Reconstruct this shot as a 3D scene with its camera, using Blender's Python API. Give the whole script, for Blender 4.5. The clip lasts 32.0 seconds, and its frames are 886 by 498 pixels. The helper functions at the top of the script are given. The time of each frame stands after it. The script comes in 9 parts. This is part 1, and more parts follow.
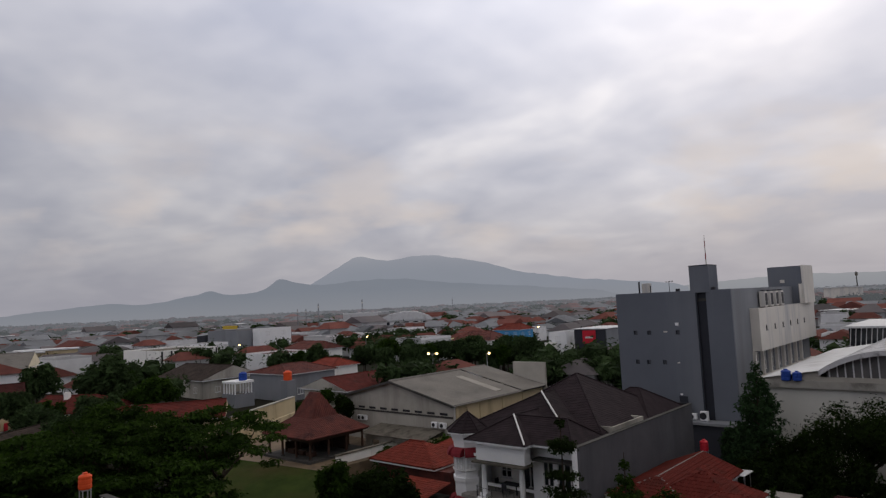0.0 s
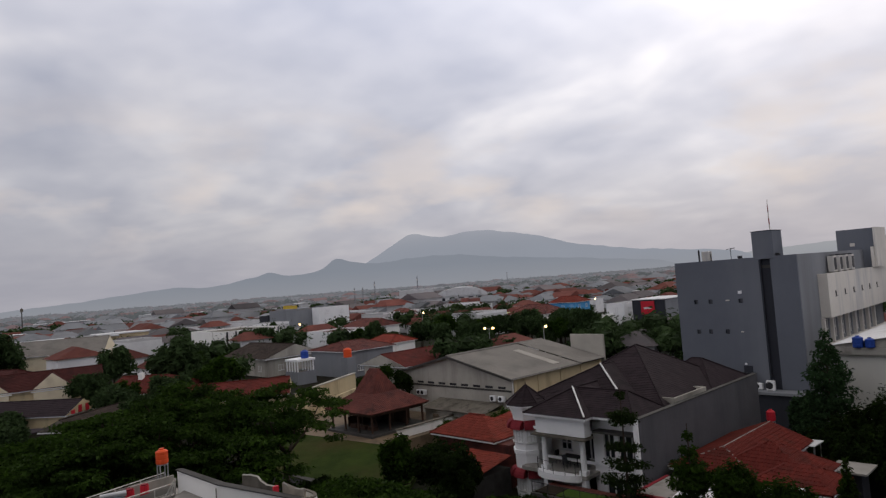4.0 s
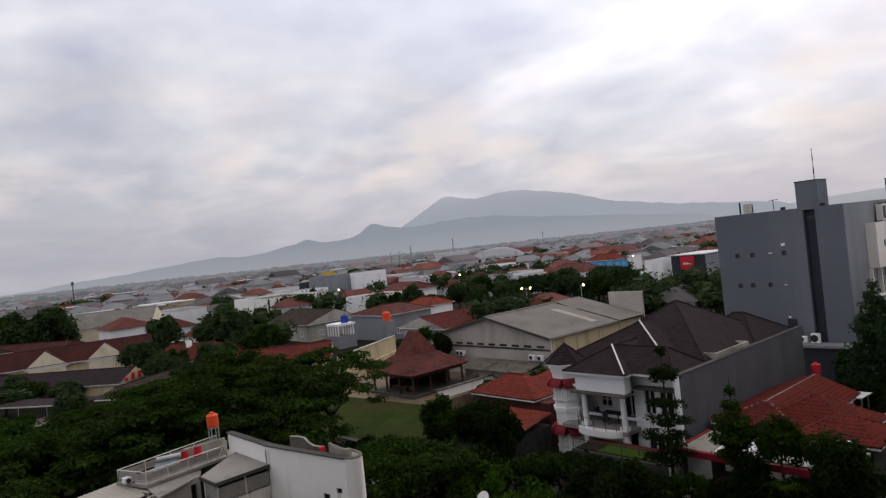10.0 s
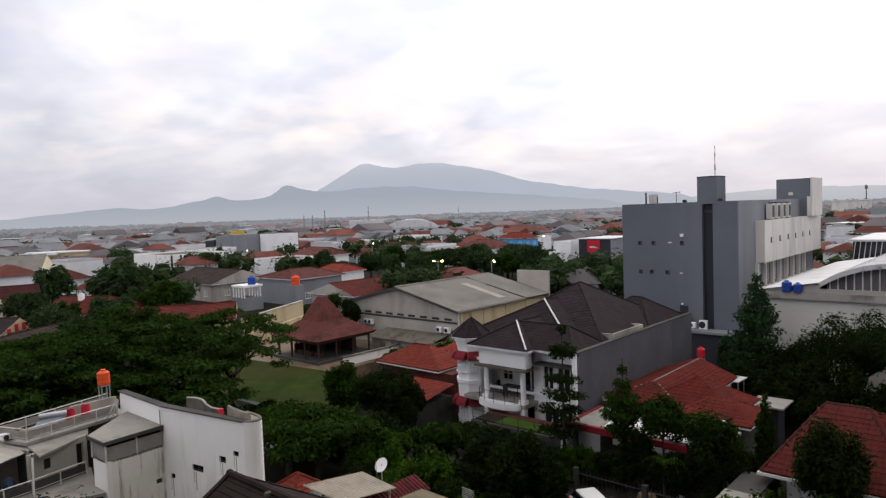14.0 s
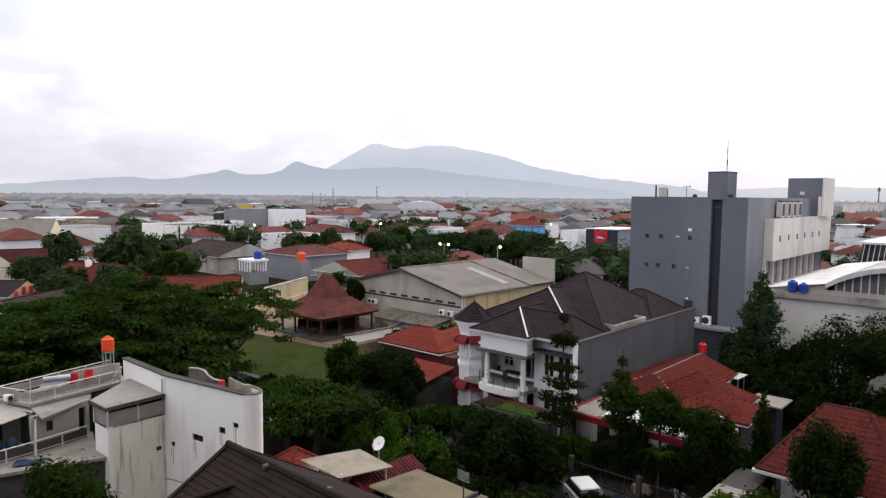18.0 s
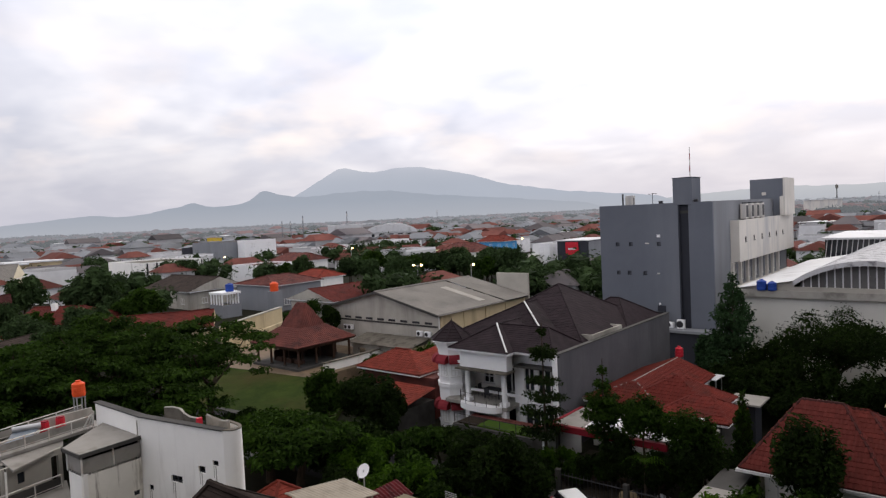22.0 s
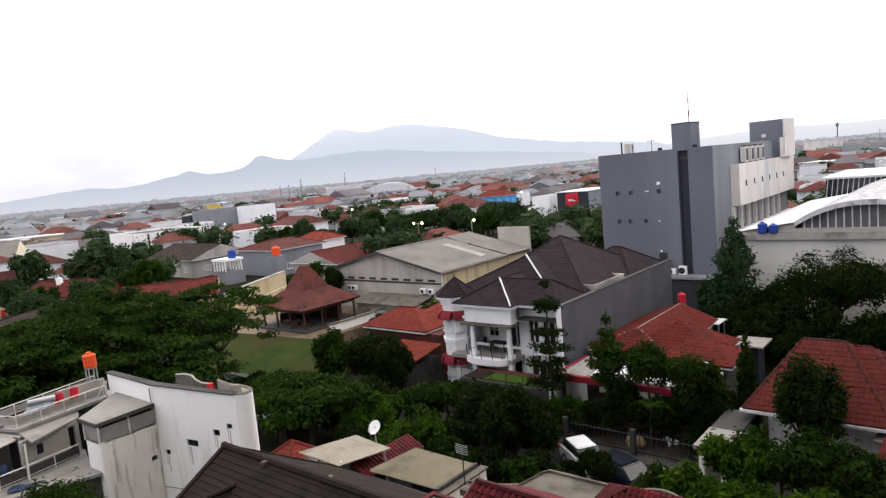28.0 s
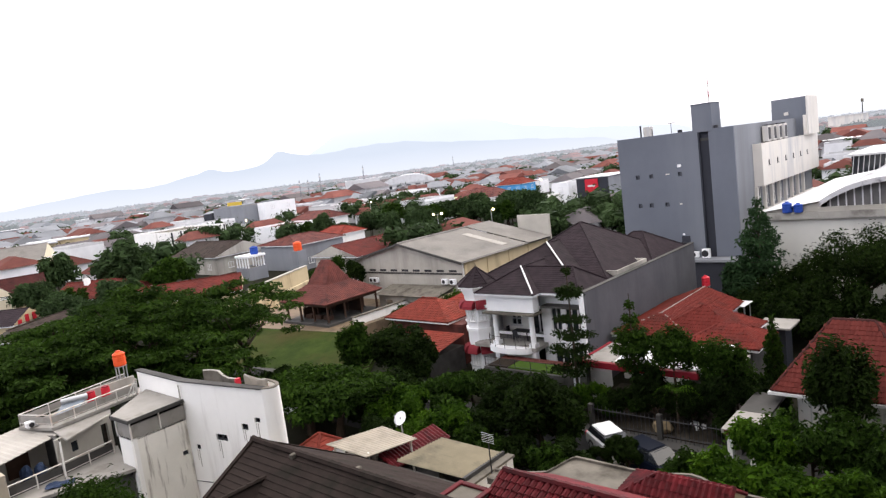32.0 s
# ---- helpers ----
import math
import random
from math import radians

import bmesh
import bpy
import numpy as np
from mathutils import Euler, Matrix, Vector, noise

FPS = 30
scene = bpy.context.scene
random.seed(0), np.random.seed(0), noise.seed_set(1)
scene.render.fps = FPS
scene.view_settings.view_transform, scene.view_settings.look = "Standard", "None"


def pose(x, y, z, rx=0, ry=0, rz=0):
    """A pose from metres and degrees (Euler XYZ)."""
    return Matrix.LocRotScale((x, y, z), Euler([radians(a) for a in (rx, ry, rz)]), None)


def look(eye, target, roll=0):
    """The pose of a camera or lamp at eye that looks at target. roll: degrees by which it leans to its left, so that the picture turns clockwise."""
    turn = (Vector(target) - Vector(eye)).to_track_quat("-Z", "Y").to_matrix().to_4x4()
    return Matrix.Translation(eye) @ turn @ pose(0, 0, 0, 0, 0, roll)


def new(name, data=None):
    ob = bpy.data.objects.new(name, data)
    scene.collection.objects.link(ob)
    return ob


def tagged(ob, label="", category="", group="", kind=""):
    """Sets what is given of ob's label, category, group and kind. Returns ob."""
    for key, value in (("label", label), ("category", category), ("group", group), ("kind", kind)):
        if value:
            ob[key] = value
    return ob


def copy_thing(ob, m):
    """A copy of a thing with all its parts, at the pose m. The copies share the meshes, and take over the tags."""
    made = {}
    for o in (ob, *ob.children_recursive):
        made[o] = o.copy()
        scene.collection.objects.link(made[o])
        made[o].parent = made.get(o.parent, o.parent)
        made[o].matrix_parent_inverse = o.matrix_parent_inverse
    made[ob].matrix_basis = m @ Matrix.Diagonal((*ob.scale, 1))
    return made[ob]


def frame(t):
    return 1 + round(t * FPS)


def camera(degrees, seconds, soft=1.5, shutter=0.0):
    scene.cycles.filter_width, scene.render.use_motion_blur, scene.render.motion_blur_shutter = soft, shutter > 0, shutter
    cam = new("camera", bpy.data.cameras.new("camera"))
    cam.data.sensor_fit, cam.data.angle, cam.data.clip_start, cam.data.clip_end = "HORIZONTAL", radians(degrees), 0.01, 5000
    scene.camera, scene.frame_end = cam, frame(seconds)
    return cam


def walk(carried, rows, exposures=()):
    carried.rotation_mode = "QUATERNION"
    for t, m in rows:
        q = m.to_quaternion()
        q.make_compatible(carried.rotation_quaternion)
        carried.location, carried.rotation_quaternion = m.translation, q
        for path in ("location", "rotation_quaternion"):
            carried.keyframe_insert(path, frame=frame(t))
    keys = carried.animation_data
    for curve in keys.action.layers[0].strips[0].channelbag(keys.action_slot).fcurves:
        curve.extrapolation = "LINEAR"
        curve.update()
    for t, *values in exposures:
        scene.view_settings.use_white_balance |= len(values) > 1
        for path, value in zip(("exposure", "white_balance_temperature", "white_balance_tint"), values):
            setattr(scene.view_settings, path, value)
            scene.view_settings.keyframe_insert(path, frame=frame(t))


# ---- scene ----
cam = camera(67.3, 32.0, soft=1.3)

# seconds, then the turn of the camera in degrees; it stands on a balcony 17 m up
TURNS = [
    (0, 94.728, 2.744, 41.035), (0.5, 94.484, 2.911, 42.375), (1, 94.119, 2.891, 45.691), (1.5, 93.782, 3.281, 47.351),
    (2, 93.617, 3.521, 48.419), (2.5, 93.482, 4.058, 46.638), (4.5, 92.769, 4.409, 45.721), (5, 92.446, 4.266, 45.893),
    (5.5, 92.083, 4.474, 45.945), (6, 91.825, 4.504, 45.683), (6.5, 91.652, 4.334, 45.568), (7, 91.431, 4.813, 45.590),
    (7.5, 91.248, 4.864, 45.529), (8, 91.211, 5.080, 45.533), (8.5, 91.284, 4.819, 45.397), (9, 91.310, 5.244, 45.450),
    (9.5, 90.858, 6.007, 45.996), (10, 89.933, 6.176, 48.817), (10.5, 88.922, 5.806, 53.349), (11, 88.286, 6.369, 57.336),
    (11.5, 87.530, 6.284, 52.192), (12, 88.077, 5.872, 47.467), (12.5, 88.397, 4.418, 46.546), (13, 87.933, 3.059, 43.708),
    (13.5, 87.454, 2.414, 41.540), (14, 86.857, 2.029, 41.540), (14.5, 86.042, 1.899, 42.576), (15, 85.316, 2.242, 43.378),
    (15.5, 85.029, 1.910, 44.458), (17.5, 85.447, 0.179, 44.576), (18, 85.426, -0.602, 42.271), (18.5, 85.018, -1.647, 35.552),
    (19, 84.406, -0.986, 35.436), (19.5, 84.312, 0.219, 37.141), (20, 85.105, 1.258, 38.440), (20.5, 86.612, 2.017, 38.580),
    (21, 87.280, 2.666, 39.099), (21.5, 87.318, 2.773, 39.385), (22, 87.107, 2.742, 39.717), (22.5, 86.917, 2.369, 39.571),
    (23, 86.803, 1.876, 38.954), (23.5, 86.776, 1.563, 36.884), (24, 86.958, 0.764, 35.393), (24.5, 86.729, 0.001, 34.280),
    (25, 86.500, 0.000, 34.000), (25.5, 86.200, 0.455, 35.067), (27.5, 84.906, 3.808, 39.216), (28, 83.402, 5.291, 39.571),
    (28.5, 82.655, 6.623, 40.050), (29, 82.030, 6.699, 40.841), (29.5, 81.655, 7.647, 41.554), (30, 81.531, 8.448, 41.915),
    (30.5, 81.654, 8.653, 41.928), (31, 82.132, 8.373, 41.761), (31.5, 82.494, 7.512, 41.491), (32, 82.728, 7.204, 41.102),
]
EYE = (0.0, 0.0, 17.0)
EXPOSURES = [(0.0, -0.98), (2.0, -0.95), (5.0, -0.69), (8.0, -0.55), (9.5, -0.52), (10.0, -0.5), (11.0, -0.31), (13.0, -0.19), (15.0, 0.08),
             (18.0, 0.30), (19.0, 0.41), (20.0, 0.36), (21.0, 0.03), (22.0, -0.09), (25.0, 0.02), (27.5, 0.43), (29.0, 0.88), (30.0, 1.0), (32.0, 0.97)]
walk(cam, [(t, pose(*EYE, rx, ry, rz)) for t, rx, ry, rz in TURNS], EXPOSURES)

# ---- sky and sun ----
def build_world():
    world = bpy.data.worlds.new("overcast_sky")
    scene.world = world
    world.use_nodes = True
    nt = world.node_tree
    nt.nodes.clear()
    N, L = nt.nodes.new, nt.links.new
    out, bg = N("ShaderNodeOutputWorld"), N("ShaderNodeBackground")
    sky = N("ShaderNodeTexSky")
    sky.sky_type, sky.sun_disc = "NISHITA", False
    sky.sun_elevation, sky.sun_rotation = radians(30), radians(-10)
    sky.air_density, sky.dust_density = 1.5, 3.0
    co = N("ShaderNodeTexCoord")
    # flatten the clouds towards the horizon
    sep, zz, dv, cb = N("ShaderNodeSeparateXYZ"), N("ShaderNodeMath"), N("ShaderNodeVectorMath"), N("ShaderNodeCombineXYZ")
    L(co.outputs["Generated"], sep.inputs[0])
    zz.operation = "ADD"
    zz.inputs[1].default_value = 0.27
    L(sep.outputs["Z"], zz.inputs[0])
    for k in range(3):
        L(zz.outputs[0], cb.inputs[k])
    dv.operation = "DIVIDE"
    L(co.outputs["Generated"], dv.inputs[0])
    L(cb.outputs[0], dv.inputs[1])
    big, fine = N("ShaderNodeTexNoise"), N("ShaderNodeTexNoise")
    big.inputs["Scale"].default_value, big.inputs["Detail"].default_value = 1.7, 3.0
    big.inputs["Roughness"].default_value, big.inputs["Distortion"].default_value = 0.5, 0.5
    fine.inputs["Scale"].default_value, fine.inputs["Detail"].default_value = 5.2, 3.0
    fine.inputs["Roughness"].default_value = 0.45
    for n in (big, fine):
        L(dv.outputs[0], n.inputs["Vector"])
    mixn = N("ShaderNodeMath")
    mixn.operation = "MULTIPLY_ADD"
    mixn.inputs[1].default_value = 0.3
    L(fine.outputs["Fac"], mixn.inputs[0])
    L(big.outputs["Fac"], mixn.inputs[2])
    ramp = N("ShaderNodeValToRGB")
    r = ramp.color_ramp
    r.elements[0].position, r.elements[0].color = 0.50, (0.90, 0.93, 1.11, 1)
    r.elements[1].position, r.elements[1].color = 0.95, (1.72, 1.66, 1.70, 1)
    e = r.elements.new(0.70)
    e.color = (1.19, 1.19, 1.33, 1)
    L(mixn.outputs[0], ramp.inputs["Fac"])
    # the cloud brightens towards the sun; its unseen far side is raised to light the walls
    dot, glow = N("ShaderNodeVectorMath"), N("ShaderNodeValToRGB")
    dot.operation = "DOT_PRODUCT"
    nrm = N("ShaderNodeVectorMath")
    nrm.operation = "NORMALIZE"
    L(co.outputs["Generated"], nrm.inputs[0])
    L(nrm.outputs[0], dot.inputs[0])
    dot.inputs[1].default_value = SUN_WAY
    half = N("ShaderNodeMath")
    half.operation = "MULTIPLY_ADD"
    half.inputs[1].default_value, half.inputs[2].default_value = 0.5, 0.5
    L(dot.outputs["Value"], half.inputs[0])
    L(half.outputs[0], glow.inputs["Fac"])
    g = glow.color_ramp
    g.elements[0].position, g.elements[0].color = 0.1, (0.66, 0.67, 0.70, 1)
    g.elements[1].position, g.elements[1].color = 1.0, (1.0, 1.0, 0.99, 1)
    for p, c in ((0.62, 0.60), (0.80, 0.65), (0.92, 0.80)):
        g.elements.new(p).color = (c, c, c, 1)
    lit = N("ShaderNodeMix")
    lit.data_type, lit.blend_type = "RGBA", "MULTIPLY"
    lit.inputs["Factor"].default_value = 1.0
    L(ramp.outputs["Color"], lit.inputs["A"])
    L(glow.outputs["Color"], lit.inputs["B"])
    # an overcast sky is brightest overhead
    rise, high = N("ShaderNodeValToRGB"), N("ShaderNodeMix")
    L(sep.outputs["Z"], rise.inputs["Fac"])
    rr = rise.color_ramp
    rr.elements[0].position, rr.elements[0].color = 0.08, (0.52, 0.52, 0.52, 1)
    rr.elements[1].position, rr.elements[1].color = 0.85, (0.92, 0.86, 0.74, 1)
    for p, c, w in ((0.20, 0.56, 0), (0.30, 0.64, 0), (0.42, 0.77, 0), (0.6, 0.84, 0.07)):
        rr.elements.new(p).color = (c * (1 + w), c, c * (1 - 2 * w), 1)
    high.data_type, high.blend_type = "RGBA", "MULTIPLY"
    high.inputs["Factor"].default_value = 1.0
    L(lit.outputs["Result"], high.inputs["A"])
    L(rise.outputs["Color"], high.inputs["B"])
    # pale warm haze low in the sky
    low, warm = N("ShaderNodeMapRange"), N("ShaderNodeMix")
    low.inputs["From Min"].default_value, low.inputs["From Max"].default_value = 0.0, 0.17
    low.inputs["To Min"].default_value, low.inputs["To Max"].default_value = 0.75, 0.0
    L(sep.outputs["Z"], low.inputs["Value"])
    warm.data_type = "RGBA"
    L(low.outputs[0], warm.inputs["Factor"])
    L(high.outputs["Result"], warm.inputs["A"])
    warm.inputs["B"].default_value = (0.315, 0.308, 0.345, 1)
    # cream-lit gaps between the clouds above the hills
    gap, gmap, gr, band, fac, cream = N("ShaderNodeTexNoise"), N("ShaderNodeMapping"), N("ShaderNodeValToRGB"), N("ShaderNodeValToRGB"), N("ShaderNodeMath"), N("ShaderNodeMix")
    gmap.inputs["Scale"].default_value = (1, 1, 2.6)
    L(co.outputs["Generated"], gmap.inputs["Vector"])
    L(gmap.outputs[0], gap.inputs["Vector"])
    gap.inputs["Scale"].default_value, gap.inputs["Detail"].default_value, gap.inputs["Roughness"].default_value = 5.5, 4.0, 0.5
    L(gap.outputs["Fac"], gr.inputs["Fac"])
    gr.color_ramp.elements[0].position, gr.color_ramp.elements[1].position = 0.50, 0.68
    L(sep.outputs["Z"], band.inputs["Fac"])
    bb = band.color_ramp
    bb.elements[0].position, bb.elements[0].color = 0.05, (0, 0, 0, 1)
    bb.elements[1].position, bb.elements[1].color = 0.30, (0, 0, 0, 1)
    bb.elements.new(0.12).color = (0.8, 0.8, 0.8, 1)
    bb.elements.new(0.19).color = (0.5, 0.5, 0.5, 1)
    fac.operation = "MULTIPLY"
    L(gr.outputs["Color"], fac.inputs[0])
    L(band.outputs["Color"], fac.inputs[1])
    cream.data_type = "RGBA"
    L(fac.outputs[0], cream.inputs["Factor"])
    L(warm.outputs["Result"], cream.inputs["A"])
    cream.inputs["B"].default_value = (0.60, 0.535, 0.51, 1)
    # a little of the clear sky shows through the cloud
    blend = N("ShaderNodeMix")
    blend.data_type = "RGBA"
    blend.inputs["Factor"].default_value = 0.93
    scale = N("ShaderNodeMix")
    scale.data_type, scale.blend_type = "RGBA", "MULTIPLY"
    scale.inputs["Factor"].default_value = 1.0
    scale.inputs["B"].default_value = (0.05, 0.05, 0.05, 1)
    L(sky.outputs[0], scale.inputs["A"])
    L(scale.outputs["Result"], blend.inputs["A"])
    L(cream.outputs["Result"], blend.inputs["B"])
    L(blend.outputs["Result"], bg.inputs["Color"])
    bg.inputs["Strength"].default_value = 2.1
    L(bg.outputs[0], out.inputs["Surface"])


SUN_AZ, SUN_EL = radians(-10), radians(30)     # clockwise from +y
SUN_WAY = (math.sin(SUN_AZ) * math.cos(SUN_EL), math.cos(SUN_AZ) * math.cos(SUN_EL), math.sin(SUN_EL))
build_world()
sun = new("sun", bpy.data.lights.new("sun", "SUN"))
sun.data.energy, sun.data.angle, sun.data.color = 0.42, radians(25), (1.0, 0.96, 0.9)
sun.matrix_world = look((0, 0, 60), (-SUN_WAY[0], -SUN_WAY[1], 60 - SUN_WAY[2]))

# ---- materials ----
def mat(name, c1, c2=None, scale=1.0, rough=0.8, metal=0.0, bump=0.0, bump_scale=None, vary=0.0, stain=None, stain_scale=0.3, streak=False, spec=0.15, stain_at=0.5, island=0.0, glow=0.0):
    """Two tones by a noise, a stain at a larger scale, a fine relief, and a change of tone from object to object."""
    m = bpy.data.materials.new(name)
    m.use_nodes = True
    nt = m.node_tree
    N, L = nt.nodes.new, nt.links.new
    b = nt.nodes["Principled BSDF"]
    b.inputs["Roughness"].default_value, b.inputs["Metallic"].default_value = rough, metal
    b.inputs["Specular IOR Level"].default_value = spec
    c2 = c2 or tuple(x * 0.75 for x in c1)
    co = N("ShaderNodeTexCoord")
    no, rp = N("ShaderNodeTexNoise"), N("ShaderNodeValToRGB")
    no.inputs["Scale"].default_value, no.inputs["Detail"].default_value, no.inputs["Roughness"].default_value = scale, 6, 0.65
    L(co.outputs["Object"], no.inputs["Vector"])
    rp.color_ramp.elements[0].position, rp.color_ramp.elements[0].color = 0.32, (*c2, 1)
    rp.color_ramp.elements[1].position, rp.color_ramp.elements[1].color = 0.68, (*c1, 1)
    L(no.outputs["Fac"], rp.inputs["Fac"])
    last = rp.outputs["Color"]
    if stain:
        vec = co.outputs["Object"]
        if streak:
            mp = N("ShaderNodeMapping")
            mp.inputs["Scale"].default_value = (1, 1, 0.12)
            L(vec, mp.inputs["Vector"])
            vec = mp.outputs[0]
        sn, sr, mx = N("ShaderNodeTexNoise"), N("ShaderNodeValToRGB"), N("ShaderNodeMix")
        sn.inputs["Scale"].default_value, sn.inputs["Detail"].default_value = stain_scale, 8
        sn.inputs["Roughness"].default_value = 0.6
        L(vec, sn.inputs["Vector"])
        sr.color_ramp.elements[0].position, sr.color_ramp.elements[1].position = stain_at, stain_at + 0.22
        L(sn.outputs["Fac"], sr.inputs["Fac"])
        mx.data_type = "RGBA"
        L(sr.outputs["Color"], mx.inputs["Factor"])
        L(last, mx.inputs["A"])
        mx.inputs["B"].default_value = (*stain, 1)
        last = mx.outputs["Result"]
    for amount, source in ((vary, "ShaderNodeObjectInfo"), (island, "ShaderNodeNewGeometry")):
        if amount:
            oi, mr, hs = N(source), N("ShaderNodeMapRange"), N("ShaderNodeHueSaturation")
            mr.inputs["To Min"].default_value, mr.inputs["To Max"].default_value = 1 - amount, 1 + amount
            L(oi.outputs["Random" if amount is vary and source == "ShaderNodeObjectInfo" else "Random Per Island"], mr.inputs["Value"])
            L(mr.outputs[0], hs.inputs["Value"])
            L(last, hs.inputs["Color"])
            last = hs.outputs["Color"]
    L(last, b.inputs["Base Color"])
    if bump:
        bn, bp = N("ShaderNodeTexNoise"), N("ShaderNodeBump")
        bn.inputs["Scale"].default_value, bn.inputs["Detail"].default_value = bump_scale or scale * 6, 5
        L(co.outputs["Object"], bn.inputs["Vector"])
        bp.inputs["Strength"].default_value, bp.inputs["Distance"].default_value = bump, 0.03
        L(bn.outputs["Fac"], bp.inputs["Height"])
        L(bp.outputs[0], b.inputs["Normal"])
    if glow:
        b.inputs["Emission Color"].default_value = (*c1, 1)
        b.inputs["Emission Strength"].default_value = glow
    return m


WHITE = mat("white_paint", (0.89, 0.88, 0.85), (0.83, 0.82, 0.79), 0.5, 0.75, bump=0.15, stain=(0.50, 0.48, 0.44), stain_scale=0.6, streak=True, stain_at=0.6)
WHITE_CLEAN = mat("clean_white_paint", (0.86, 0.86, 0.87), (0.79, 0.80, 0.82), 0.6, 0.7, bump=0.1)
WHITE_STAINED = mat("rain_stained_white_paint", (0.86, 0.84, 0.78), (0.75, 0.73, 0.67), 0.6, 0.85, bump=0.25, stain=(0.15, 0.12, 0.085), stain_scale=3.6, streak=True, stain_at=0.54)
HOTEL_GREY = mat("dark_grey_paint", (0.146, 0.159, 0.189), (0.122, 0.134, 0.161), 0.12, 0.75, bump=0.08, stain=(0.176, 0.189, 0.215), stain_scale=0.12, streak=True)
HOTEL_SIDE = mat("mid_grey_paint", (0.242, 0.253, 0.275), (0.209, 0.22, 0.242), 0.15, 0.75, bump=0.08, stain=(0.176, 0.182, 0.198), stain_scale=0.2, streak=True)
HOTEL_DARK = mat("charcoal_paint", (0.0405, 0.0432, 0.054), (0.0324, 0.0351, 0.045), 0.3, 0.7, bump=0.08)
PANEL_WHITE = mat("pale_cladding", (0.68, 0.645, 0.595), (0.60, 0.57, 0.525), 0.3, 0.6, bump=0.05, stain=(0.42, 0.42, 0.43), stain_scale=0.5, streak=True)
VILLA_GREY = mat("grey_render", (0.115, 0.115, 0.128), (0.0892, 0.0892, 0.1), 0.35, 0.85, bump=0.15, stain=(0.0723, 0.0723, 0.0808), stain_scale=0.35, streak=True)
TILE_DARK = mat("dark_brown_tile", (0.034, 0.0245, 0.0285), (0.020, 0.0145, 0.0175), 1.2, 0.8, bump=0.3, vary=0.12, island=0.1, spec=0.08)
TILE_GREY = mat("weathered_grey_tile", (0.052, 0.039, 0.034), (0.030, 0.0225, 0.020), 0.7, 0.9, bump=0.5, vary=0.32, stain=(0.019, 0.019, 0.0145), stain_scale=0.8, island=0.3, spec=0.06)
TILE_RED = mat("red_clay_tile", (0.135, 0.027, 0.021), (0.075, 0.018, 0.015), 0.8, 0.8, spec=0.07, bump=0.4, vary=0.12, stain=(0.065, 0.02, 0.017), stain_scale=0.5, island=0.1)
TILE_ORANGE = mat("orange_clay_tile", (0.22, 0.040, 0.026), (0.115, 0.025, 0.018), 0.9, 0.8, bump=0.4, vary=0.18, stain=(0.11, 0.03, 0.02), stain_scale=0.6, island=0.15, spec=0.08)
TILE_DEEP = mat("deep_red_clay_tile", (0.150, 0.025, 0.018), (0.082, 0.017, 0.014), 0.9, 0.8, bump=0.4, vary=0.12, stain=(0.06, 0.018, 0.014), stain_scale=0.6, island=0.09, spec=0.06)
TILE_BROWN = mat("old_brown_red_tile", (0.15, 0.045, 0.036), (0.08, 0.028, 0.024), 0.8, 0.8, bump=0.4, vary=0.13, stain=(0.05, 0.02, 0.019), stain_scale=0.5, island=0.09)
# brown tile paled and greyed to imitate haze over the far roofs
TILE_FAR = mat("hazed_brown_tile", (0.150, 0.132, 0.134), (0.10, 0.092, 0.099), 0.05, 0.9, island=0.45)
TILE_OLD = mat("dark_maroon_brown_tile", (0.078, 0.026, 0.024), (0.050, 0.019, 0.018), 0.8, 0.85, bump=0.4, vary=0.2, stain=(0.032, 0.017, 0.016), stain_scale=0.5, island=0.15, spec=0.05)
# grey sheet with the bluish pallor of haze in its base colour
SHEET_FAR = mat("hazed_grey_sheet", (0.215, 0.225, 0.242), (0.16, 0.17, 0.185), 0.2, 0.85, stain=(0.12, 0.122, 0.13), stain_scale=0.1, island=0.4, spec=0.1)
TILE_DULL = mat("dull_red_town_tile", (0.165, 0.062, 0.050), (0.11, 0.044, 0.038), 0.3, 0.9, island=0.3, vary=0.25, spec=0.05)
# wall colour brightened to imitate haze over the town
TOWN_WALL = mat("hazed_town_wall", (0.57, 0.57, 0.58), (0.42, 0.42, 0.43), 0.1, 0.9, island=0.35, vary=0.3, spec=0.05)
TILE_MAROON = mat("maroon_glazed_tile", (0.135, 0.0112, 0.0155), (0.070, 0.0075, 0.010), 0.9, 0.6, bump=0.3, vary=0.3, island=0.28, spec=0.12, stain=(0.020, 0.008, 0.008), stain_scale=1.4, stain_at=0.53)
SHEET_GREY = mat("weathered_fibre_cement", (0.225, 0.21, 0.192), (0.175, 0.165, 0.15), 0.35, 0.9, bump=0.2, stain=(0.135, 0.128, 0.12), stain_scale=0.25)
SHEET_TAN = mat("tan_corrugated_sheet", (0.40, 0.355, 0.29), (0.31, 0.275, 0.225), 0.6, 0.8, bump=0.2, stain=(0.20, 0.18, 0.15), stain_scale=0.9)
SHEET_WHITE = mat("white_metal_sheet", (0.66, 0.665, 0.68), (0.54, 0.545, 0.56), 0.3, 0.5, bump=0.08, stain=(0.40, 0.40, 0.41), stain_scale=0.3)
VAULT_SHEET = mat("flaking_pale_vault_sheet", (0.60, 0.60, 0.615), (0.47, 0.47, 0.485), 0.9, 0.75, bump=0.25, bump_scale=3, stain=(0.09, 0.09, 0.10), stain_scale=1.3, stain_at=0.515)
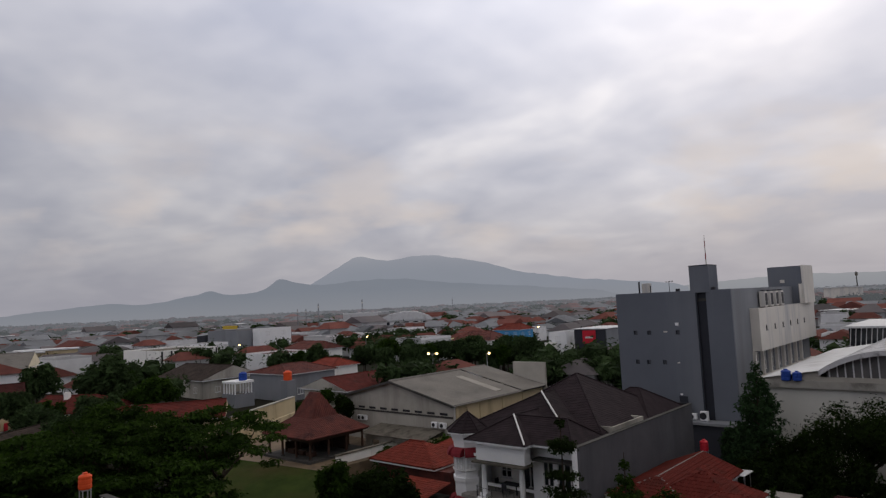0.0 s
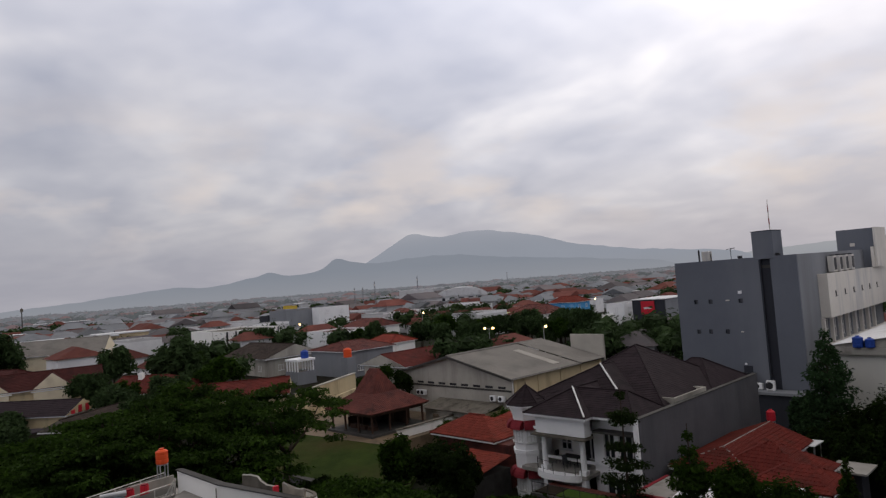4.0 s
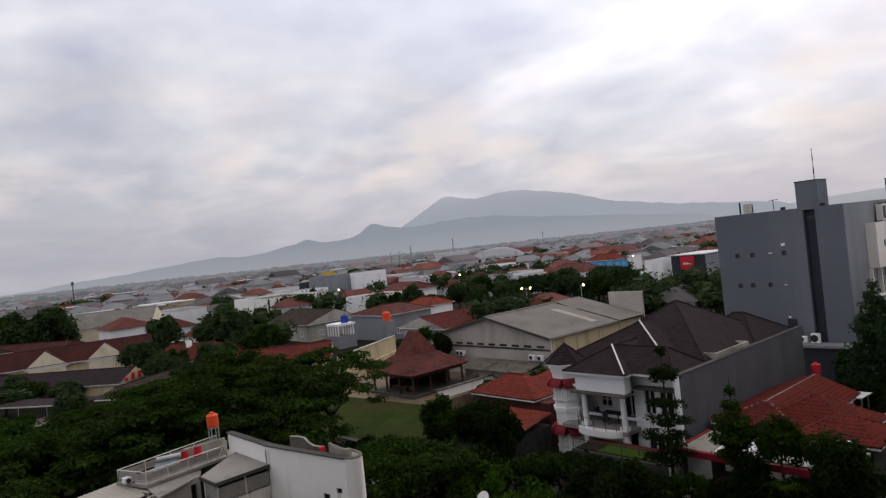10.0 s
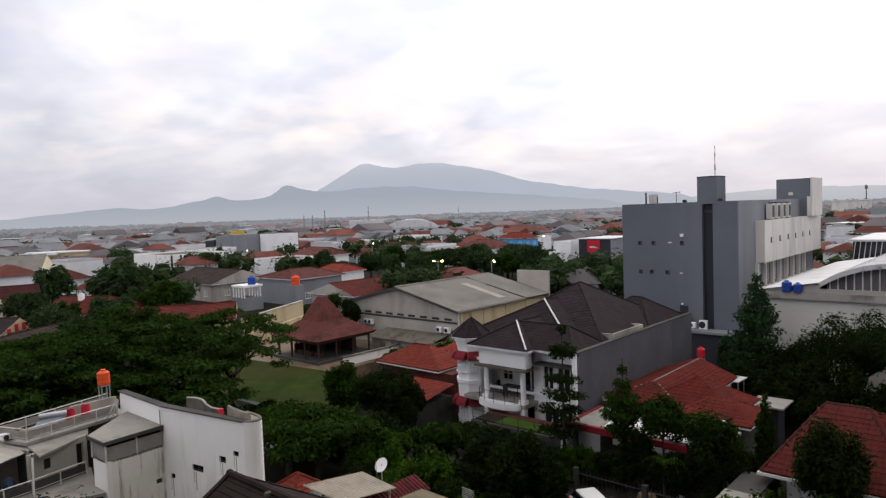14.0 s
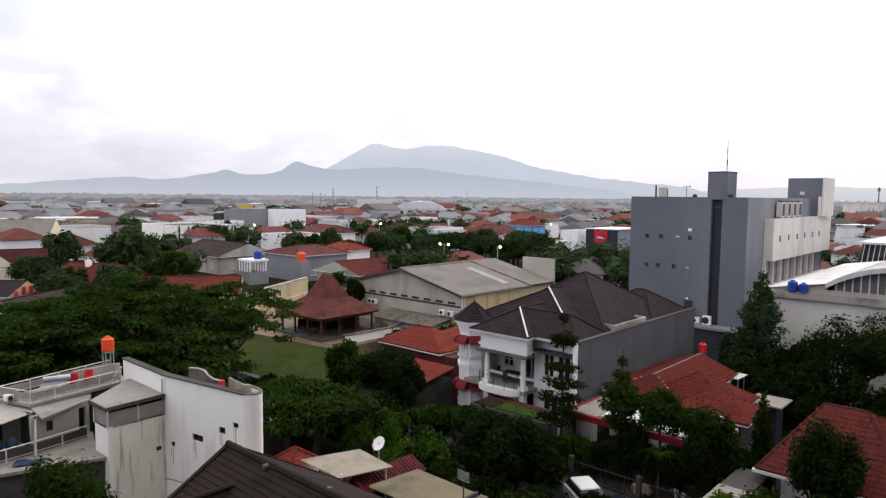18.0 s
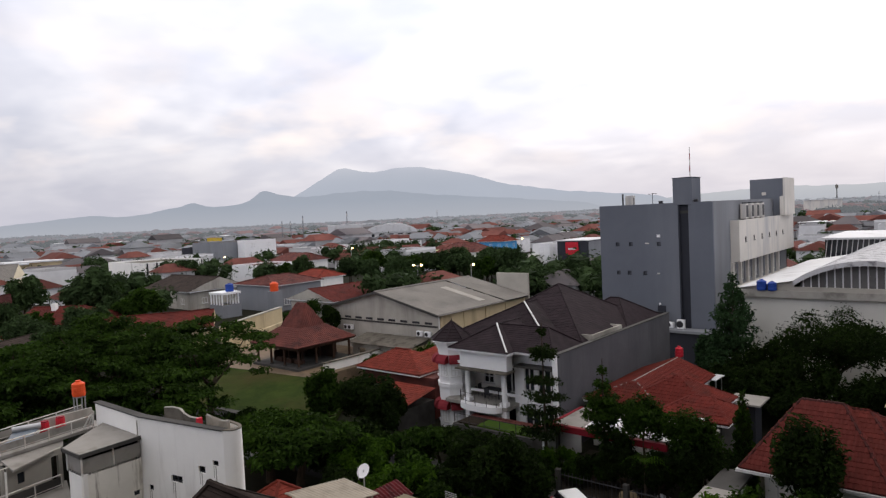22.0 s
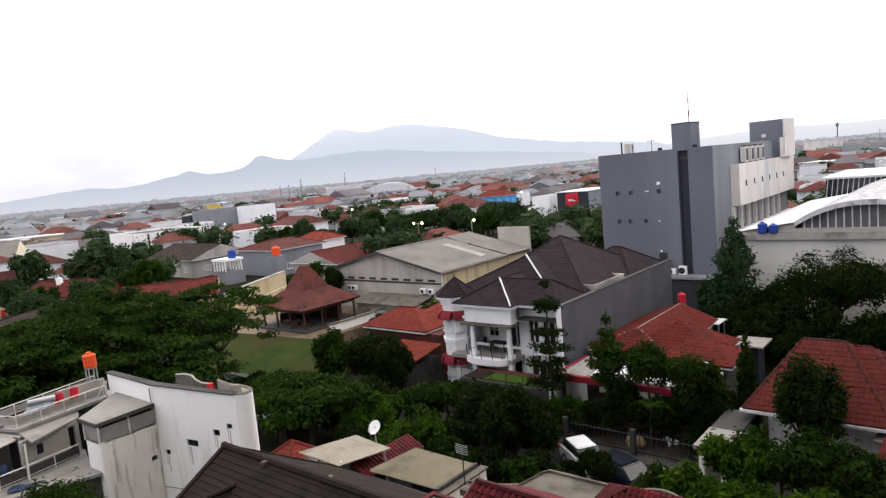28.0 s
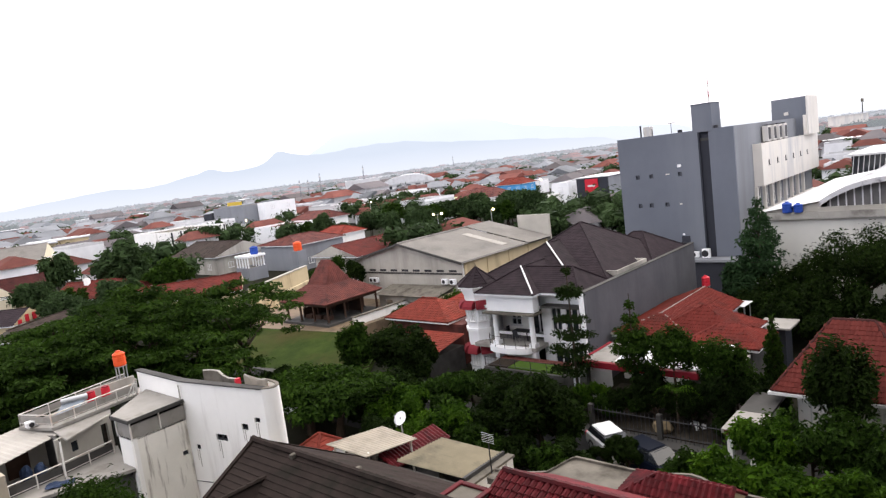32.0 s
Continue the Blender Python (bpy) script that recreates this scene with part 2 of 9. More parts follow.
CONCRETE = mat("weathered_concrete", (0.185, 0.168, 0.142), (0.125, 0.113, 0.096), 0.8, 0.95, bump=0.4, stain=(0.055, 0.049, 0.040), stain_scale=0.7, spec=0.06, stain_at=0.48)
CONCRETE_PALE = mat("pale_cement_render", (0.46, 0.435, 0.385), (0.37, 0.352, 0.315), 0.4, 0.9, bump=0.3, stain=(0.216, 0.203, 0.18), stain_scale=0.3, streak=True)
CONCRETE_DARK = mat("dark_concrete", (0.078, 0.075, 0.072), (0.054, 0.0522, 0.0498), 0.6, 0.8, bump=0.3, stain=(0.036, 0.036, 0.033), stain_scale=0.5)
CREAM = mat("cream_paint", (0.60, 0.49, 0.31), (0.51, 0.415, 0.262), 0.4, 0.8, bump=0.15, stain=(0.304, 0.24, 0.152), stain_scale=0.4, streak=True)
GLASS_DARK = mat("dark_window_glass", (0.020, 0.024, 0.030), (0.014, 0.017, 0.022), 0.7, 0.12, spec=0.6)
FRAME_WHITE = mat("white_frame_paint", (0.70, 0.70, 0.70), (0.62, 0.62, 0.62), 2.0, 0.5)
FRAME_DARK = mat("dark_metal_frame", (0.05, 0.05, 0.055), (0.035, 0.035, 0.04), 2.0, 0.5, metal=0.4)
STEEL = mat("galvanised_steel", (0.50, 0.51, 0.53), (0.40, 0.41, 0.43), 2.0, 0.4, metal=0.8)
RAIL_WHITE = mat("chipped_white_rail_paint", (0.72, 0.71, 0.68), (0.58, 0.56, 0.52), 1.5, 0.6, stain=(0.35, 0.22, 0.14), stain_scale=1.5)
RED_CANVAS = mat("dark_red_canvas", (0.24, 0.030, 0.040), (0.17, 0.022, 0.030), 1.5, 0.85, bump=0.2)
RED_PAINT = mat("red_paint", (0.25, 0.016, 0.028), (0.19, 0.013, 0.022), 0.8, 0.6)
RED_SIGN = mat("red_sign_face", (0.60, 0.030, 0.050), (0.50, 0.025, 0.040), 0.8, 0.4)
ORANGE_PLASTIC = mat("orange_plastic", (0.80, 0.105, 0.030), (0.68, 0.085, 0.024), 1.0, 0.45, bump=0.05)
BLUE_PLASTIC = mat("blue_plastic", (0.025, 0.07, 0.34), (0.02, 0.055, 0.27), 1.0, 0.45)
BLUE_WALL = mat("bright_blue_paint", (0.10, 0.36, 0.68), (0.08, 0.30, 0.58), 0.4, 0.7)
LAWN_FRESH = mat("watered_turf", (0.055, 0.10, 0.012), (0.035, 0.07, 0.009), 0.9, 0.95, bump=0.8, bump_scale=14)
EARTH_BED = mat("planting_soil", (0.030, 0.022, 0.015), (0.018, 0.013, 0.010), 1.2, 0.95, bump=0.6)
LAWN = mat("mown_grass", (0.036, 0.055, 0.011), (0.020, 0.034, 0.007), 0.6, 0.95, bump=0.8, bump_scale=14, stain=(0.055, 0.045, 0.018), stain_scale=0.14, spec=0.05)
EARTH = mat("damp_dark_earth", (0.022, 0.020, 0.014), (0.012, 0.013, 0.008), 0.15, 0.95, bump=0.6, bump_scale=4, stain=(0.010, 0.014, 0.006), stain_scale=0.05, spec=0.05)
YARD = mat("wet_yard_paving", (0.20, 0.145, 0.095), (0.13, 0.097, 0.067), 0.5, 0.7, bump=0.3, stain=(0.07, 0.055, 0.04), stain_scale=0.4)
ASPHALT = mat("asphalt", (0.022, 0.022, 0.023), (0.015, 0.015, 0.016), 0.8, 0.85, bump=0.4, stain=(0.011, 0.011, 0.0115), stain_scale=0.25, spec=0.08)
BARK = mat("bark", (0.0595, 0.0434, 0.0315), (0.035, 0.0266, 0.0196), 3.0, 0.95, bump=0.7)
WOOD_DARK = mat("dark_stained_timber", (0.070, 0.038, 0.026), (0.045, 0.025, 0.018), 2.0, 0.6, bump=0.2)
def leaf(name, c1, c2):
    """Leaves let some light through."""
    m = mat(name, c1, c2, 0.45, 0.7, island=0.45, vary=0.12, spec=0.06)
    nt = m.node_tree
    b, out = nt.nodes["Principled BSDF"], nt.nodes["Material Output"]
    tr, mx = nt.nodes.new("ShaderNodeBsdfTranslucent"), nt.nodes.new("ShaderNodeMixShader")
    nt.links.new(b.inputs["Base Color"].links[0].from_socket, tr.inputs["Color"])
    mx.inputs[0].default_value = 0.3
    nt.links.new(b.outputs[0], mx.inputs[1])
    nt.links.new(tr.outputs[0], mx.inputs[2])
    nt.links.new(mx.outputs[0], out.inputs["Surface"])
    return m
LEAF_DARK = leaf("deep_green_leaf", (0.0165, 0.032, 0.0045), (0.007, 0.0145, 0.0025))
LEAF_MID = leaf("green_leaf", (0.029, 0.060, 0.006), (0.0105, 0.024, 0.003))
LEAF_BRIGHT = leaf("fresh_green_leaf", (0.062, 0.128, 0.0075), (0.021, 0.051, 0.004))
CONCRETE_MID = mat("grey_cement_paint", (0.30, 0.285, 0.265), (0.24, 0.228, 0.21), 0.8, 0.9, bump=0.3, stain=(0.15, 0.135, 0.115), stain_scale=0.9, stain_at=0.55)
BLUE_TARP = mat("dull_blue_tarpaulin", (0.035, 0.055, 0.11), (0.022, 0.036, 0.075), 1.5, 0.6)
# leaf colour greyed and lightened to stand for haze in the town
LEAF_TOWN = leaf("hazed_green_leaf", (0.046, 0.076, 0.028), (0.021, 0.037, 0.014))
# leaf colour paled further, again in place of haze
LEAF_FAR = leaf("hazed_far_leaf", (0.085, 0.105, 0.078), (0.050, 0.066, 0.050))
LEAF_BLUE = leaf("blue_green_needle", (0.042, 0.082, 0.033), (0.018, 0.040, 0.016))
LEAF_RAIN = leaf("rain_tree_leaf", (0.034, 0.068, 0.008), (0.013, 0.029, 0.004))
LAMP_WARM = mat("lit_lamp_glass", (1.0, 0.62, 0.26), (1.0, 0.6, 0.24), 1, 0.4, glow=14)
LAMP_WHITE = mat("lit_white_lamp_glass", (1.0, 0.93, 0.75), (1.0, 0.9, 0.7), 1, 0.4, glow=18)
HALL_WALL = mat("pale_warm_wall_paint", (0.66, 0.65, 0.60), (0.58, 0.57, 0.53), 0.2, 0.8, bump=0.1, stain=(0.50, 0.49, 0.46), stain_scale=0.25, streak=True)
SHEET_OLIVE = mat("olive_fibre_sheet", (0.36, 0.315, 0.225), (0.28, 0.25, 0.18), 0.7, 0.9, bump=0.2, stain=(0.15, 0.14, 0.11), stain_scale=0.5)
PANE_GREY = mat("dull_grey_pane", (0.085, 0.09, 0.105), (0.075, 0.08, 0.095), 1.0, 0.35)
SHEET_DIRTY = mat("dirty_sheet", (0.43, 0.405, 0.37), (0.32, 0.30, 0.27), 0.25, 0.8, bump=0.15, stain=(0.29, 0.27, 0.24), stain_scale=0.3, stain_at=0.5)

# ---- building helpers ----
def thing(name, x, y, z, label, category, group="", kind=""):
    ob = new(name)
    ob.location = (x, y, z)
    ob.empty_display_size = 0.5
    return tagged(ob, label, category, group, kind)


def root_of(ob):
    while ob.parent:
        ob = ob.parent
    return ob


def part(name, bm, material, parent=None, label="", smooth=False):
    """Links a bmesh, given in world metres, as one mesh under its thing or part."""
    me = bpy.data.meshes.new(name)
    if parent:
        bm.transform(Matrix.Translation(-Vector(root_of(parent).location)))
    bm.to_mesh(me)
    bm.free()
    me.materials.append(material)
    if smooth:
        for p in me.polygons:
            p.use_smooth = True
    ob = new(name, me)
    ob.parent = parent
    return tagged(ob, label)


def raw(name, verts, faces, material, parent=None):
    me = bpy.data.meshes.new(name)
    me.from_pydata(verts, [], faces)
    me.materials.append(material)
    ob = new(name, me)
    ob.parent = parent
    return ob


def add_box(bm, x0, x1, y0, y1, z0, z1, m=None, bevel=0.0):
    res = bmesh.ops.create_cube(bm, size=1)
    mm = Matrix.Translation(((x0 + x1) / 2, (y0 + y1) / 2, (z0 + z1) / 2)) @ Matrix.Diagonal((abs(x1 - x0), abs(y1 - y0), abs(z1 - z0), 1))
    bmesh.ops.transform(bm, matrix=(m @ mm) if m else mm, verts=res["verts"])
    if bevel:
        es = list({e for v in res["verts"] for e in v.link_edges})
        bmesh.ops.bevel(bm, geom=es, offset=bevel, segments=1, affect="EDGES")
    return bm


def box(x0, x1, y0, y1, z0, z1, m=None, bevel=0.0):
    return add_box(bmesh.new(), x0, x1, y0, y1, z0, z1, m, bevel)


def add_rod(bm, a, b, r, seg=6, r2=None):
    a, b = Vector(a), Vector(b)
    d = b - a
    q = d.to_track_quat("Z", "Y").to_matrix().to_4x4()
    bmesh.ops.create_cone(bm, cap_ends=True, segments=seg, radius1=r, radius2=r if r2 is None else r2, depth=d.length, matrix=Matrix.Translation((a + b) / 2) @ q)
    return bm


def rod(a, b, r, seg=6, r2=None):
    return add_rod(bmesh.new(), a, b, r, seg, r2)


def add_prism(bm, pts, z0, z1):
    """Upright prism over a plan; z1 may be a list with a height for each corner."""
    n = len(pts)
    zt = z1 if isinstance(z1, (list, tuple)) else [z1] * n
    lo = [bm.verts.new((x, y, z0)) for x, y in pts]
    hi = [bm.verts.new((x, y, z)) for (x, y), z in zip(pts, zt)]
    bm.faces.new(lo[::-1])
    bm.faces.new(hi)
    for i in range(n):
        bm.faces.new((lo[i], lo[(i + 1) % n], hi[(i + 1) % n], hi[i]))
    bmesh.ops.recalc_face_normals(bm, faces=bm.faces)
    return bm


def add_panel(bm, pts, thick):
    """A flat sheet of some thickness through the given corners; it thickens downwards."""
    lo = [bm.verts.new((p[0], p[1], p[2] - thick)) for p in pts]
    hi = [bm.verts.new(p) for p in pts]
    n = len(pts)
    bm.faces.new(hi)
    bm.faces.new(lo[::-1])
    for i in range(n):
        bm.faces.new((lo[i], lo[(i + 1) % n], hi[(i + 1) % n], hi[i]))
    bmesh.ops.recalc_face_normals(bm, faces=bm.faces)
    return bm


def holed_wall(bm, p, q, z0, z1, thick, holes=()):
    """A wall from p to q (its outer face), with openings (u0, u1, v0, v1) in metres from p and z0. The inside lies to the left of p to q."""
    d = Vector((q[0] - p[0], q[1] - p[1], 0))
    m = Matrix.Translation((p[0], p[1], 0)) @ Matrix.Rotation(math.atan2(d.y, d.x), 4, "Z")
    us = sorted({0.0, d.length, *[h[0] for h in holes], *[h[1] for h in holes]})
    vs = sorted({0.0, z1 - z0, *[h[2] for h in holes], *[h[3] for h in holes]})
    full = {}
    for i in range(len(us) - 1):
        for j in range(len(vs) - 1):
            cu, cv = (us[i] + us[i + 1]) / 2, (vs[j] + vs[j + 1]) / 2
            full[i, j] = not any(h[0] < cu < h[1] and h[2] < cv < h[3] for h in holes)
    made = {}
    def vert(i, j, k):
        if (i, j, k) not in made:
            made[i, j, k] = bm.verts.new(m @ Vector((us[i], thick * k, z0 + vs[j])))
        return made[i, j, k]
    for (i, j), on in full.items():
        if not on:
            continue
        bm.faces.new((vert(i, j, 0), vert(i + 1, j, 0), vert(i + 1, j + 1, 0), vert(i, j + 1, 0)))
        bm.faces.new((vert(i, j, 1), vert(i, j + 1, 1), vert(i + 1, j + 1, 1), vert(i + 1, j, 1)))
        for di, dj, a, b in ((-1, 0, (i, j), (i, j + 1)), (1, 0, (i + 1, j + 1), (i + 1, j)), (0, -1, (i + 1, j), (i, j)), (0, 1, (i, j + 1), (i + 1, j + 1))):
            if not full.get((i + di, j + dj), False):
                bm.faces.new((vert(*a, 0), vert(*b, 0), vert(*b, 1), vert(*a, 1)))
    bmesh.ops.recalc_face_normals(bm, faces=bm.faces)
    return bm


def window(parent, x, y, z, w, h, ang, frame=None, bars=(1, 0), sill=True, pane=None, depth=0.12):
    """A window with its centre at x, y, z on a wall whose outward normal points along ang degrees."""
    frame, pane = frame or FRAME_WHITE, pane or GLASS_DARK
    m = Matrix.Translation((x, y, z)) @ Matrix.Rotation(radians(ang + 90), 4, "Z")     # local -y points outwards
    t = min(0.07, w * 0.12)
    us = [w * i / (bars[0] + 1) for i in range(bars[0] + 2)]
    vs = [h * i / (bars[1] + 1) for i in range(bars[1] + 2)]
    e = lambda seq, i: t if i in (0, len(seq) - 1) else t / 2
    holes = [(us[i] + e(us, i), us[i + 1] - e(us, i + 1), vs[j] + e(vs, j), vs[j + 1] - e(vs, j + 1)) for i in range(len(us) - 1) for j in range(len(vs) - 1)]
    bm = holed_wall(bmesh.new(), (-w / 2, -0.03), (w / 2, -0.03), -h / 2, h / 2, depth + 0.03, holes)
    bm.transform(m)
    win = part("window", bm, frame, parent)
    part("pane", box(-w / 2 + t * 0.8, w / 2 - t * 0.8, 0.055, 0.075, -h / 2 + t * 0.8, h / 2 - t * 0.8, m), pane, win)
    if sill:
        part("sill", box(-w / 2 - 0.08, w / 2 + 0.08, -0.12, 0.02, -h / 2 - 0.07, -h / 2 - 0.002, m), frame, win)
    return win


def slope_mesh(bm, a, b, c, d, course=0.33, lift=0.035):
    """A tiled slope: eave from a to b, ridge from d to c (c above b). Each course laps over the one below."""
    a, b, c, d = map(Vector, (a, b, c, d))
    length = max((d - a).length, (c - b).length, 0.01)
    nrm = (b - a).cross(d - a if (d - a).length > 0.01 else c - b).normalized()
    n = max(1, round(length / course))
    m = max(1, min(40, round((b - a).length / 0.6)))
    rows = []
    for i in range(n + 1):
        s = i / n
        p, q = a.lerp(d, s), b.lerp(c, s)
        for k in ((-0.4, 1.0) if i == 0 else (0.0, 1.0) if i < n else (0.0,)):
            rows.append([bm.verts.new(p.lerp(q, j / m) + nrm * (lift * k + (0.008 * random.uniform(-1, 1) if k == 1.0 else 0))) for j in range(m + 1)])
    for lo, hi in zip(rows, rows[1:]):
        for j in range(m):
            bm.faces.new((lo[j], lo[j + 1], hi[j + 1], hi[j]))
    return bm


def lay_tiles(parent, a, b, c, d, w, l, material, limit=300, curve=0.03, name="roof_tile"):
    """Single tiles on a slope with its eave from a to b and its ridge from d to c; those past the limit are joined."""
    a, b, c, d = map(Vector, (a, b, c, d))
    u = (b - a).normalized()
    nrm = u.cross((d + c) / 2 - (a + b) / 2).normalized()
    v = nrm.cross(u)
    quad = [((p - a).dot(u), (p - a).dot(v)) for p in (a, b, c, d)]
    inside = lambda x, y: all((q[0] - p[0]) * (y - p[1]) - (q[1] - p[1]) * (x - p[0]) >= -1e-6 for p, q in zip(quad, quad[1:] + quad[:1]) if p != q)
    protos = []
    for j in range(3):
        bm = bmesh.new()
        n = 4
        rows = [[bm.verts.new((w * 1.0 * (q / n - 0.5), l * s * 1.12, lift + curve * math.sin(math.pi * q / n) ** 2 + 0.003 * j)) for q in range(n + 1)] for s, lift in ((0, 0.036), (1, 0.012))]
        low = [bm.verts.new((p.co.x, p.co.y, p.co.z - 0.03)) for p in rows[0]]
        for q in range(n):
            bm.faces.new((rows[0][q], rows[0][q + 1], rows[1][q + 1], rows[1][q]))
            bm.faces.new((low[q], low[q + 1], rows[0][q + 1], rows[0][q]))
        me = bpy.data.meshes.new(name)
        bm.to_mesh(me)
        bm.free()
        me.materials.append(material)
        protos.append(me)
    base = Matrix((u, v, nrm)).transposed().to_4x4()
    off = Matrix.Translation(-Vector(root_of(parent).location))
    V, F, made = [], [], 0
    top = max(q[1] for q in quad)
    for r in range(int(top / l), -1, -1):
        for k in range(int(max(q[0] for q in quad) / w) + 1):
            x, y = (k + 0.5) * w, r * l
            if not inside(x, y + l * 0.5):
                continue
            m = off @ Matrix.Translation(a + u * x + v * y + nrm * 0.065) @ base @ Matrix.Rotation(radians(random.uniform(-0.9, 0.9)), 4, "Z") @ Matrix.Rotation(radians(random.uniform(-0.7, 0.7)), 4, "X")
            me = protos[(r * 7 + k * 3) % 3]
            if made < limit:
                ob = new(name, me)
                ob.parent = parent
                ob.matrix_local = m
                made += 1
            else:
                o = len(V)
                V += [tuple(m @ p.co) for p in me.vertices]
                F += [[o + i for i in p.vertices] for p in me.polygons]
    if V:
        tagged(raw("lower_tiles", V, F, material, parent), kind="stuff")


def ridge_tiles(parent, a, b, r, material, step=0.0):
    """A row of half-round ridge tiles, each lapping the next, as one capping."""
    a, b = Vector(a), Vector(b)
    d = b - a
    q = d.to_track_quat("Z", "Y").to_matrix().to_4x4()
    n = max(1, int(d.length / 0.38)) if step else 1
    bm = bmesh.new()
    rings = []
    for i in range(n):
        for s, rr in ((i / n, r), ((i + 1) / n, r * (0.82 if step else 1.0))):
            rings.append([bm.verts.new(Matrix.Translation(a + d * s) @ q @ Vector((rr * math.cos(k * math.pi / 3), rr * math.sin(k * math.pi / 3), 0))) for k in range(6)])
    for lo, hi in zip(rings, rings[1:]):
        for k in range(6):
            bm.faces.new((lo[k], lo[(k + 1) % 6], hi[(k + 1) % 6], hi[k]))
    bm.faces.new(rings[0][::-1])
    bm.faces.new(rings[-1])
    return part("ridge_cap", bm, material, parent)


def roof(parent, x0, x1, y0, y1, ze, zr, axis="x", hip0=0.0, hip1=0.0, material=None, cap=None, course=0.33, soffit=None, gable=None, r=0.09, lift=0.035, tiles=None):
    """A roof over a rectangle: ridge along axis, hipped by hip0 and hip1 metres at its two ends (0: a gable)."""
    cap = cap or material
    if axis == "x":
        ym = (y0 + y1) / 2
        ra, rb = (x0 + hip0, ym, zr), (x1 - hip1, ym, zr)
        A, B, C, D = (x0, y0, ze), (x1, y0, ze), (x1, y1, ze), (x0, y1, ze)
        slopes = [(A, B, rb, ra), (C, D, ra, rb)]
        ends = [(D, A, ra, hip0), (B, C, rb, hip1)]
    else:
        xm = (x0 + x1) / 2
        ra, rb = (xm, y0 + hip0, zr), (xm, y1 - hip1, zr)
        A, B, C, D = (x0, y0, ze), (x1, y0, ze), (x1, y1, ze), (x0, y1, ze)
        slopes = [(B, C, rb, ra), (D, A, ra, rb)]
        ends = [(A, B, ra, hip0), (C, D, rb, hip1)]
    for a, b, c, d in slopes:
        part("roof_slope", slope_mesh(bmesh.new(), a, b, c, d, course, lift), material, parent)
        if tiles is not None:
            lay_tiles(parent, a, b, c, d, 0.25, 0.31, material, tiles, 0.035)
            tiles = 0
    for a, b, t, hip in ends:
        if hip:
            part("roof_slope", slope_mesh(bmesh.new(), a, b, t, t, course, lift), material, parent)
            if tiles is not None:
                lay_tiles(parent, a, b, t, t, 0.25, 0.31, material, 0, 0.035)
            for e in (a, b):
                ridge_tiles(parent, (e[0], e[1], e[2] + 0.03), (t[0], t[1], t[2] + 0.03), r, cap, 1)
        else:
            bm = bmesh.new()
            va, vb, vt = (bm.verts.new(p) for p in (a, b, (t[0], t[1], t[2] - 0.02)))
            bm.faces.new((va, vb, vt))
            part("gable", bm, gable or CONCRETE_PALE, parent)
    if (Vector(rb) - Vector(ra)).length > 0.2:
        ridge_tiles(parent, (ra[0], ra[1], ra[2] + 0.03), (rb[0], rb[1], rb[2] + 0.03), r, cap, 1)
    bm = box(x0 + 0.05, x1 - 0.05, y0 + 0.05, y1 - 0.05, ze - 0.16, ze - 0.02)
    part("soffit", bm, soffit or WHITE_CLEAN, parent)


def ribbed(parent, name, a, b, c, d, material, pitch=0.25, depth=0.05, label=""):
    """A corrugated sheet: ribs run from the eave a-b up to the ridge d-c."""
    a, b, c, d = map(Vector, (a, b, c, d))
    nrm = (b - a).cross(d - a).normalized()
    n = max(2, int((b - a).length / pitch))
    bm = bmesh.new()
    prev = None
    for i in range(2 * n + 1):
        s = i / (2 * n)
        o = nrm * (depth if i % 2 else 0)
        cur = (bm.verts.new(a.lerp(b, s) + o), bm.verts.new(d.lerp(c, s) + o), bm.verts.new(a.lerp(b, s) - nrm * 0.03), bm.verts.new(d.lerp(c, s) - nrm * 0.03))
        if prev:
            bm.faces.new((prev[0], cur[0], cur[1], prev[1]))
            bm.faces.new((prev[2], prev[3], cur[3], cur[2]))
            bm.faces.new((prev[0], prev[2], cur[2], cur[0]))
            bm.faces.new((prev[1], cur[1], cur[3], prev[3]))
        prev = cur
    return part(name, bm, material, parent, label)


def rail(parent, pts, h, material, step=1.0, mid=1, r=0.025, mesh=None):
    """A railing along points on its foot: posts, top rail and middle rails; mesh: a material for thin infill panels."""
    for p, q in zip(pts, pts[1:]):
        p, q = Vector(p), Vector(q)
        n = max(1, round((q - p).length / step))
        for i in range(n + 1):
            a = p.lerp(q, i / n)
            part("post", rod(a, a + Vector((0, 0, h)), r * 1.3), material, parent)
        up = Vector((0, 0, 1))
        part("top_rail", rod(p + up * h, q + up * h, r * 1.2), material, parent)
        for k in range(mid):
            z = up * (h * (k + 0.4) / (mid + 0.4))
            part("rail", rod(p + z, q + z, r * 0.8), material, parent)
        if mesh:
            d = (q - p).normalized() * 0.05
            s = Vector((-d.y, d.x, 0)).normalized() * 0.012
            bm = bmesh.new()
            lo, hi = up * 0.12, up * (h - 0.1)
            vs = [bm.verts.new(v) for v in (p + d + s + lo, q - d + s + lo, q - d + s + hi, p + d + s + hi, p + d - s + lo, q - d - s + lo, q - d - s + hi, p + d - s + hi)]
            for f in ((0, 1, 2, 3), (7, 6, 5, 4), (0, 4, 5, 1), (3, 2, 6, 7), (0, 3, 7, 4), (1, 5, 6, 2)):
                bm.faces.new([vs[i] for i in f])
            part("infill_panel", bm, mesh, parent)


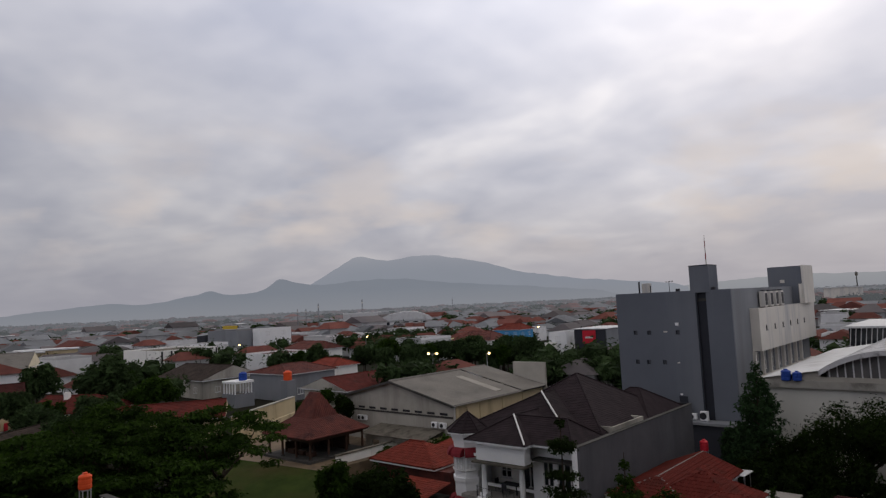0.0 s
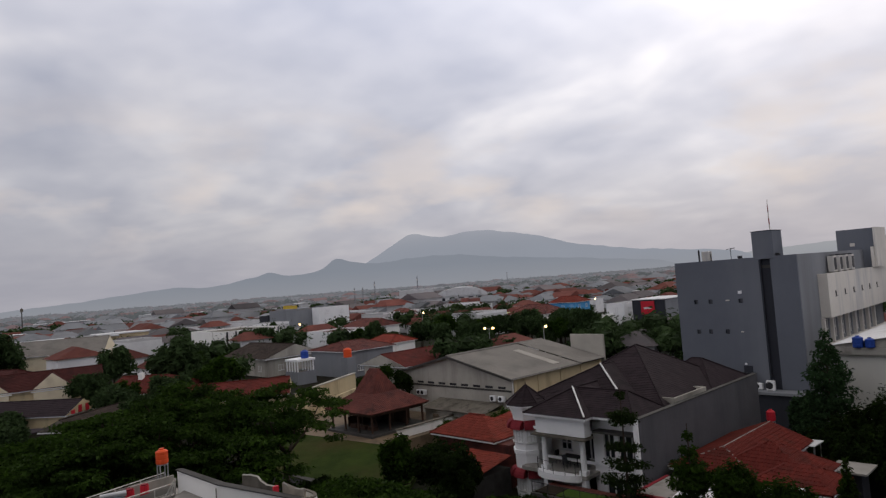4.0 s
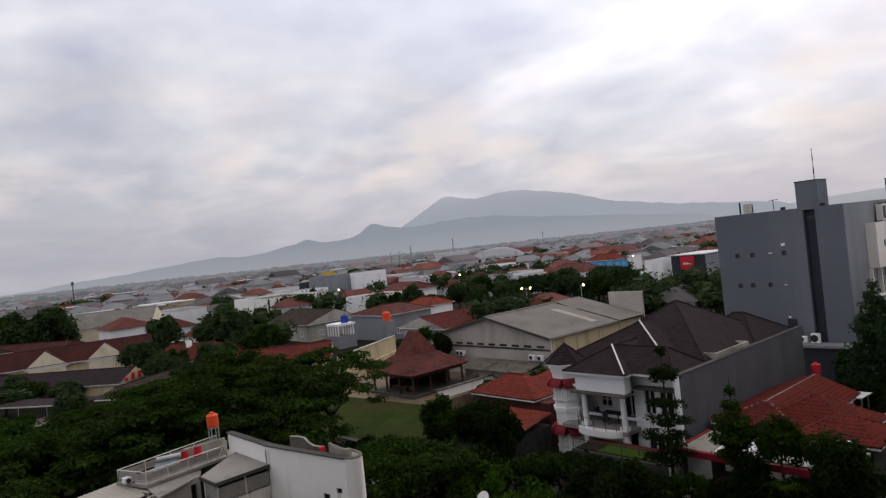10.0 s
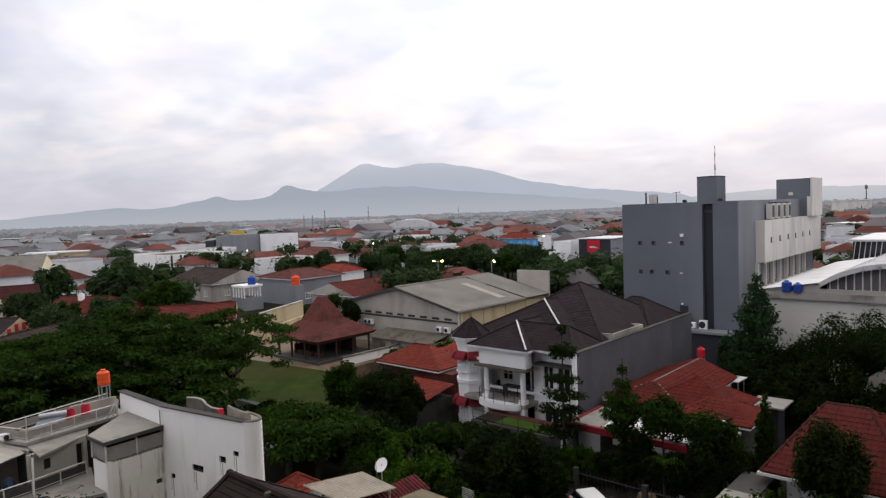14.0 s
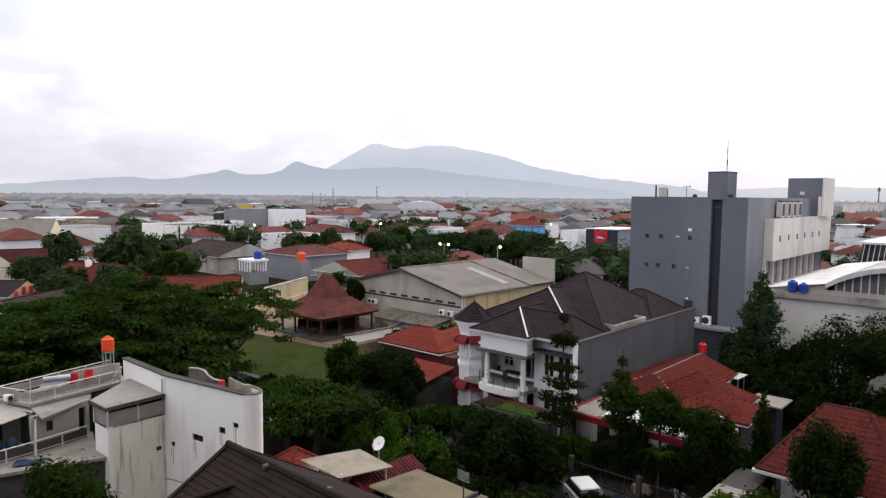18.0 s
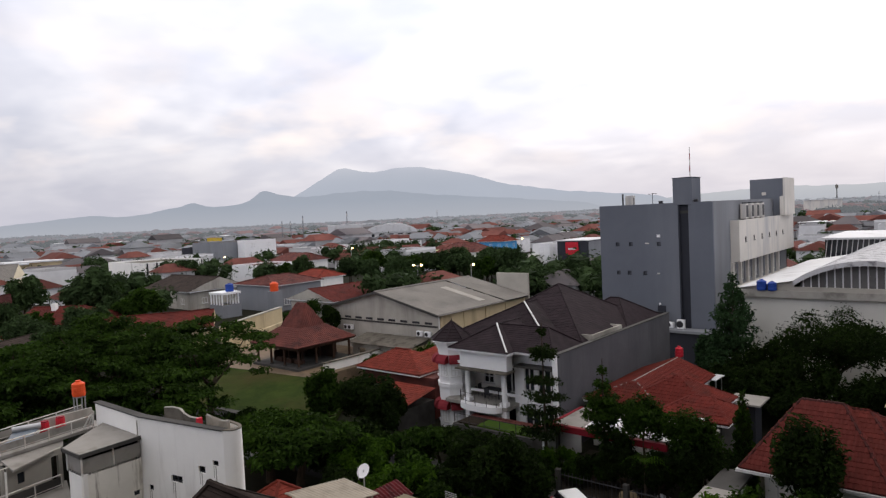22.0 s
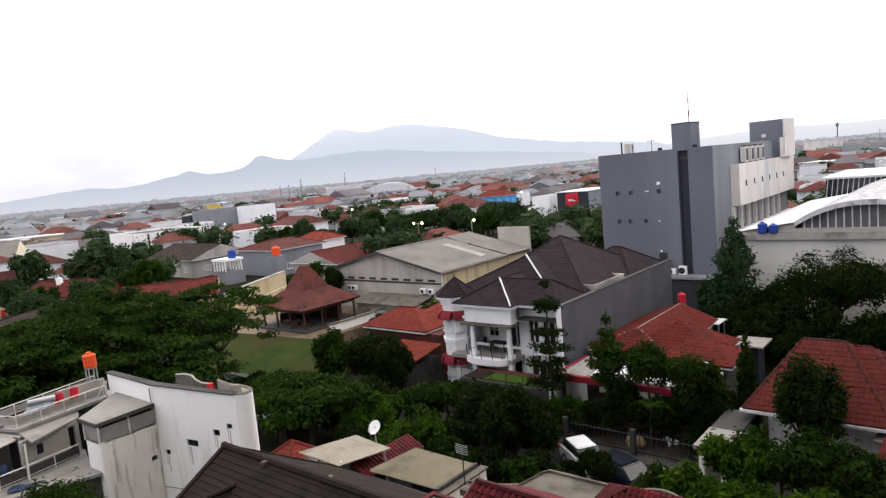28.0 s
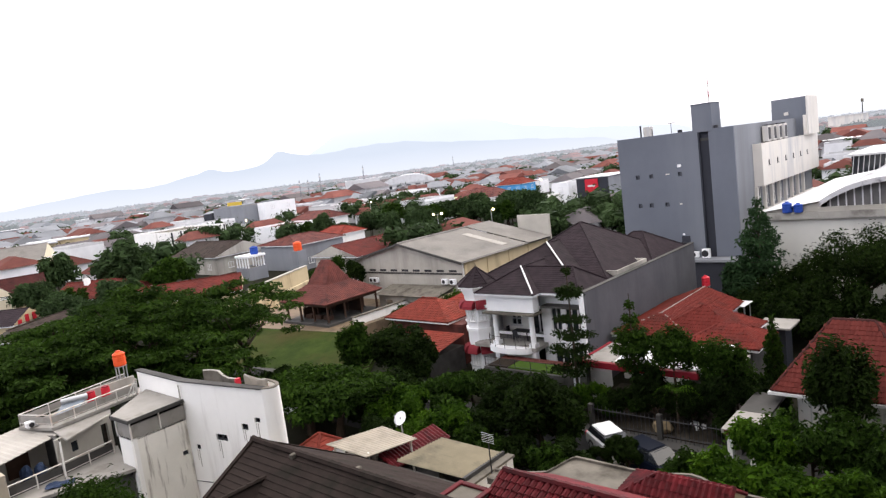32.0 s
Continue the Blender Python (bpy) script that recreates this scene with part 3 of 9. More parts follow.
def water_tank(x, y, z, r, h, material, label, stand=0.0):
    t = thing("water_tank", x, y, z, label, "water tank")
    bm = bmesh.new()
    prof = [(0.0, r * 0.9), (0.08, r), (0.30, r), (0.33, r * 0.96), (0.38, r * 0.96), (0.41, r), (0.62, r), (0.65, r * 0.96), (0.70, r * 0.96), (0.73, r), (0.86, r), (0.95, r * 0.72), (1.0, r * 0.36)]
    rings = []
    for s, rr in prof:
        rings.append([bm.verts.new((x + rr * math.cos(k * math.pi / 8), y + rr * math.sin(k * math.pi / 8), z + stand + s * h)) for k in range(16)])
    for lo, hi in zip(rings, rings[1:]):
        for k in range(16):
            bm.faces.new((lo[k], lo[(k + 1) % 16], hi[(k + 1) % 16], hi[k]))
    bm.faces.new(rings[0][::-1])
    bm.faces.new(rings[-1])
    part("body", bm, material, t, smooth=False)
    part("lid", rod((x, y, z + stand + h), (x, y, z + stand + h + 0.07), r * 0.4, 12), material, t)
    if stand:
        for i in (-1, 1):
            for j in (-1, 1):
                part("leg", rod((x + i * r * 0.62, y + j * r * 0.62, z), (x + i * r * 0.62, y + j * r * 0.62, z + stand), 0.04), STEEL, t)
        part("platform", box(x - r * 0.75, x + r * 0.75, y - r * 0.75, y + r * 0.75, z + stand - 0.06, z + stand), STEEL, t)
    return t


def ac_unit(x, y, z, ang=-90, w=0.85, h=0.65, d=0.34, group=""):
    """An outdoor air-conditioning unit on brackets; its fan looks along ang."""
    t = thing("air_conditioner", x, y, z, "white outdoor air-conditioning unit with a round fan grille", "air conditioner", group)
    m = Matrix.Translation((x, y, z)) @ Matrix.Rotation(radians(ang + 90), 4, "Z")
    part("casing", box(-w / 2, w / 2, -d / 2, d / 2, 0.06, h, m, 0.02), WHITE_CLEAN, t)
    bm = bmesh.new()
    bmesh.ops.create_cone(bm, cap_ends=True, segments=16, radius1=h * 0.36, radius2=h * 0.33, depth=0.03, matrix=m @ Matrix.Translation((-w * 0.12, -d / 2 - 0.012, h * 0.52)) @ Matrix.Rotation(radians(90), 4, "X"))
    part("fan_grille", bm, FRAME_DARK, t)
    for s in (-0.35, 0.35):
        part("foot", box(w * s - 0.03, w * s + 0.03, -d / 2 - 0.02, d / 2 + 0.02, 0, 0.06, m), STEEL, t)
    return t


# ---- trees ----
def clump_mesh(rng, lobes, shrink=0.72):
    """Uneven dark masses of inner foliage that fill the middle of a far crown."""
    V, F = [], []
    for c, r in lobes:
        o = len(V)
        top, n = 3, 6
        V.append((c[0], c[1], c[2] + r[2] * shrink * (0.8 + 0.5 * rng.random())))
        for k in range(top):
            e = math.pi * (0.28 + 0.24 * k)
            for q in range(n):
                a, g = 6.283 * (q + 0.5 * (k % 2)) / n, shrink * (0.7 + 0.55 * rng.random())
                V.append((c[0] + r[0] * g * math.sin(e) * math.cos(a), c[1] + r[1] * g * math.sin(e) * math.sin(a), c[2] + r[2] * g * math.cos(e)))
        F += [[o, o + 1 + q, o + 1 + (q + 1) % n] for q in range(n)]
        for k in range(top - 1):
            b = o + 1 + k * n
            F += [[b + q, b + n + q, b + n + (q + 1) % n, b + (q + 1) % n] for q in range(n)]
    return V, F


def crown_mesh(rng, lobes, count, size, droop=0.3, up=0.5):
    """Small leaves, each a folded pair of quads, scattered through lobes (centre, radii); denser towards their outside."""
    vol = np.array([l[1][0] * l[1][1] * l[1][2] for l in lobes]) ** 0.67
    pick = rng.choice(len(lobes), count, p=vol / vol.sum())
    cen = np.array([l[0] for l in lobes])[pick]
    rad = np.array([l[1] for l in lobes])[pick]
    d = rng.normal(size=(count, 3))
    d /= np.linalg.norm(d, axis=1, keepdims=True)
    k = rng.random(count) ** 0.28 * (1 + 0.18 * rng.normal(size=count))
    p = cen + d * rad * k[:, None]
    nrm = d * 0.7 + rng.normal(size=(count, 3)) * 0.55 + np.array([0, 0, up])
    nrm /= np.linalg.norm(nrm, axis=1, keepdims=True)
    t = np.cross(nrm, rng.normal(size=(count, 3)))
    t /= np.linalg.norm(t, axis=1, keepdims=True)
    b = np.cross(nrm, t)
    s = size * (0.6 + 0.8 * rng.random(count))[:, None]
    w = s * 0.42
    fold = nrm * w * 0.35
    v = np.stack([p - t * s, p - b * w + fold, p + t * s - np.array([0, 0, 1]) * s * droop, p + b * w + fold], 1).reshape(-1, 3)
    i = np.arange(count)[:, None] * 4
    f = np.concatenate([i + np.array([[0, 1, 2]]), i + np.array([[0, 2, 3]])]).tolist()
    return v.tolist(), f


def tree(name, x, y, z, h, rx, ry, base, material, seed, leaves=4000, size=0.22, lobes=14, label="", trunk=0.2, flat=0.5, lean=0.0, group=""):
    """A tree: tapered trunk, limbs that reach the lobes of the crown, and a crown of leaves. base: where the crown begins."""
    rng = np.random.default_rng(seed)
    t = thing(name, x, y, z, label, "tree", group)
    ch = h - base
    L = []
    for i in range(lobes):
        a, q = rng.random() * 6.283, math.sqrt(rng.random()) * 0.76
        s = rng.random()
        zz = base + ch * (0.28 + 0.55 * s * (1 - 0.55 * q))
        wide = 1.0 - 0.35 * abs(s - 0.4)
        rr = (0.17 + 0.2 * rng.random())
        L.append(((rx * q * wide * math.cos(a), ry * q * wide * math.sin(a), zz), (rx * rr, ry * rr, ch * rr * flat)))
    v, f = crown_mesh(rng, L, leaves, size)
    crown = raw("crown", v, f, material, t)
    bm = bmesh.new()
    top = Vector((lean, 0, base + ch * 0.45))
    segs = [Vector((0, 0, -0.3)), Vector((lean * 0.15 + 0.05, 0.04, base * 0.5)), Vector((lean * 0.5, -0.05, base)), top]
    for i, (p, q) in enumerate(zip(segs, segs[1:])):
        add_rod(bm, p, q, trunk * (1 - 0.22 * i), 8, trunk * (1 - 0.22 * (i + 1)))
    trunk_ob = raw_bm("trunk", bm, BARK, t)
    for i, (c, r) in enumerate(L[: min(lobes, 9)]):
        s = segs[2].lerp(top, 0.15 + 0.7 * (i / 9))
        c = Vector(c)
        mid = s.lerp(c, 0.5) + Vector((0, 0, -0.08 * ch))
        bm = bmesh.new()
        add_rod(bm, s, mid, trunk * 0.4, 5, trunk * 0.26)
        add_rod(bm, mid, c, trunk * 0.26, 5, trunk * 0.08)
        raw_bm("limb", bm, BARK, t)
    return t


def canopy_tree(x, y, h, rx, ry, material, seed, label, plates=46, leaves=8200, group=""):
    """A wide rain tree: flat plates of fine leaves in layers, held up by spreading limbs."""
    rng = np.random.default_rng(seed)
    t = thing("spreading_tree", x, y, 0, label, "tree", group)
    L = []
    for i in range(plates):
        a, q = rng.random() * 6.283, math.sqrt(rng.random())
        layer = (0.0, 0.0, 0.13, 0.27)[i % 4]
        zz = h * (0.95 - 0.24 * q * q - layer) + rng.normal() * 0.16
        rr = 0.75 + 0.75 * rng.random()
        L.append(((rx * q * math.cos(a), ry * q * math.sin(a), zz), (rr * 1.15, rr, 0.20 + 0.14 * rng.random())))
    v, f = crown_mesh(rng, L, leaves, 0.19, 0.25, 1.1)
    raw("crown", v, f, material, t)
    bm = bmesh.new()
    fork = Vector((0.3, 0.1, h * 0.42))
    add_rod(bm, (0, 0, -0.3), (0.1, 0, h * 0.2), 0.34, 8, 0.28)
    add_rod(bm, (0.1, 0, h * 0.2), fork, 0.28, 8, 0.22)
    raw_bm("trunk", bm, BARK, t)
    for c, r in L[::7]:
        c = Vector(c)
        mid = fork.lerp(c, 0.55) + Vector((0, 0, -0.05 * h))
        bm = bmesh.new()
        add_rod(bm, fork, mid, 0.12, 5, 0.08)
        add_rod(bm, mid, c, 0.08, 5, 0.03)
        raw_bm("limb", bm, BARK, t)
    return t


def tiered_tree(x, y, h, tiers, material, seed, label):
    """A slim straight tree with a few flat tiers of foliage, each (height, reach), and bare stem between them."""
    rng = np.random.default_rng(seed)
    t = thing("layered_tree", x, y, 0, label, "tree")
    raw_bm("trunk", rod((0, 0, -0.3), (0, 0, h), 0.13, 7, 0.02), BARK, t)
    L = []
    for zz, r in tiers:
        bm = bmesh.new()
        for k in range(7):
            a = 6.283 * (k + 0.7 * rng.random()) / 7
            q = r * (0.35 + 0.4 * rng.random())
            c = Vector((math.cos(a) * q, math.sin(a) * q, zz + 0.12 * rng.normal()))
            add_rod(bm, (0, 0, zz - 0.1), c, 0.03, 4, 0.01)
            L.append((tuple(c), (r * 0.44, r * 0.44, 0.22)))
        raw_bm("bough", bm, BARK, t)
    v, f = crown_mesh(rng, L, 680 * len(tiers), 0.115, 0.2, 0.9)
    raw("crown", v, f, material, t)
    return t


def raw_bm(name, bm, material, parent):
    me = bpy.data.meshes.new(name)
    bm.to_mesh(me)
    bm.free()
    me.materials.append(material)
    ob = new(name, me)
    ob.parent = parent
    return ob


def conifer(x, y, z, h, r, material, seed, label, tiers=14, per=260, size=0.2, base=0.15, gap=0.5, group="", name="tree"):
    """A tall tree with whorls of drooping boughs round one straight stem."""
    rng = np.random.default_rng(seed)
    t = thing(name, x, y, z, label, "tree", group)
    raw_bm("trunk", rod((0, 0, -0.3), (0, 0, h), 0.03 * h ** 0.8, 7, 0.02), BARK, t)
    L = []
    for i in range(tiers):
        s = base + (1 - base) * i / tiers
        rr = r * (1 - s) ** 0.65 * (0.75 + 0.4 * rng.random())
        n = 4 + int(3 * rng.random())
        bm = bmesh.new()
        for k in range(n):
            a = 6.283 * (k + rng.random() * 0.7) / n
            c = Vector((math.cos(a) * rr * 0.6, math.sin(a) * rr * 0.6, s * h + 0.05 * h * rng.random()))
            add_rod(bm, (0, 0, s * h - 0.02 * h), c, 0.03, 4, 0.01)
            L.append((tuple(c), (rr * 0.45, rr * 0.45, h / tiers * gap)))
        raw_bm("bough", bm, BARK, t)
    v, f = crown_mesh(rng, L, tiers * per, size, 0.5)
    raw("crown", v, f, material, t)
    return t

# ---- ground ----
ground = raw("ground", [(-4700, -150, 0), (400, -150, 0), (400, 4700, 0), (-4700, 4700, 0)], [(0, 1, 2, 3)], EARTH)
tagged(ground, "dark damp earth between houses and gardens", "ground", kind="structure")


def sheet(name, pts, z, material, label, cat="ground"):
    bm = bmesh.new()
    add_panel(bm, [(x, y, z) for x, y in pts], z + 0.2)
    ob = part(name, bm, material)
    return tagged(ob, label, cat, kind="structure")


# the tall block on whose balcony the camera stands, and its wing; plain unseen walls behind and beside the view, added
# to shade the foreground
tower = part("wall_shade_tower", add_prism(bmesh.new(), [(-14, -3), (6, -3), (6, 31), (30, 31), (30, -25), (-14, -25)], 0, 38), HOTEL_SIDE)
tagged(tower, "plain grey walls of an unseen tall block added for shade", "wall", kind="structure")
balcony = part("floor_balcony", box(-3.5, 3.5, -3.0, 0.5, 15.2, 15.4), CONCRETE_PALE)
tagged(balcony, "plain concrete balcony slab high on the tower", "balcony", kind="structure")

sheet("road", [(-140, 27.5), (60, 27.5), (60, 33.0), (-140, 33.0)], 0.02, ASPHALT, "narrow dark asphalt street between garden fences", "road")
sheet("pavement", [(-60, 33.0), (60, 33.0), (60, 34.2), (-60, 34.2)], 0.12, CONCRETE_DARK, "narrow dark concrete kerb and pavement along the street", "pavement")
lawn = part("lawn", add_panel(bmesh.new(), [(-66, 31.5, 0.05), (-42, 34.6, 0.05), (-46, 40.9, 1.15), (-53, 42.2, 1.25), (-67, 40.6, 1.25)], 0.4), LAWN)
tagged(lawn, "open mown lawn rising towards the pavilion", "lawn", kind="structure")
yard = part("yard", add_panel(bmesh.new(), [(-74, 40.3, 1.25), (-67, 40.58, 1.25), (-53, 42.18, 1.25), (-53, 55.5, 1.25), (-74, 55.5, 1.25)], 1.4), YARD)
tagged(yard, "wet brown paved yard round the pavilion", "yard", kind="structure")


# ---- hotel ----
def hotel():
    t = thing("hotel", -28, 85, 0, "five-storey dark grey hotel block with a stair tower", "building")
    X0, X1, Y0, Y1, Z = -34.65, -22.2, 69.5, 99.9, 17.15
    holes, wins = [], []
    for z, xs in ((12.83, (-32.6, -31.04, -27.88)), (9.67, (-32.57, -31.28, -29.5))):
        for x in xs:
            holes.append((x - X0 - 0.22, x - X0 + 0.22, z - 0.22, z + 0.22))
            wins.append((x, z))
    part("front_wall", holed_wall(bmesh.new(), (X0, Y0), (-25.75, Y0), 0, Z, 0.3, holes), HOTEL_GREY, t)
    for x, z in wins:
        window(t, x, Y0 + 0.12, z, 0.44, 0.44, -90, HOTEL_DARK, (0, 0), False, PANE_GREY)
    part("front_wall", box(-24.65, X1, Y0, Y0 + 0.3, 0, Z), HOTEL_GREY, t)
    part("vent_hood", box(-28.05, -27.7, Y0 - 0.12, Y0, 13.55, 13.85), WHITE_CLEAN, t)
    part("stair_recess", box(-25.75, -24.65, Y0 + 0.35, Y0 + 0.6, 0, 16.9), HOTEL_DARK, t, "charcoal recess up the stair shaft")
    part("recess_cheek", box(-25.75, -25.6, Y0 + 0.02, Y0 + 0.35, 0, 16.9), HOTEL_DARK, t)
    part("stair_head", box(-26.22, -24.2, Y0 - 0.02, Y0 + 2.6, 16.9, 19.7, None, 0.03), HOTEL_GREY, t)
    part("stair_cap", box(-26.26, -24.16, Y0 - 0.06, Y0 + 2.64, 19.7, 19.76), HOTEL_DARK, t)
    for x in (-27.6, -23.9):
        part("roof_flood_light", box(x - 0.2, x + 0.2, Y0 + 0.05, Y0 + 0.35, Z, Z + 0.28, None, 0.03), FRAME_DARK, t)
    part("vent_hood", box(-29.4, -29.0, Y0 - 0.06, Y0, 12.85, 12.98), PANEL_WHITE, t)
    part("wall_lamp", box(-28.1, -27.85, Y0 - 0.1, Y0, 9.6, 9.72), PANEL_WHITE, t)
    part("wall_lamp", box(-28.02, -27.82, Y0 - 0.12, Y0, 6.3, 6.48), WHITE_CLEAN, t)
    part("escape_grille", box(-28.6, -26.9, Y0 - 0.5, Y0 - 0.42, 4.6, 5.6), FRAME_DARK, t)
    part("escape_floor", box(-28.7, -26.8, Y0 - 0.5, Y0, 4.5, 4.6), CONCRETE_DARK, t)
    part("escape_door", box(-28.2, -27.3, Y0 - 0.03, Y0, 4.65, 6.2), HOTEL_DARK, t)
    # side wall with a strip of tall windows under an overhanging white box
    ys = [76.6 + i * 2.75 for i in range(8)]
    holes = [(y - Y0 - 1.05, y - Y0 + 0.45, 8.1, 10.2) for y in ys] + [(y - Y0 - 1.0, y - Y0 + 0.4, 4.6, 6.6) for y in ys]
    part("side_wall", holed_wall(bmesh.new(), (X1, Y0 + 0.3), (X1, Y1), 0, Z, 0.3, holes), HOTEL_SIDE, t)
    for y in ys:
        window(t, X1 - 0.12, y, 9.15, 1.5, 2.1, 0, FRAME_WHITE, (1, 1), True)
        window(t, X1 - 0.12, y, 5.6, 1.4, 2.0, 0, FRAME_WHITE, (1, 1), True)
        part("pier", box(X1, X1 + 0.3, y - 1.6, y - 1.15, 7.7, 10.4), PANEL_WHITE, t)
    part("ledge", box(X1, X1 + 0.9, 74.4, Y1, 7.4, 7.7), PANEL_WHITE, t)
    wy = [77.6 + i * 3.3 for i in range(6)]
    B0, B1, bx = 75.2, Y1, X1 + 0.92
    part("upper_box", holed_wall(bmesh.new(), (bx, B0), (bx, B1), 10.45, 14.95, 0.2, [(y - B0 - 0.25, y - B0 + 0.25, 2.1, 2.65) for y in wy]), PANEL_WHITE, t, "pale overhanging upper storey")
    part("upper_box_end", box(X1, bx - 0.2, B0, B0 + 0.2, 10.45, 14.95), PANEL_WHITE, t)
    part("upper_box_floor", box(X1, bx - 0.2, B0 + 0.2, B1, 10.45, 10.6), PANEL_WHITE, t)
    part("upper_box_top", box(X1, bx - 0.2, B0 + 0.2, B1, 14.7, 14.9), PANEL_WHITE, t)
    for y in wy:
        window(t, bx - 0.06, y, 12.83, 0.5, 0.55, 0, FRAME_DARK, (0, 0), True)
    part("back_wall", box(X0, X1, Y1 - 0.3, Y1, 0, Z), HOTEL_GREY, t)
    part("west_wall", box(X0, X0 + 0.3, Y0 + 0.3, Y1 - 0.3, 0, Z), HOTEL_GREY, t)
    part("roof_deck", box(X0 + 0.3, X1 - 0.3, Y0 + 0.3, Y1 - 0.3, 16.0, 16.3), CONCRETE_DARK, t)
    # low part of the roof edge on the side, where the machines stand
    part("rear_tower", box(-24.95, -20.95, 93.3, 97.6, 14.95, 19.7, None, 0.02), HOTEL_GREY, t, "charcoal lift tower on the roof")
    part("rear_tower_side", box(-20.95, -20.75, 93.1, 98.4, 14.96, 19.75), PANEL_WHITE, t, "pale side slab of the lift tower")
    part("tower_pier", box(-21.3, -20.97, 92.9, 93.28, 14.96, 17.4), PANEL_WHITE, t)
    part("tower_vent", box(-23.5, -23.0, 93.2, 93.3, 17.6, 18.0), PANEL_WHITE, t)
    # podium
    part("podium", box(-27.2, -21.3, 67.9, 69.45, 0, 3.7, None, 0.02), HOTEL_DARK, t)
    part("podium_slab", box(-27.4, -21.1, 67.6, 69.45, 3.7, 3.95), HOTEL_SIDE, t)
    d = part("door", box(-23.6, -22.5, 67.82, 67.9, 0.1, 2.6), GLASS_DARK, t)
    part("mast_foot", box(-25.2, -24.8, 70.0, 70.4, 19.6, 19.8), STEEL, t)
    m = thing("antenna_mast", -24.4, 70.2, 19.6, "slender red and white lightning mast on the stair tower", "antenna")
    for i in range(5):
        part("mast_section", rod((-24.6, 70.2, 19.7 + i * 0.63), (-24.6, 70.2, 19.7 + (i + 1) * 0.63), 0.06 - 0.006 * i), RED_PAINT if i % 2 else RAIL_WHITE, m)
    ac_unit(-26.7, 68.9, 3.95, -90, group="hotel podium units")
    ac_unit(-25.4, 68.6, 3.95, -90, 0.8, 1.0, group="hotel podium units")
    for i in range(4):
        u = thing("roof_unit", -21.8, 79 + i * 2.2, 14.9, "tall white condenser unit on the hotel roof edge", "air conditioner", "hotel roof units")
        y = 79 + i * 2.2
        part("casing", box(-22.05, -21.45, y - 0.55, y + 0.55, 15.02, 16.7, None, 0.03), PANEL_WHITE, u)
        part("fan_ring", rod((-21.75, y, 16.7), (-21.75, y, 16.84), 0.26, 14), FRAME_DARK, u)
        part("grille", box(-21.45, -21.43, y - 0.4, y + 0.4, 15.2, 16.5), FRAME_DARK, u)
        part("plinth", box(-22.0, -21.5, y - 0.5, y + 0.5, 14.9, 15.02), CONCRETE, u)
    v = thing("roof_vent", -31.8, 72, 17.15, "small white roof vent with pipes on the hotel roof", "vent")
    part("box", box(-32.2, -31.4, 71.0, 71.8, 16.3, 18.2, None, 0.03), PANEL_WHITE, v)
    part("pipe", rod((-32.3, 70.6, 16.3), (-32.3, 70.6, 18.4), 0.09), FRAME_DARK, v)
    part("pipe", rod((-31.0, 70.6, 16.3), (-31.0, 70.6, 17.9), 0.05), FRAME_DARK, v)
    a = thing("aerial", -28.5, 70.2, 17.15, "small television aerial on the roof edge", "antenna")
    part("pole", rod((-28.7, 70.2, 16.3), (-28.7, 70.2, 18.3), 0.03), FRAME_DARK, a)
    part("dipole", rod((-29.15, 70.2, 18.2), (-28.25, 70.2, 18.3), 0.025), FRAME_DARK, a)
    for k in range(3):
        part("element", rod((-29.05 + 0.35 * k, 70.0, 18.22), (-29.05 + 0.35 * k, 70.4, 18.22), 0.02), FRAME_DARK, a)


hotel()


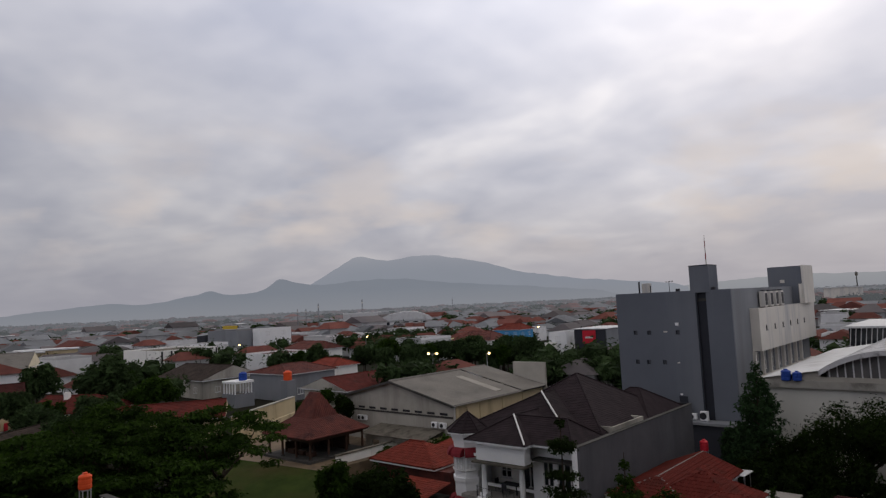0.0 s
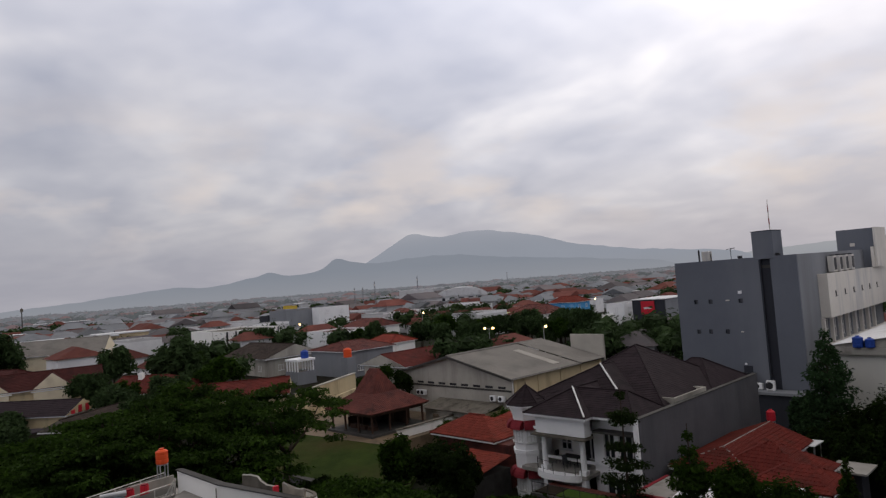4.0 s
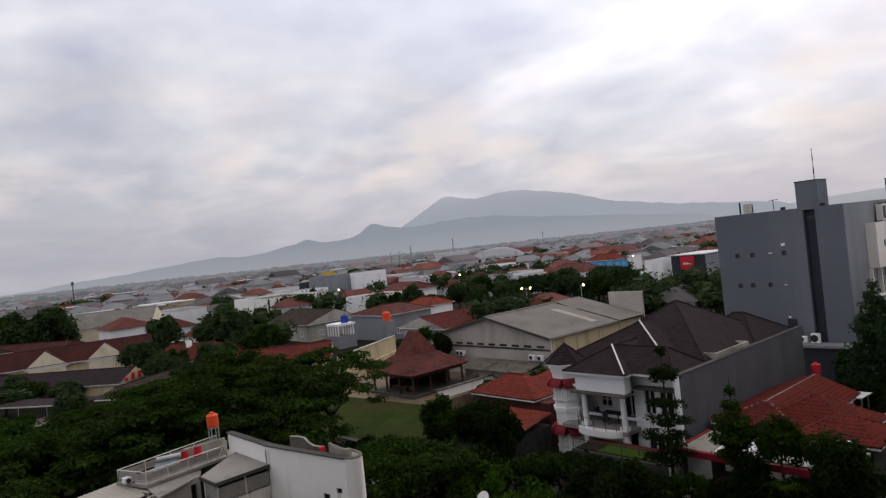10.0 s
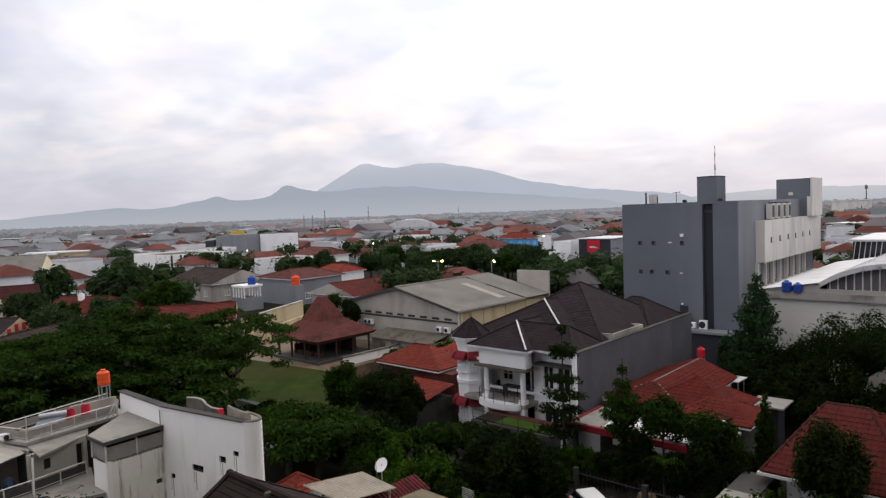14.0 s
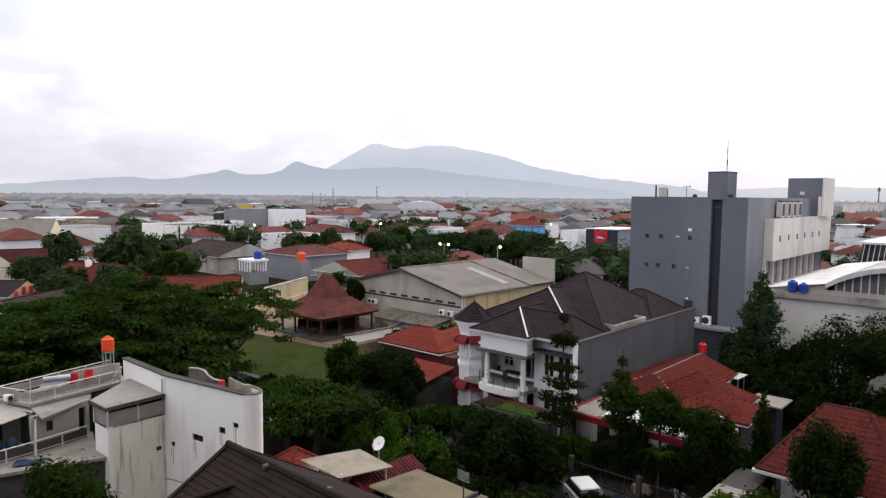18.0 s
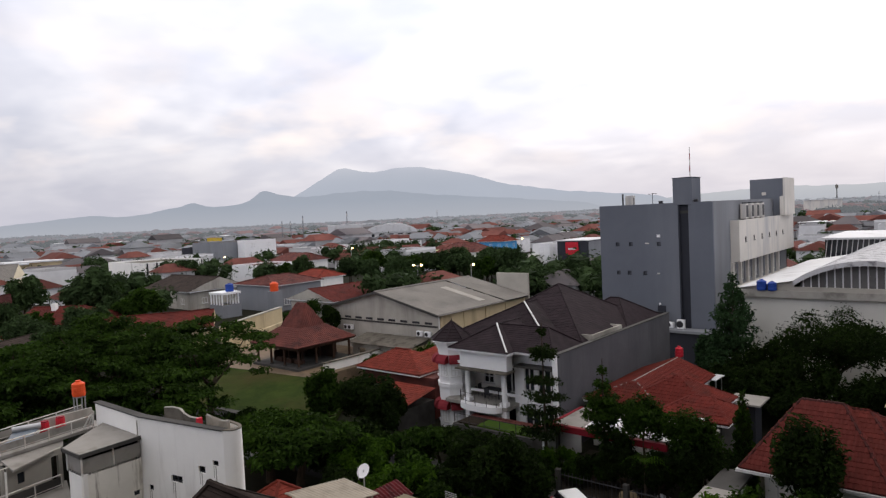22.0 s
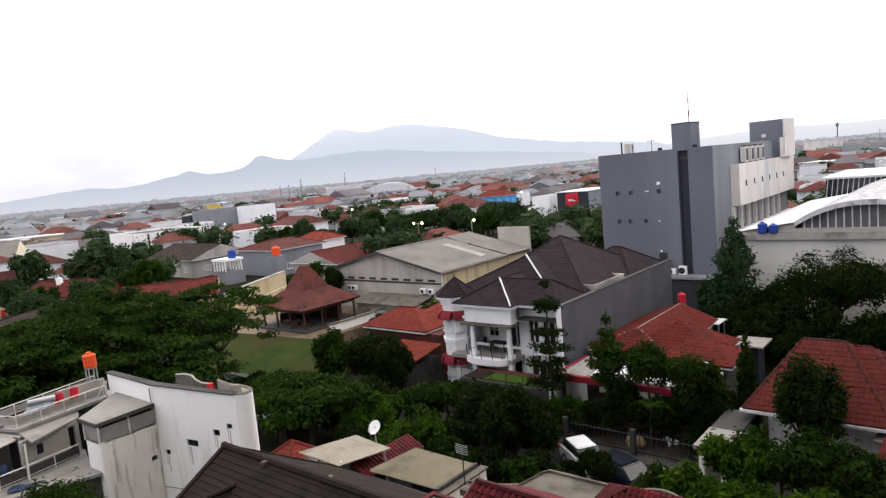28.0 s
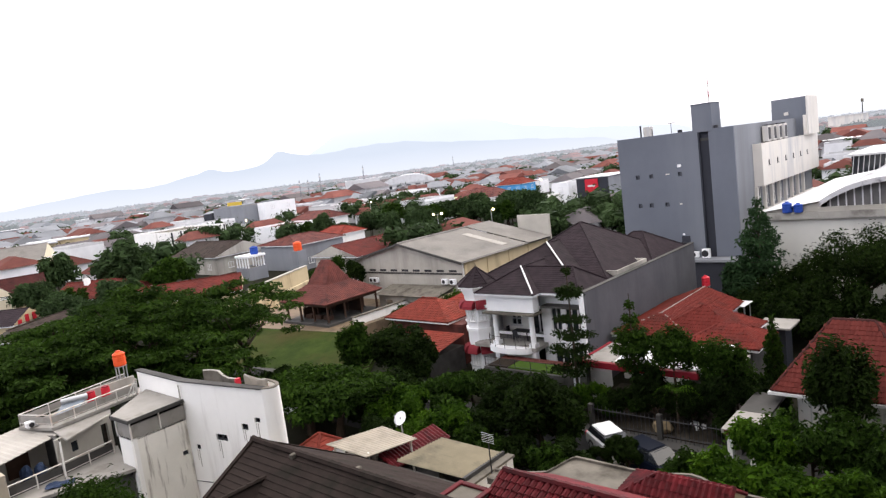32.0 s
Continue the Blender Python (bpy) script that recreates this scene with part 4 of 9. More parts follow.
# ---- villa ----
def villa():
    t = thing("villa", -29, 48, 0, "white two-storey villa with dark hipped roofs and a corner turret", "house")
    # turret
    cx, cy, r = -33.75, 41.05, 1.25
    oct8 = lambda rr: [(cx + rr * math.cos(radians(22.5 + 45 * k)), cy + rr * math.sin(radians(22.5 + 45 * k))) for k in range(8)]
    part("turret", add_prism(bmesh.new(), oct8(r), 0, 6.65), WHITE_CLEAN, t)
    for z, rr, hh in ((3.4, r + 0.12, 0.3), (6.4, r + 0.1, 0.3), (6.7, r + 0.22, 0.33), (0.0, r + 0.08, 0.4)):
        part("cornice", add_prism(bmesh.new(), oct8(rr), z, z + hh), WHITE_CLEAN, t)
    pts, tip = oct8(r + 0.5), (cx, cy, 8.5)
    for k in range(8):
        a, b = pts[k], pts[(k + 1) % 8]
        part("turret_roof", slope_mesh(bmesh.new(), (*a, 7.12), (*b, 7.12), tip, tip, 0.3), TILE_DARK, t)
        ridge_tiles(t, (*a, 7.16), (cx, cy, 8.53), 0.06, TILE_DARK)
    part("turret_soffit", add_prism(bmesh.new(), oct8(r + 0.5), 7.03, 7.12), WHITE_CLEAN, t)
    part("finial", rod((cx, cy, 8.45), (cx, cy, 8.85), 0.05, 6, 0.01), TILE_DARK, t)
    ap = r * math.cos(radians(22.5))
    for ang in (-90, -45, -135, 0):
        nx, ny = math.cos(radians(ang)), math.sin(radians(ang))
        for z in (1.3, 4.95):
            w = window(t, cx + nx * (ap + 0.03), cy + ny * (ap + 0.03), z, 0.62, 1.3, ang, FRAME_WHITE, (1, 2))
            m = Matrix.Translation((cx + nx * ap, cy + ny * ap, z + 0.95)) @ Matrix.Rotation(radians(ang + 90), 4, "Z")
            bm = bmesh.new()
            prev = None
            for k in range(5):
                a = radians(90 * k / 4)
                cur = [bm.verts.new(m @ Vector((sx, -0.55 * math.sin(a), -0.55 + 0.62 * math.cos(a)))) for sx in (-0.47, 0.47)]
                if prev:
                    bm.faces.new((prev[0], prev[1], cur[1], cur[0]))
                else:
                    top = cur
                prev = cur
            for s in (0, 1):
                c = bm.verts.new(m @ Vector((-0.47 if s == 0 else 0.47, 0, -0.55)))
                ring = [v for v in bm.verts if abs((m.inverted() @ v.co).x - (-0.47 if s == 0 else 0.47)) < 1e-4 and v is not c]
                for a, b in zip(ring, ring[1:]):
                    bm.faces.new((c, a, b))
            part("awning", bm, RED_CANVAS, t, "rounded dark red canvas awning")
    # walls
    wy = 43.3
    hb = [(3.2, 5.4, 2.75, 4.9), (1.2, 2.2, 3.2, 4.9), (3.5, 5.7, 0.1, 2.2)]
    part("loggia_side", box(-33.6, -33.35, 41.2, 43.3, 0, 6.6), WHITE_CLEAN, t)
    part("loggia_wall", holed_wall(bmesh.new(), (-33.6, wy), (-27.6, wy), 0, 6.6, 0.25, hb), WHITE, t)
    part("balcony_door", box(-30.4, -28.2, wy + 0.1, wy + 0.14, 2.75, 4.9), GLASS_DARK, t)
    for x in (-30.45, -29.7, -28.95, -28.2):
        part("door_frame", box(x - 0.05, x + 0.05, wy + 0.02, wy + 0.1, 2.75, 4.9), FRAME_WHITE, t)
    part("ground_door", box(-30.1, -27.9, wy + 0.1, wy + 0.14, 0.1, 2.2), GLASS_DARK, t)
    window(t, -31.9, wy + 0.02, 4.05, 1.0, 1.7, -90, FRAME_WHITE, (1, 2))
    hw = [(0.6, 1.5, 3.75, 5.5), (1.8, 3.4, 3.75, 5.5), (0.6, 3.2, 0.7, 2.4)]
    part("front_wall", holed_wall(bmesh.new(), (-27.6, 41.0), (-23.55, 41.0), 0, 6.6, 0.25, hw), WHITE_CLEAN, t)
    window(t, -26.55, 41.05, 4.62, 0.9, 1.75, -90, FRAME_WHITE, (1, 0))
    window(t, -25.0, 41.05, 4.62, 1.6, 1.75, -90, FRAME_WHITE, (2, 0))
    window(t, -25.7, 41.05, 1.55, 2.6, 1.7, -90, FRAME_WHITE, (3, 0))
    part("cross_wall", box(-27.85, -27.6, 41.0, 43.3, 0, 6.6), WHITE_CLEAN, t)
    part("west_wall", box(-34.4, -34.15, 43.4, 58.5, 0, 6.6), WHITE, t)
    part("back_wall", box(-34.15, -23.6, 58.25, 58.5, 0, 6.6), WHITE, t)
    part("string_course", box(-32.1, -23.55, 40.88, 41.0, 3.15, 3.35), WHITE_CLEAN, t)
    # balcony
    part("balcony_slab", box(-33.3, -27.5, 39.3, 43.28, 2.45, 2.75, None, 0.03), CONCRETE_MID, t)
    bm = bmesh.new()
    arc = [(-29.8 + 1.9 * math.cos(radians(a)), 39.3 + 0.75 * math.sin(radians(a))) for a in range(180, 361, 15)]
    add_prism(bm, arc, 2.35, 2.8)
    part("bowed_balcony", bm, WHITE_CLEAN, t)
    rail(t, [(x, y, 2.8) for x, y in arc[::2]], 0.85, FRAME_DARK, 0.9, 1, 0.014)
    for x in (-31.2, -27.85):
        part("column", rod((x, 39.6, 2.75), (x, 39.6, 5.3), 0.22, 12, 0.19), WHITE_CLEAN, t)
        part("column_base", box(x - 0.27, x + 0.27, 39.33, 39.87, 2.75, 3.05), WHITE_CLEAN, t)
        part("column", box(x - 0.2, x + 0.2, 39.4, 39.8, 0, 2.45), WHITE_CLEAN, t)
        part("capital", box(x - 0.26, x + 0.26, 39.34, 39.86, 5.1, 5.3), WHITE_CLEAN, t)
    part("entablature", box(-31.6, -27.3, 39.2, 40.0, 5.45, 6.85, None, 0.03), WHITE_CLEAN, t)
    part("balcony_ceiling", box(-33.3, -27.6, 40.0, 43.28, 5.45, 5.65), WHITE_CLEAN, t)
    part("eave_beam", box(-27.3, -23.5, 40.1, 41.0, 5.65, 5.8), CONCRETE_DARK, t)
    part("eave_slab", box(-31.8, -27.1, 38.8, 40.0, 5.3, 5.43), CONCRETE, t)
    # roofs
    roof(t, -32.3, -26.85, 38.7, 46.0, 6.9, 8.45, "y", 2.75, 0, TILE_DARK, None, 0.24, r=0.07, lift=0.02)
    roof(t, -30.2, -23.6, 39.6, 44.2, 6.92, 8.42, "x", 0.8, 1.7, TILE_DARK, None, 0.24, r=0.07, lift=0.02)
    roof(t, -35.3, -25.4, 42.0, 53.0, 6.95, 9.4, "y", 4.5, 0, TILE_DARK, None, 0.24, r=0.07, lift=0.02)
    roof(t, -35.0, -23.75, 44.2, 57.0, 6.85, 10.55, "y", 6.3, 6.2, TILE_DARK, None, 0.24, r=0.07, lift=0.02)
    roof(t, -29.6, -23.75, 52.0, 59.4, 6.9, 8.85, "x", 2.6, 2.4, TILE_DARK, None, 0.24, r=0.07, lift=0.02)
    for a, b in (((-26.95, 38.8, 7.02), (-29.55, 41.4, 8.55)), ((-26.9, 43.4, 8.0), (-30.3, 46.5, 9.55))):
        part("hip_flashing", rod(a, b, 0.065, 6), FRAME_WHITE, t, "white painted hip flashing")
    # side wall
    part("side_wall", box(-23.55, -23.25, 39.6, 59.8, 0, 7.05), VILLA_GREY, t, "tall blank grey party wall")
    part("coping", box(-23.58, -23.2, 39.55, 59.85, 7.05, 7.1), CONCRETE_DARK, t)
    part("gutter_box", box(-24.75, -23.6, 45.4, 50.6, 6.9, 7.0), CONCRETE_PALE, t)
    for x0, x1, y0, y1 in ((-24.75, -24.6, 45.4, 50.6), (-23.75, -23.6, 45.4, 50.6), (-24.6, -23.75, 45.4, 45.55), (-24.6, -23.75, 50.45, 50.6)):
        part("gutter_edge", box(x0, x1, y0, y1, 7.0, 7.4), CONCRETE_PALE, t, "pale concrete gutter edge")
    part("corner_pier", box(-23.58, -23.3, 39.35, 39.6, 0, 7.1), WHITE_CLEAN, t)
    # front garden terrace
    g = thing("garden_terrace", -27.5, 38, 0, "raised front garden terrace with grass and a dark railing", "terrace")
    part("retaining_wall", box(-30.4, -23.6, 36.6, 39.25, 0, 1.95), CONCRETE_DARK, g)
    part("turf", box(-28.4, -23.9, 36.85, 38.35, 1.95, 2.05), LAWN_FRESH, g)
    part("hedge_bed", box(-30.2, -28.5, 36.85, 38.35, 1.95, 2.03), EARTH_BED, g, "bare dark planting bed")
    for i in range(13):
        for j in range(2):
            part("paving_brick", box(-30.3 + i * 0.5, -29.83 + i * 0.5, 38.4 + j * 0.42, 38.79 + j * 0.42, 1.95, 2.02), TILE_BROWN, g)
    rail(g, [(-30.3, 36.7, 1.95), (-23.7, 36.7, 1.95)], 0.75, FRAME_DARK, 1.3, 1, 0.018)
    # dark garden furniture on the balcony
    f = thing("balcony_table", -29.9, 41.2, 2.75, "dark wooden table on the balcony", "table")
    part("tabletop", box(-30.7, -29.2, 40.8, 41.6, 3.42, 3.48, None, 0.02), FRAME_DARK, f)
    for x in (-30.6, -29.3):
        for y in (40.9, 41.5):
            part("leg", box(x - 0.04, x + 0.04, y - 0.04, y + 0.04, 2.75, 3.42), FRAME_DARK, f)
    for x, y, d in ((-31.1, 41.2, -1), (-28.8, 41.2, 1), (-30.0, 40.5, 0)):
        c = thing("balcony_chair", x, y, 2.75, "dark slatted wooden chair on the balcony", "chair", "balcony chairs")
        part("seat", box(x - 0.24, x + 0.24, y - 0.24, y + 0.24, 3.17, 3.22, None, 0.015), FRAME_DARK, c)
        part("backrest", box(x + d * 0.22 - 0.03 - 0.2 * (d == 0), x + d * 0.22 + 0.03 + 0.2 * (d == 0), y - 0.22, y + 0.22 - 0.4 * (d == 0), 3.22, 3.72, None, 0.01), FRAME_DARK, c)
        for dx in (-0.2, 0.2):
            for dy in (-0.2, 0.2):
                part("leg", rod((x + dx, y + dy, 2.75), (x + dx, y + dy, 3.17), 0.022, 5), FRAME_DARK, c)


villa()


# ---- warehouse ----
def warehouse():
    t = thing("warehouse", -57, 66, 0, "long cement-rendered warehouse with a grey corrugated gable roof", "warehouse")
    X0, X1, Y0, Y1, E, Rz = -66.4, -47.5, 55.6, 73.2, 6.0, 8.2
    xm = (X0 + X1) / 2
    bm = bmesh.new()
    lo = [bm.verts.new((x, Y0 + d, z)) for d in (0, 0.3) for x, z in ((X0, 0), (X1, 0), (X1, E), (xm, Rz), (X0, E))]
    bm.faces.new(lo[:5])
    bm.faces.new(lo[5:][::-1])
    for i in range(5):
        j = (i + 1) % 5
        bm.faces.new((lo[i], lo[i + 5], lo[j + 5], lo[j]))
    part("gable_wall", bm, CONCRETE_PALE, t, "stained pale cement gable wall")
    part("side_wall", box(X1 - 0.3, X1, Y0 + 0.3, Y1, 0, E - 0.02), CREAM, t, "cream side wall")
    part("side_wall", box(X0, X0 + 0.3, Y0 + 0.3, Y1, 0, E - 0.02), CONCRETE_PALE, t)
    part("back_wall", box(X0 + 0.3, X1 - 0.3, Y1 - 0.3, Y1, 0, E), CONCRETE_PALE, t)
    for y in (56.0, 60.2, 64.5, 68.7, 72.8):
        part("pilaster", box(X1, X1 + 0.12, y - 0.2, y + 0.2, 0, E - 0.3), CREAM, t)
    part("beam", box(X0 + 0.2, X1 - 0.2, Y0 - 0.06, Y0, 4.55, 4.75), CONCRETE_DARK, t)
    for i in range(9):
        x = X0 + 1.6 + i * 1.9
        part("vent_slot", box(x, x + 1.1, Y0 - 0.03, Y0 + 0.01, 4.85, 5.1), FRAME_DARK, t)
    part("gutter", box(X1 - 0.05, X1 + 0.3, Y0 - 0.5, Y1, E - 0.12, E + 0.05), CONCRETE_DARK, t)
    part("downpipe", rod((X1 + 0.1, Y0 - 0.1, 0), (X1 + 0.1, Y0 - 0.1, E), 0.06), FRAME_WHITE, t)
    k = (Rz - E) / (X1 - xm)
    ov = 0.45
    ribbed(t, "roof_sheet", (X1 + ov, Y0 - 0.5, E - k * ov + 0.06), (X1 + ov, Y1 - 5, E - k * ov + 0.06), (xm, Y1 - 5, Rz + 0.06), (xm, Y0 - 0.5, Rz + 0.06), SHEET_GREY, 0.3, 0.04)
    ribbed(t, "roof_sheet", (X1 + ov, Y1 - 4.9, E - k * ov + 0.16), (X1 + ov, Y1 + 0.4, E - k * ov + 0.16), (xm, Y1 + 0.4, Rz + 0.16), (xm, Y1 - 4.9, Rz + 0.16), SHEET_GREY, 0.3, 0.04)
    ribbed(t, "roof_sheet", (X0 - ov, Y1 + 0.4, E - k * ov + 0.06), (X0 - ov, Y0 - 0.5, E - k * ov + 0.06), (xm, Y0 - 0.5, Rz + 0.06), (xm, Y1 + 0.4, Rz + 0.06), SHEET_GREY, 0.3, 0.04)
    ribbed(t, "skylight_sheet", (X1 - 1.0, Y1 - 8.5, E + k * 1.0 + 0.13), (X1 - 1.0, Y1 - 7.3, E + k * 1.0 + 0.13), (xm + 2.2, Y1 - 7.3, Rz - k * 2.2 + 0.13), (xm + 2.2, Y1 - 8.5, Rz - k * 2.2 + 0.13), SHEET_DIRTY, 0.3, 0.04, "pale translucent roof sheet")
    ridge_tiles(t, (xm, Y0 - 0.5, Rz + 0.1), (xm, Y1 + 0.4, Rz + 0.1), 0.16, SHEET_GREY)
    part("verge_board", box(-0.06, 0.06, 0, 9.9, -0.12, 0.14, Matrix.Translation((xm, Y0 - 0.5, Rz)) @ Matrix.Rotation(radians(-90), 4, "Z") @ Matrix.Rotation(-math.atan(k), 4, "X")), CONCRETE_DARK, t)
    part("verge_board", box(-0.06, 0.06, 0, 9.9, -0.12, 0.14, Matrix.Translation((xm, Y0 - 0.5, Rz)) @ Matrix.Rotation(radians(90), 4, "Z") @ Matrix.Rotation(-math.atan(k), 4, "X")), CONCRETE_DARK, t)
    part("cross_parapet", box(X1 - 4.8, X1 + 0.2, Y1 + 0.5, Y1 + 0.8, 5.0, 8.9), CONCRETE_PALE, t)
    # lean-to in front
    a = thing("lean_to", -54, 54, 0, "low lean-to with a stained grey sheet roof against the warehouse", "shed")
    part("wall", holed_wall(bmesh.new(), (-58.5, 52.6), (-49.2, 52.6), 0, 2.6, 0.2, [(1.0, 2.2, 0, 2.1), (4.0, 5.6, 0.9, 2.0)]), CONCRETE_PALE, a)
    part("side_wall", box(-49.4, -49.2, 52.8, 55.5, 0, 2.6), CREAM, a)
    ribbed(a, "roof_sheet", (-59.0, 52.1, 2.7), (-48.9, 52.1, 2.7), (-48.9, 55.5, 3.3), (-59.0, 55.5, 3.3), CONCRETE, 0.25, 0.03)
    for x in (-64.6, -62.4, -61.7, -50.2, -49.0):
        ac_unit(x, Y0 - 0.25, 3.4 if x < -55 else 3.45, -90, group="warehouse units")


warehouse()


# ---- pavilion ----
def pavilion():
    cx, cy = -60.7, 47.2
    t = thing("pavilion", cx, cy, 0, "open-sided joglo pavilion with a steep peaked brown-red tile roof", "pavilion")
    a, b, ze, zm, zt = 4.2, 1.7, 3.7, 5.3, 7.75
    e = [(cx - a, cy - a), (cx + a, cy - a), (cx + a, cy + a), (cx - a, cy + a)]
    f = [(cx - b, cy - b), (cx + b, cy - b), (cx + b, cy + b), (cx - b, cy + b)]
    g = [(cx - 0.75, cy - 0.12), (cx + 0.75, cy - 0.12), (cx + 0.75, cy + 0.12), (cx - 0.75, cy + 0.12)]
    for k in range(4):
        n = (k + 1) % 4
        part("roof_slope", slope_mesh(bmesh.new(), (*e[k], ze), (*e[n], ze), (*f[n], zm), (*f[k], zm), 0.26), TILE_BROWN, t)
        part("peak_slope", slope_mesh(bmesh.new(), (*f[k], zm), (*f[n], zm), (*g[n], zt), (*g[k], zt), 0.26), TILE_BROWN, t)
        lay_tiles(t, (*e[k], ze), (*e[n], ze), (*f[n], zm), (*f[k], zm), 0.25, 0.3, TILE_BROWN, 150 if k == 0 else 0, 0.035)
        lay_tiles(t, (*f[k], zm), (*f[n], zm), (*g[n], zt), (*g[k], zt), 0.25, 0.3, TILE_BROWN, 0, 0.035)
        ridge_tiles(t, (*e[k], ze + 0.04), (*f[k], zm + 0.04), 0.09, TILE_BROWN, 1)
        ridge_tiles(t, (*f[k], zm + 0.04), (*g[k], zt + 0.04), 0.09, TILE_BROWN, 1)
    part("ridge", box(cx - 0.85, cx + 0.85, cy - 0.16, cy + 0.16, zt - 0.05, zt + 0.14, None, 0.04), TILE_BROWN, t)
    part("ceiling", box(cx - a + 0.1, cx + a - 0.1, cy - a + 0.1, cy + a - 0.1, ze - 0.14, ze - 0.04), WOOD_DARK, t)
    for i in range(4):
        for j in range(4):
            if i in (0, 3) or j in (0, 3) or True:
                x, y = cx - 3.6 + 2.4 * i, cy - 3.6 + 2.4 * j
                part("post", box(x - 0.09, x + 0.09, y - 0.09, y + 0.09, 1.5, ze - 0.14), WOOD_DARK, t)
                part("plinth", box(x - 0.16, x + 0.16, y - 0.16, y + 0.16, 1.5, 1.65), CONCRETE_DARK, t)
    # dark floor, with screens and low blocks added to deepen the shade under the roof
    part("floor_slab", box(cx - 4.1, cx + 4.1, cy - 4.1, cy + 4.1, 1.2, 1.5), CONCRETE_DARK, t)
    part("inner_screen", box(cx - 2.6, cx + 2.6, cy + 2.2, cy + 2.35, 1.5, 3.2), WOOD_DARK, t, "added dark screen that deepens the pavilion's shade")
    part("inner_screen", box(cx - 2.7, cx - 2.55, cy - 2.2, cy + 2.2, 1.5, 2.6), WOOD_DARK, t)
    for k in range(3):
        part("bench", box(cx - 2.0 + 1.6 * k, cx - 0.9 + 1.6 * k, cy - 2.4, cy - 1.8, 1.5, 1.95), WOOD_DARK, t)
    for k, (x0, x1, y0, y1) in enumerate(((cx - 3.6, cx + 3.6, cy - 3.66, cy - 3.54), (cx - 3.6, cx + 3.6, cy + 3.54, cy + 3.66), (cx - 3.66, cx - 3.54, cy - 3.5, cy + 3.5), (cx + 3.54, cx + 3.66, cy - 3.5, cy + 3.5))):
        part("beam", box(x0, x1, y0, y1, ze - 0.4, ze - 0.15), WOOD_DARK, t)


pavilion()
for pts in ([(-54.2, 44.5), (-53.9, 44.5), (-53.9, 55.0), (-54.2, 55.0)],):
    w = thing("garden_wall", -54, 50, 1.25, "low white garden wall beside the pavilion yard", "wall")
    part("wall", add_prism(bmesh.new(), pts, 1.2, 2.15), WHITE, w)
    part("coping", box(-54.3, -53.8, 44.4, 55.1, 2.15, 2.25), CONCRETE, w)


# ---- vaulted hall ----
CORNICE = mat("dirty_cement_band", (0.40, 0.385, 0.35), (0.30, 0.288, 0.262), 0.5, 0.9, bump=0.3, stain=(0.17, 0.16, 0.145), stain_scale=0.7, stain_at=0.48)
# the sky's reflection is put into the glazing as a grey base colour
LUNETTE = mat("sky_grey_glazing", (0.150, 0.148, 0.148), (0.105, 0.104, 0.105), 0.8, 0.4, stain=(0.07, 0.066, 0.062), stain_scale=0.6, streak=True)


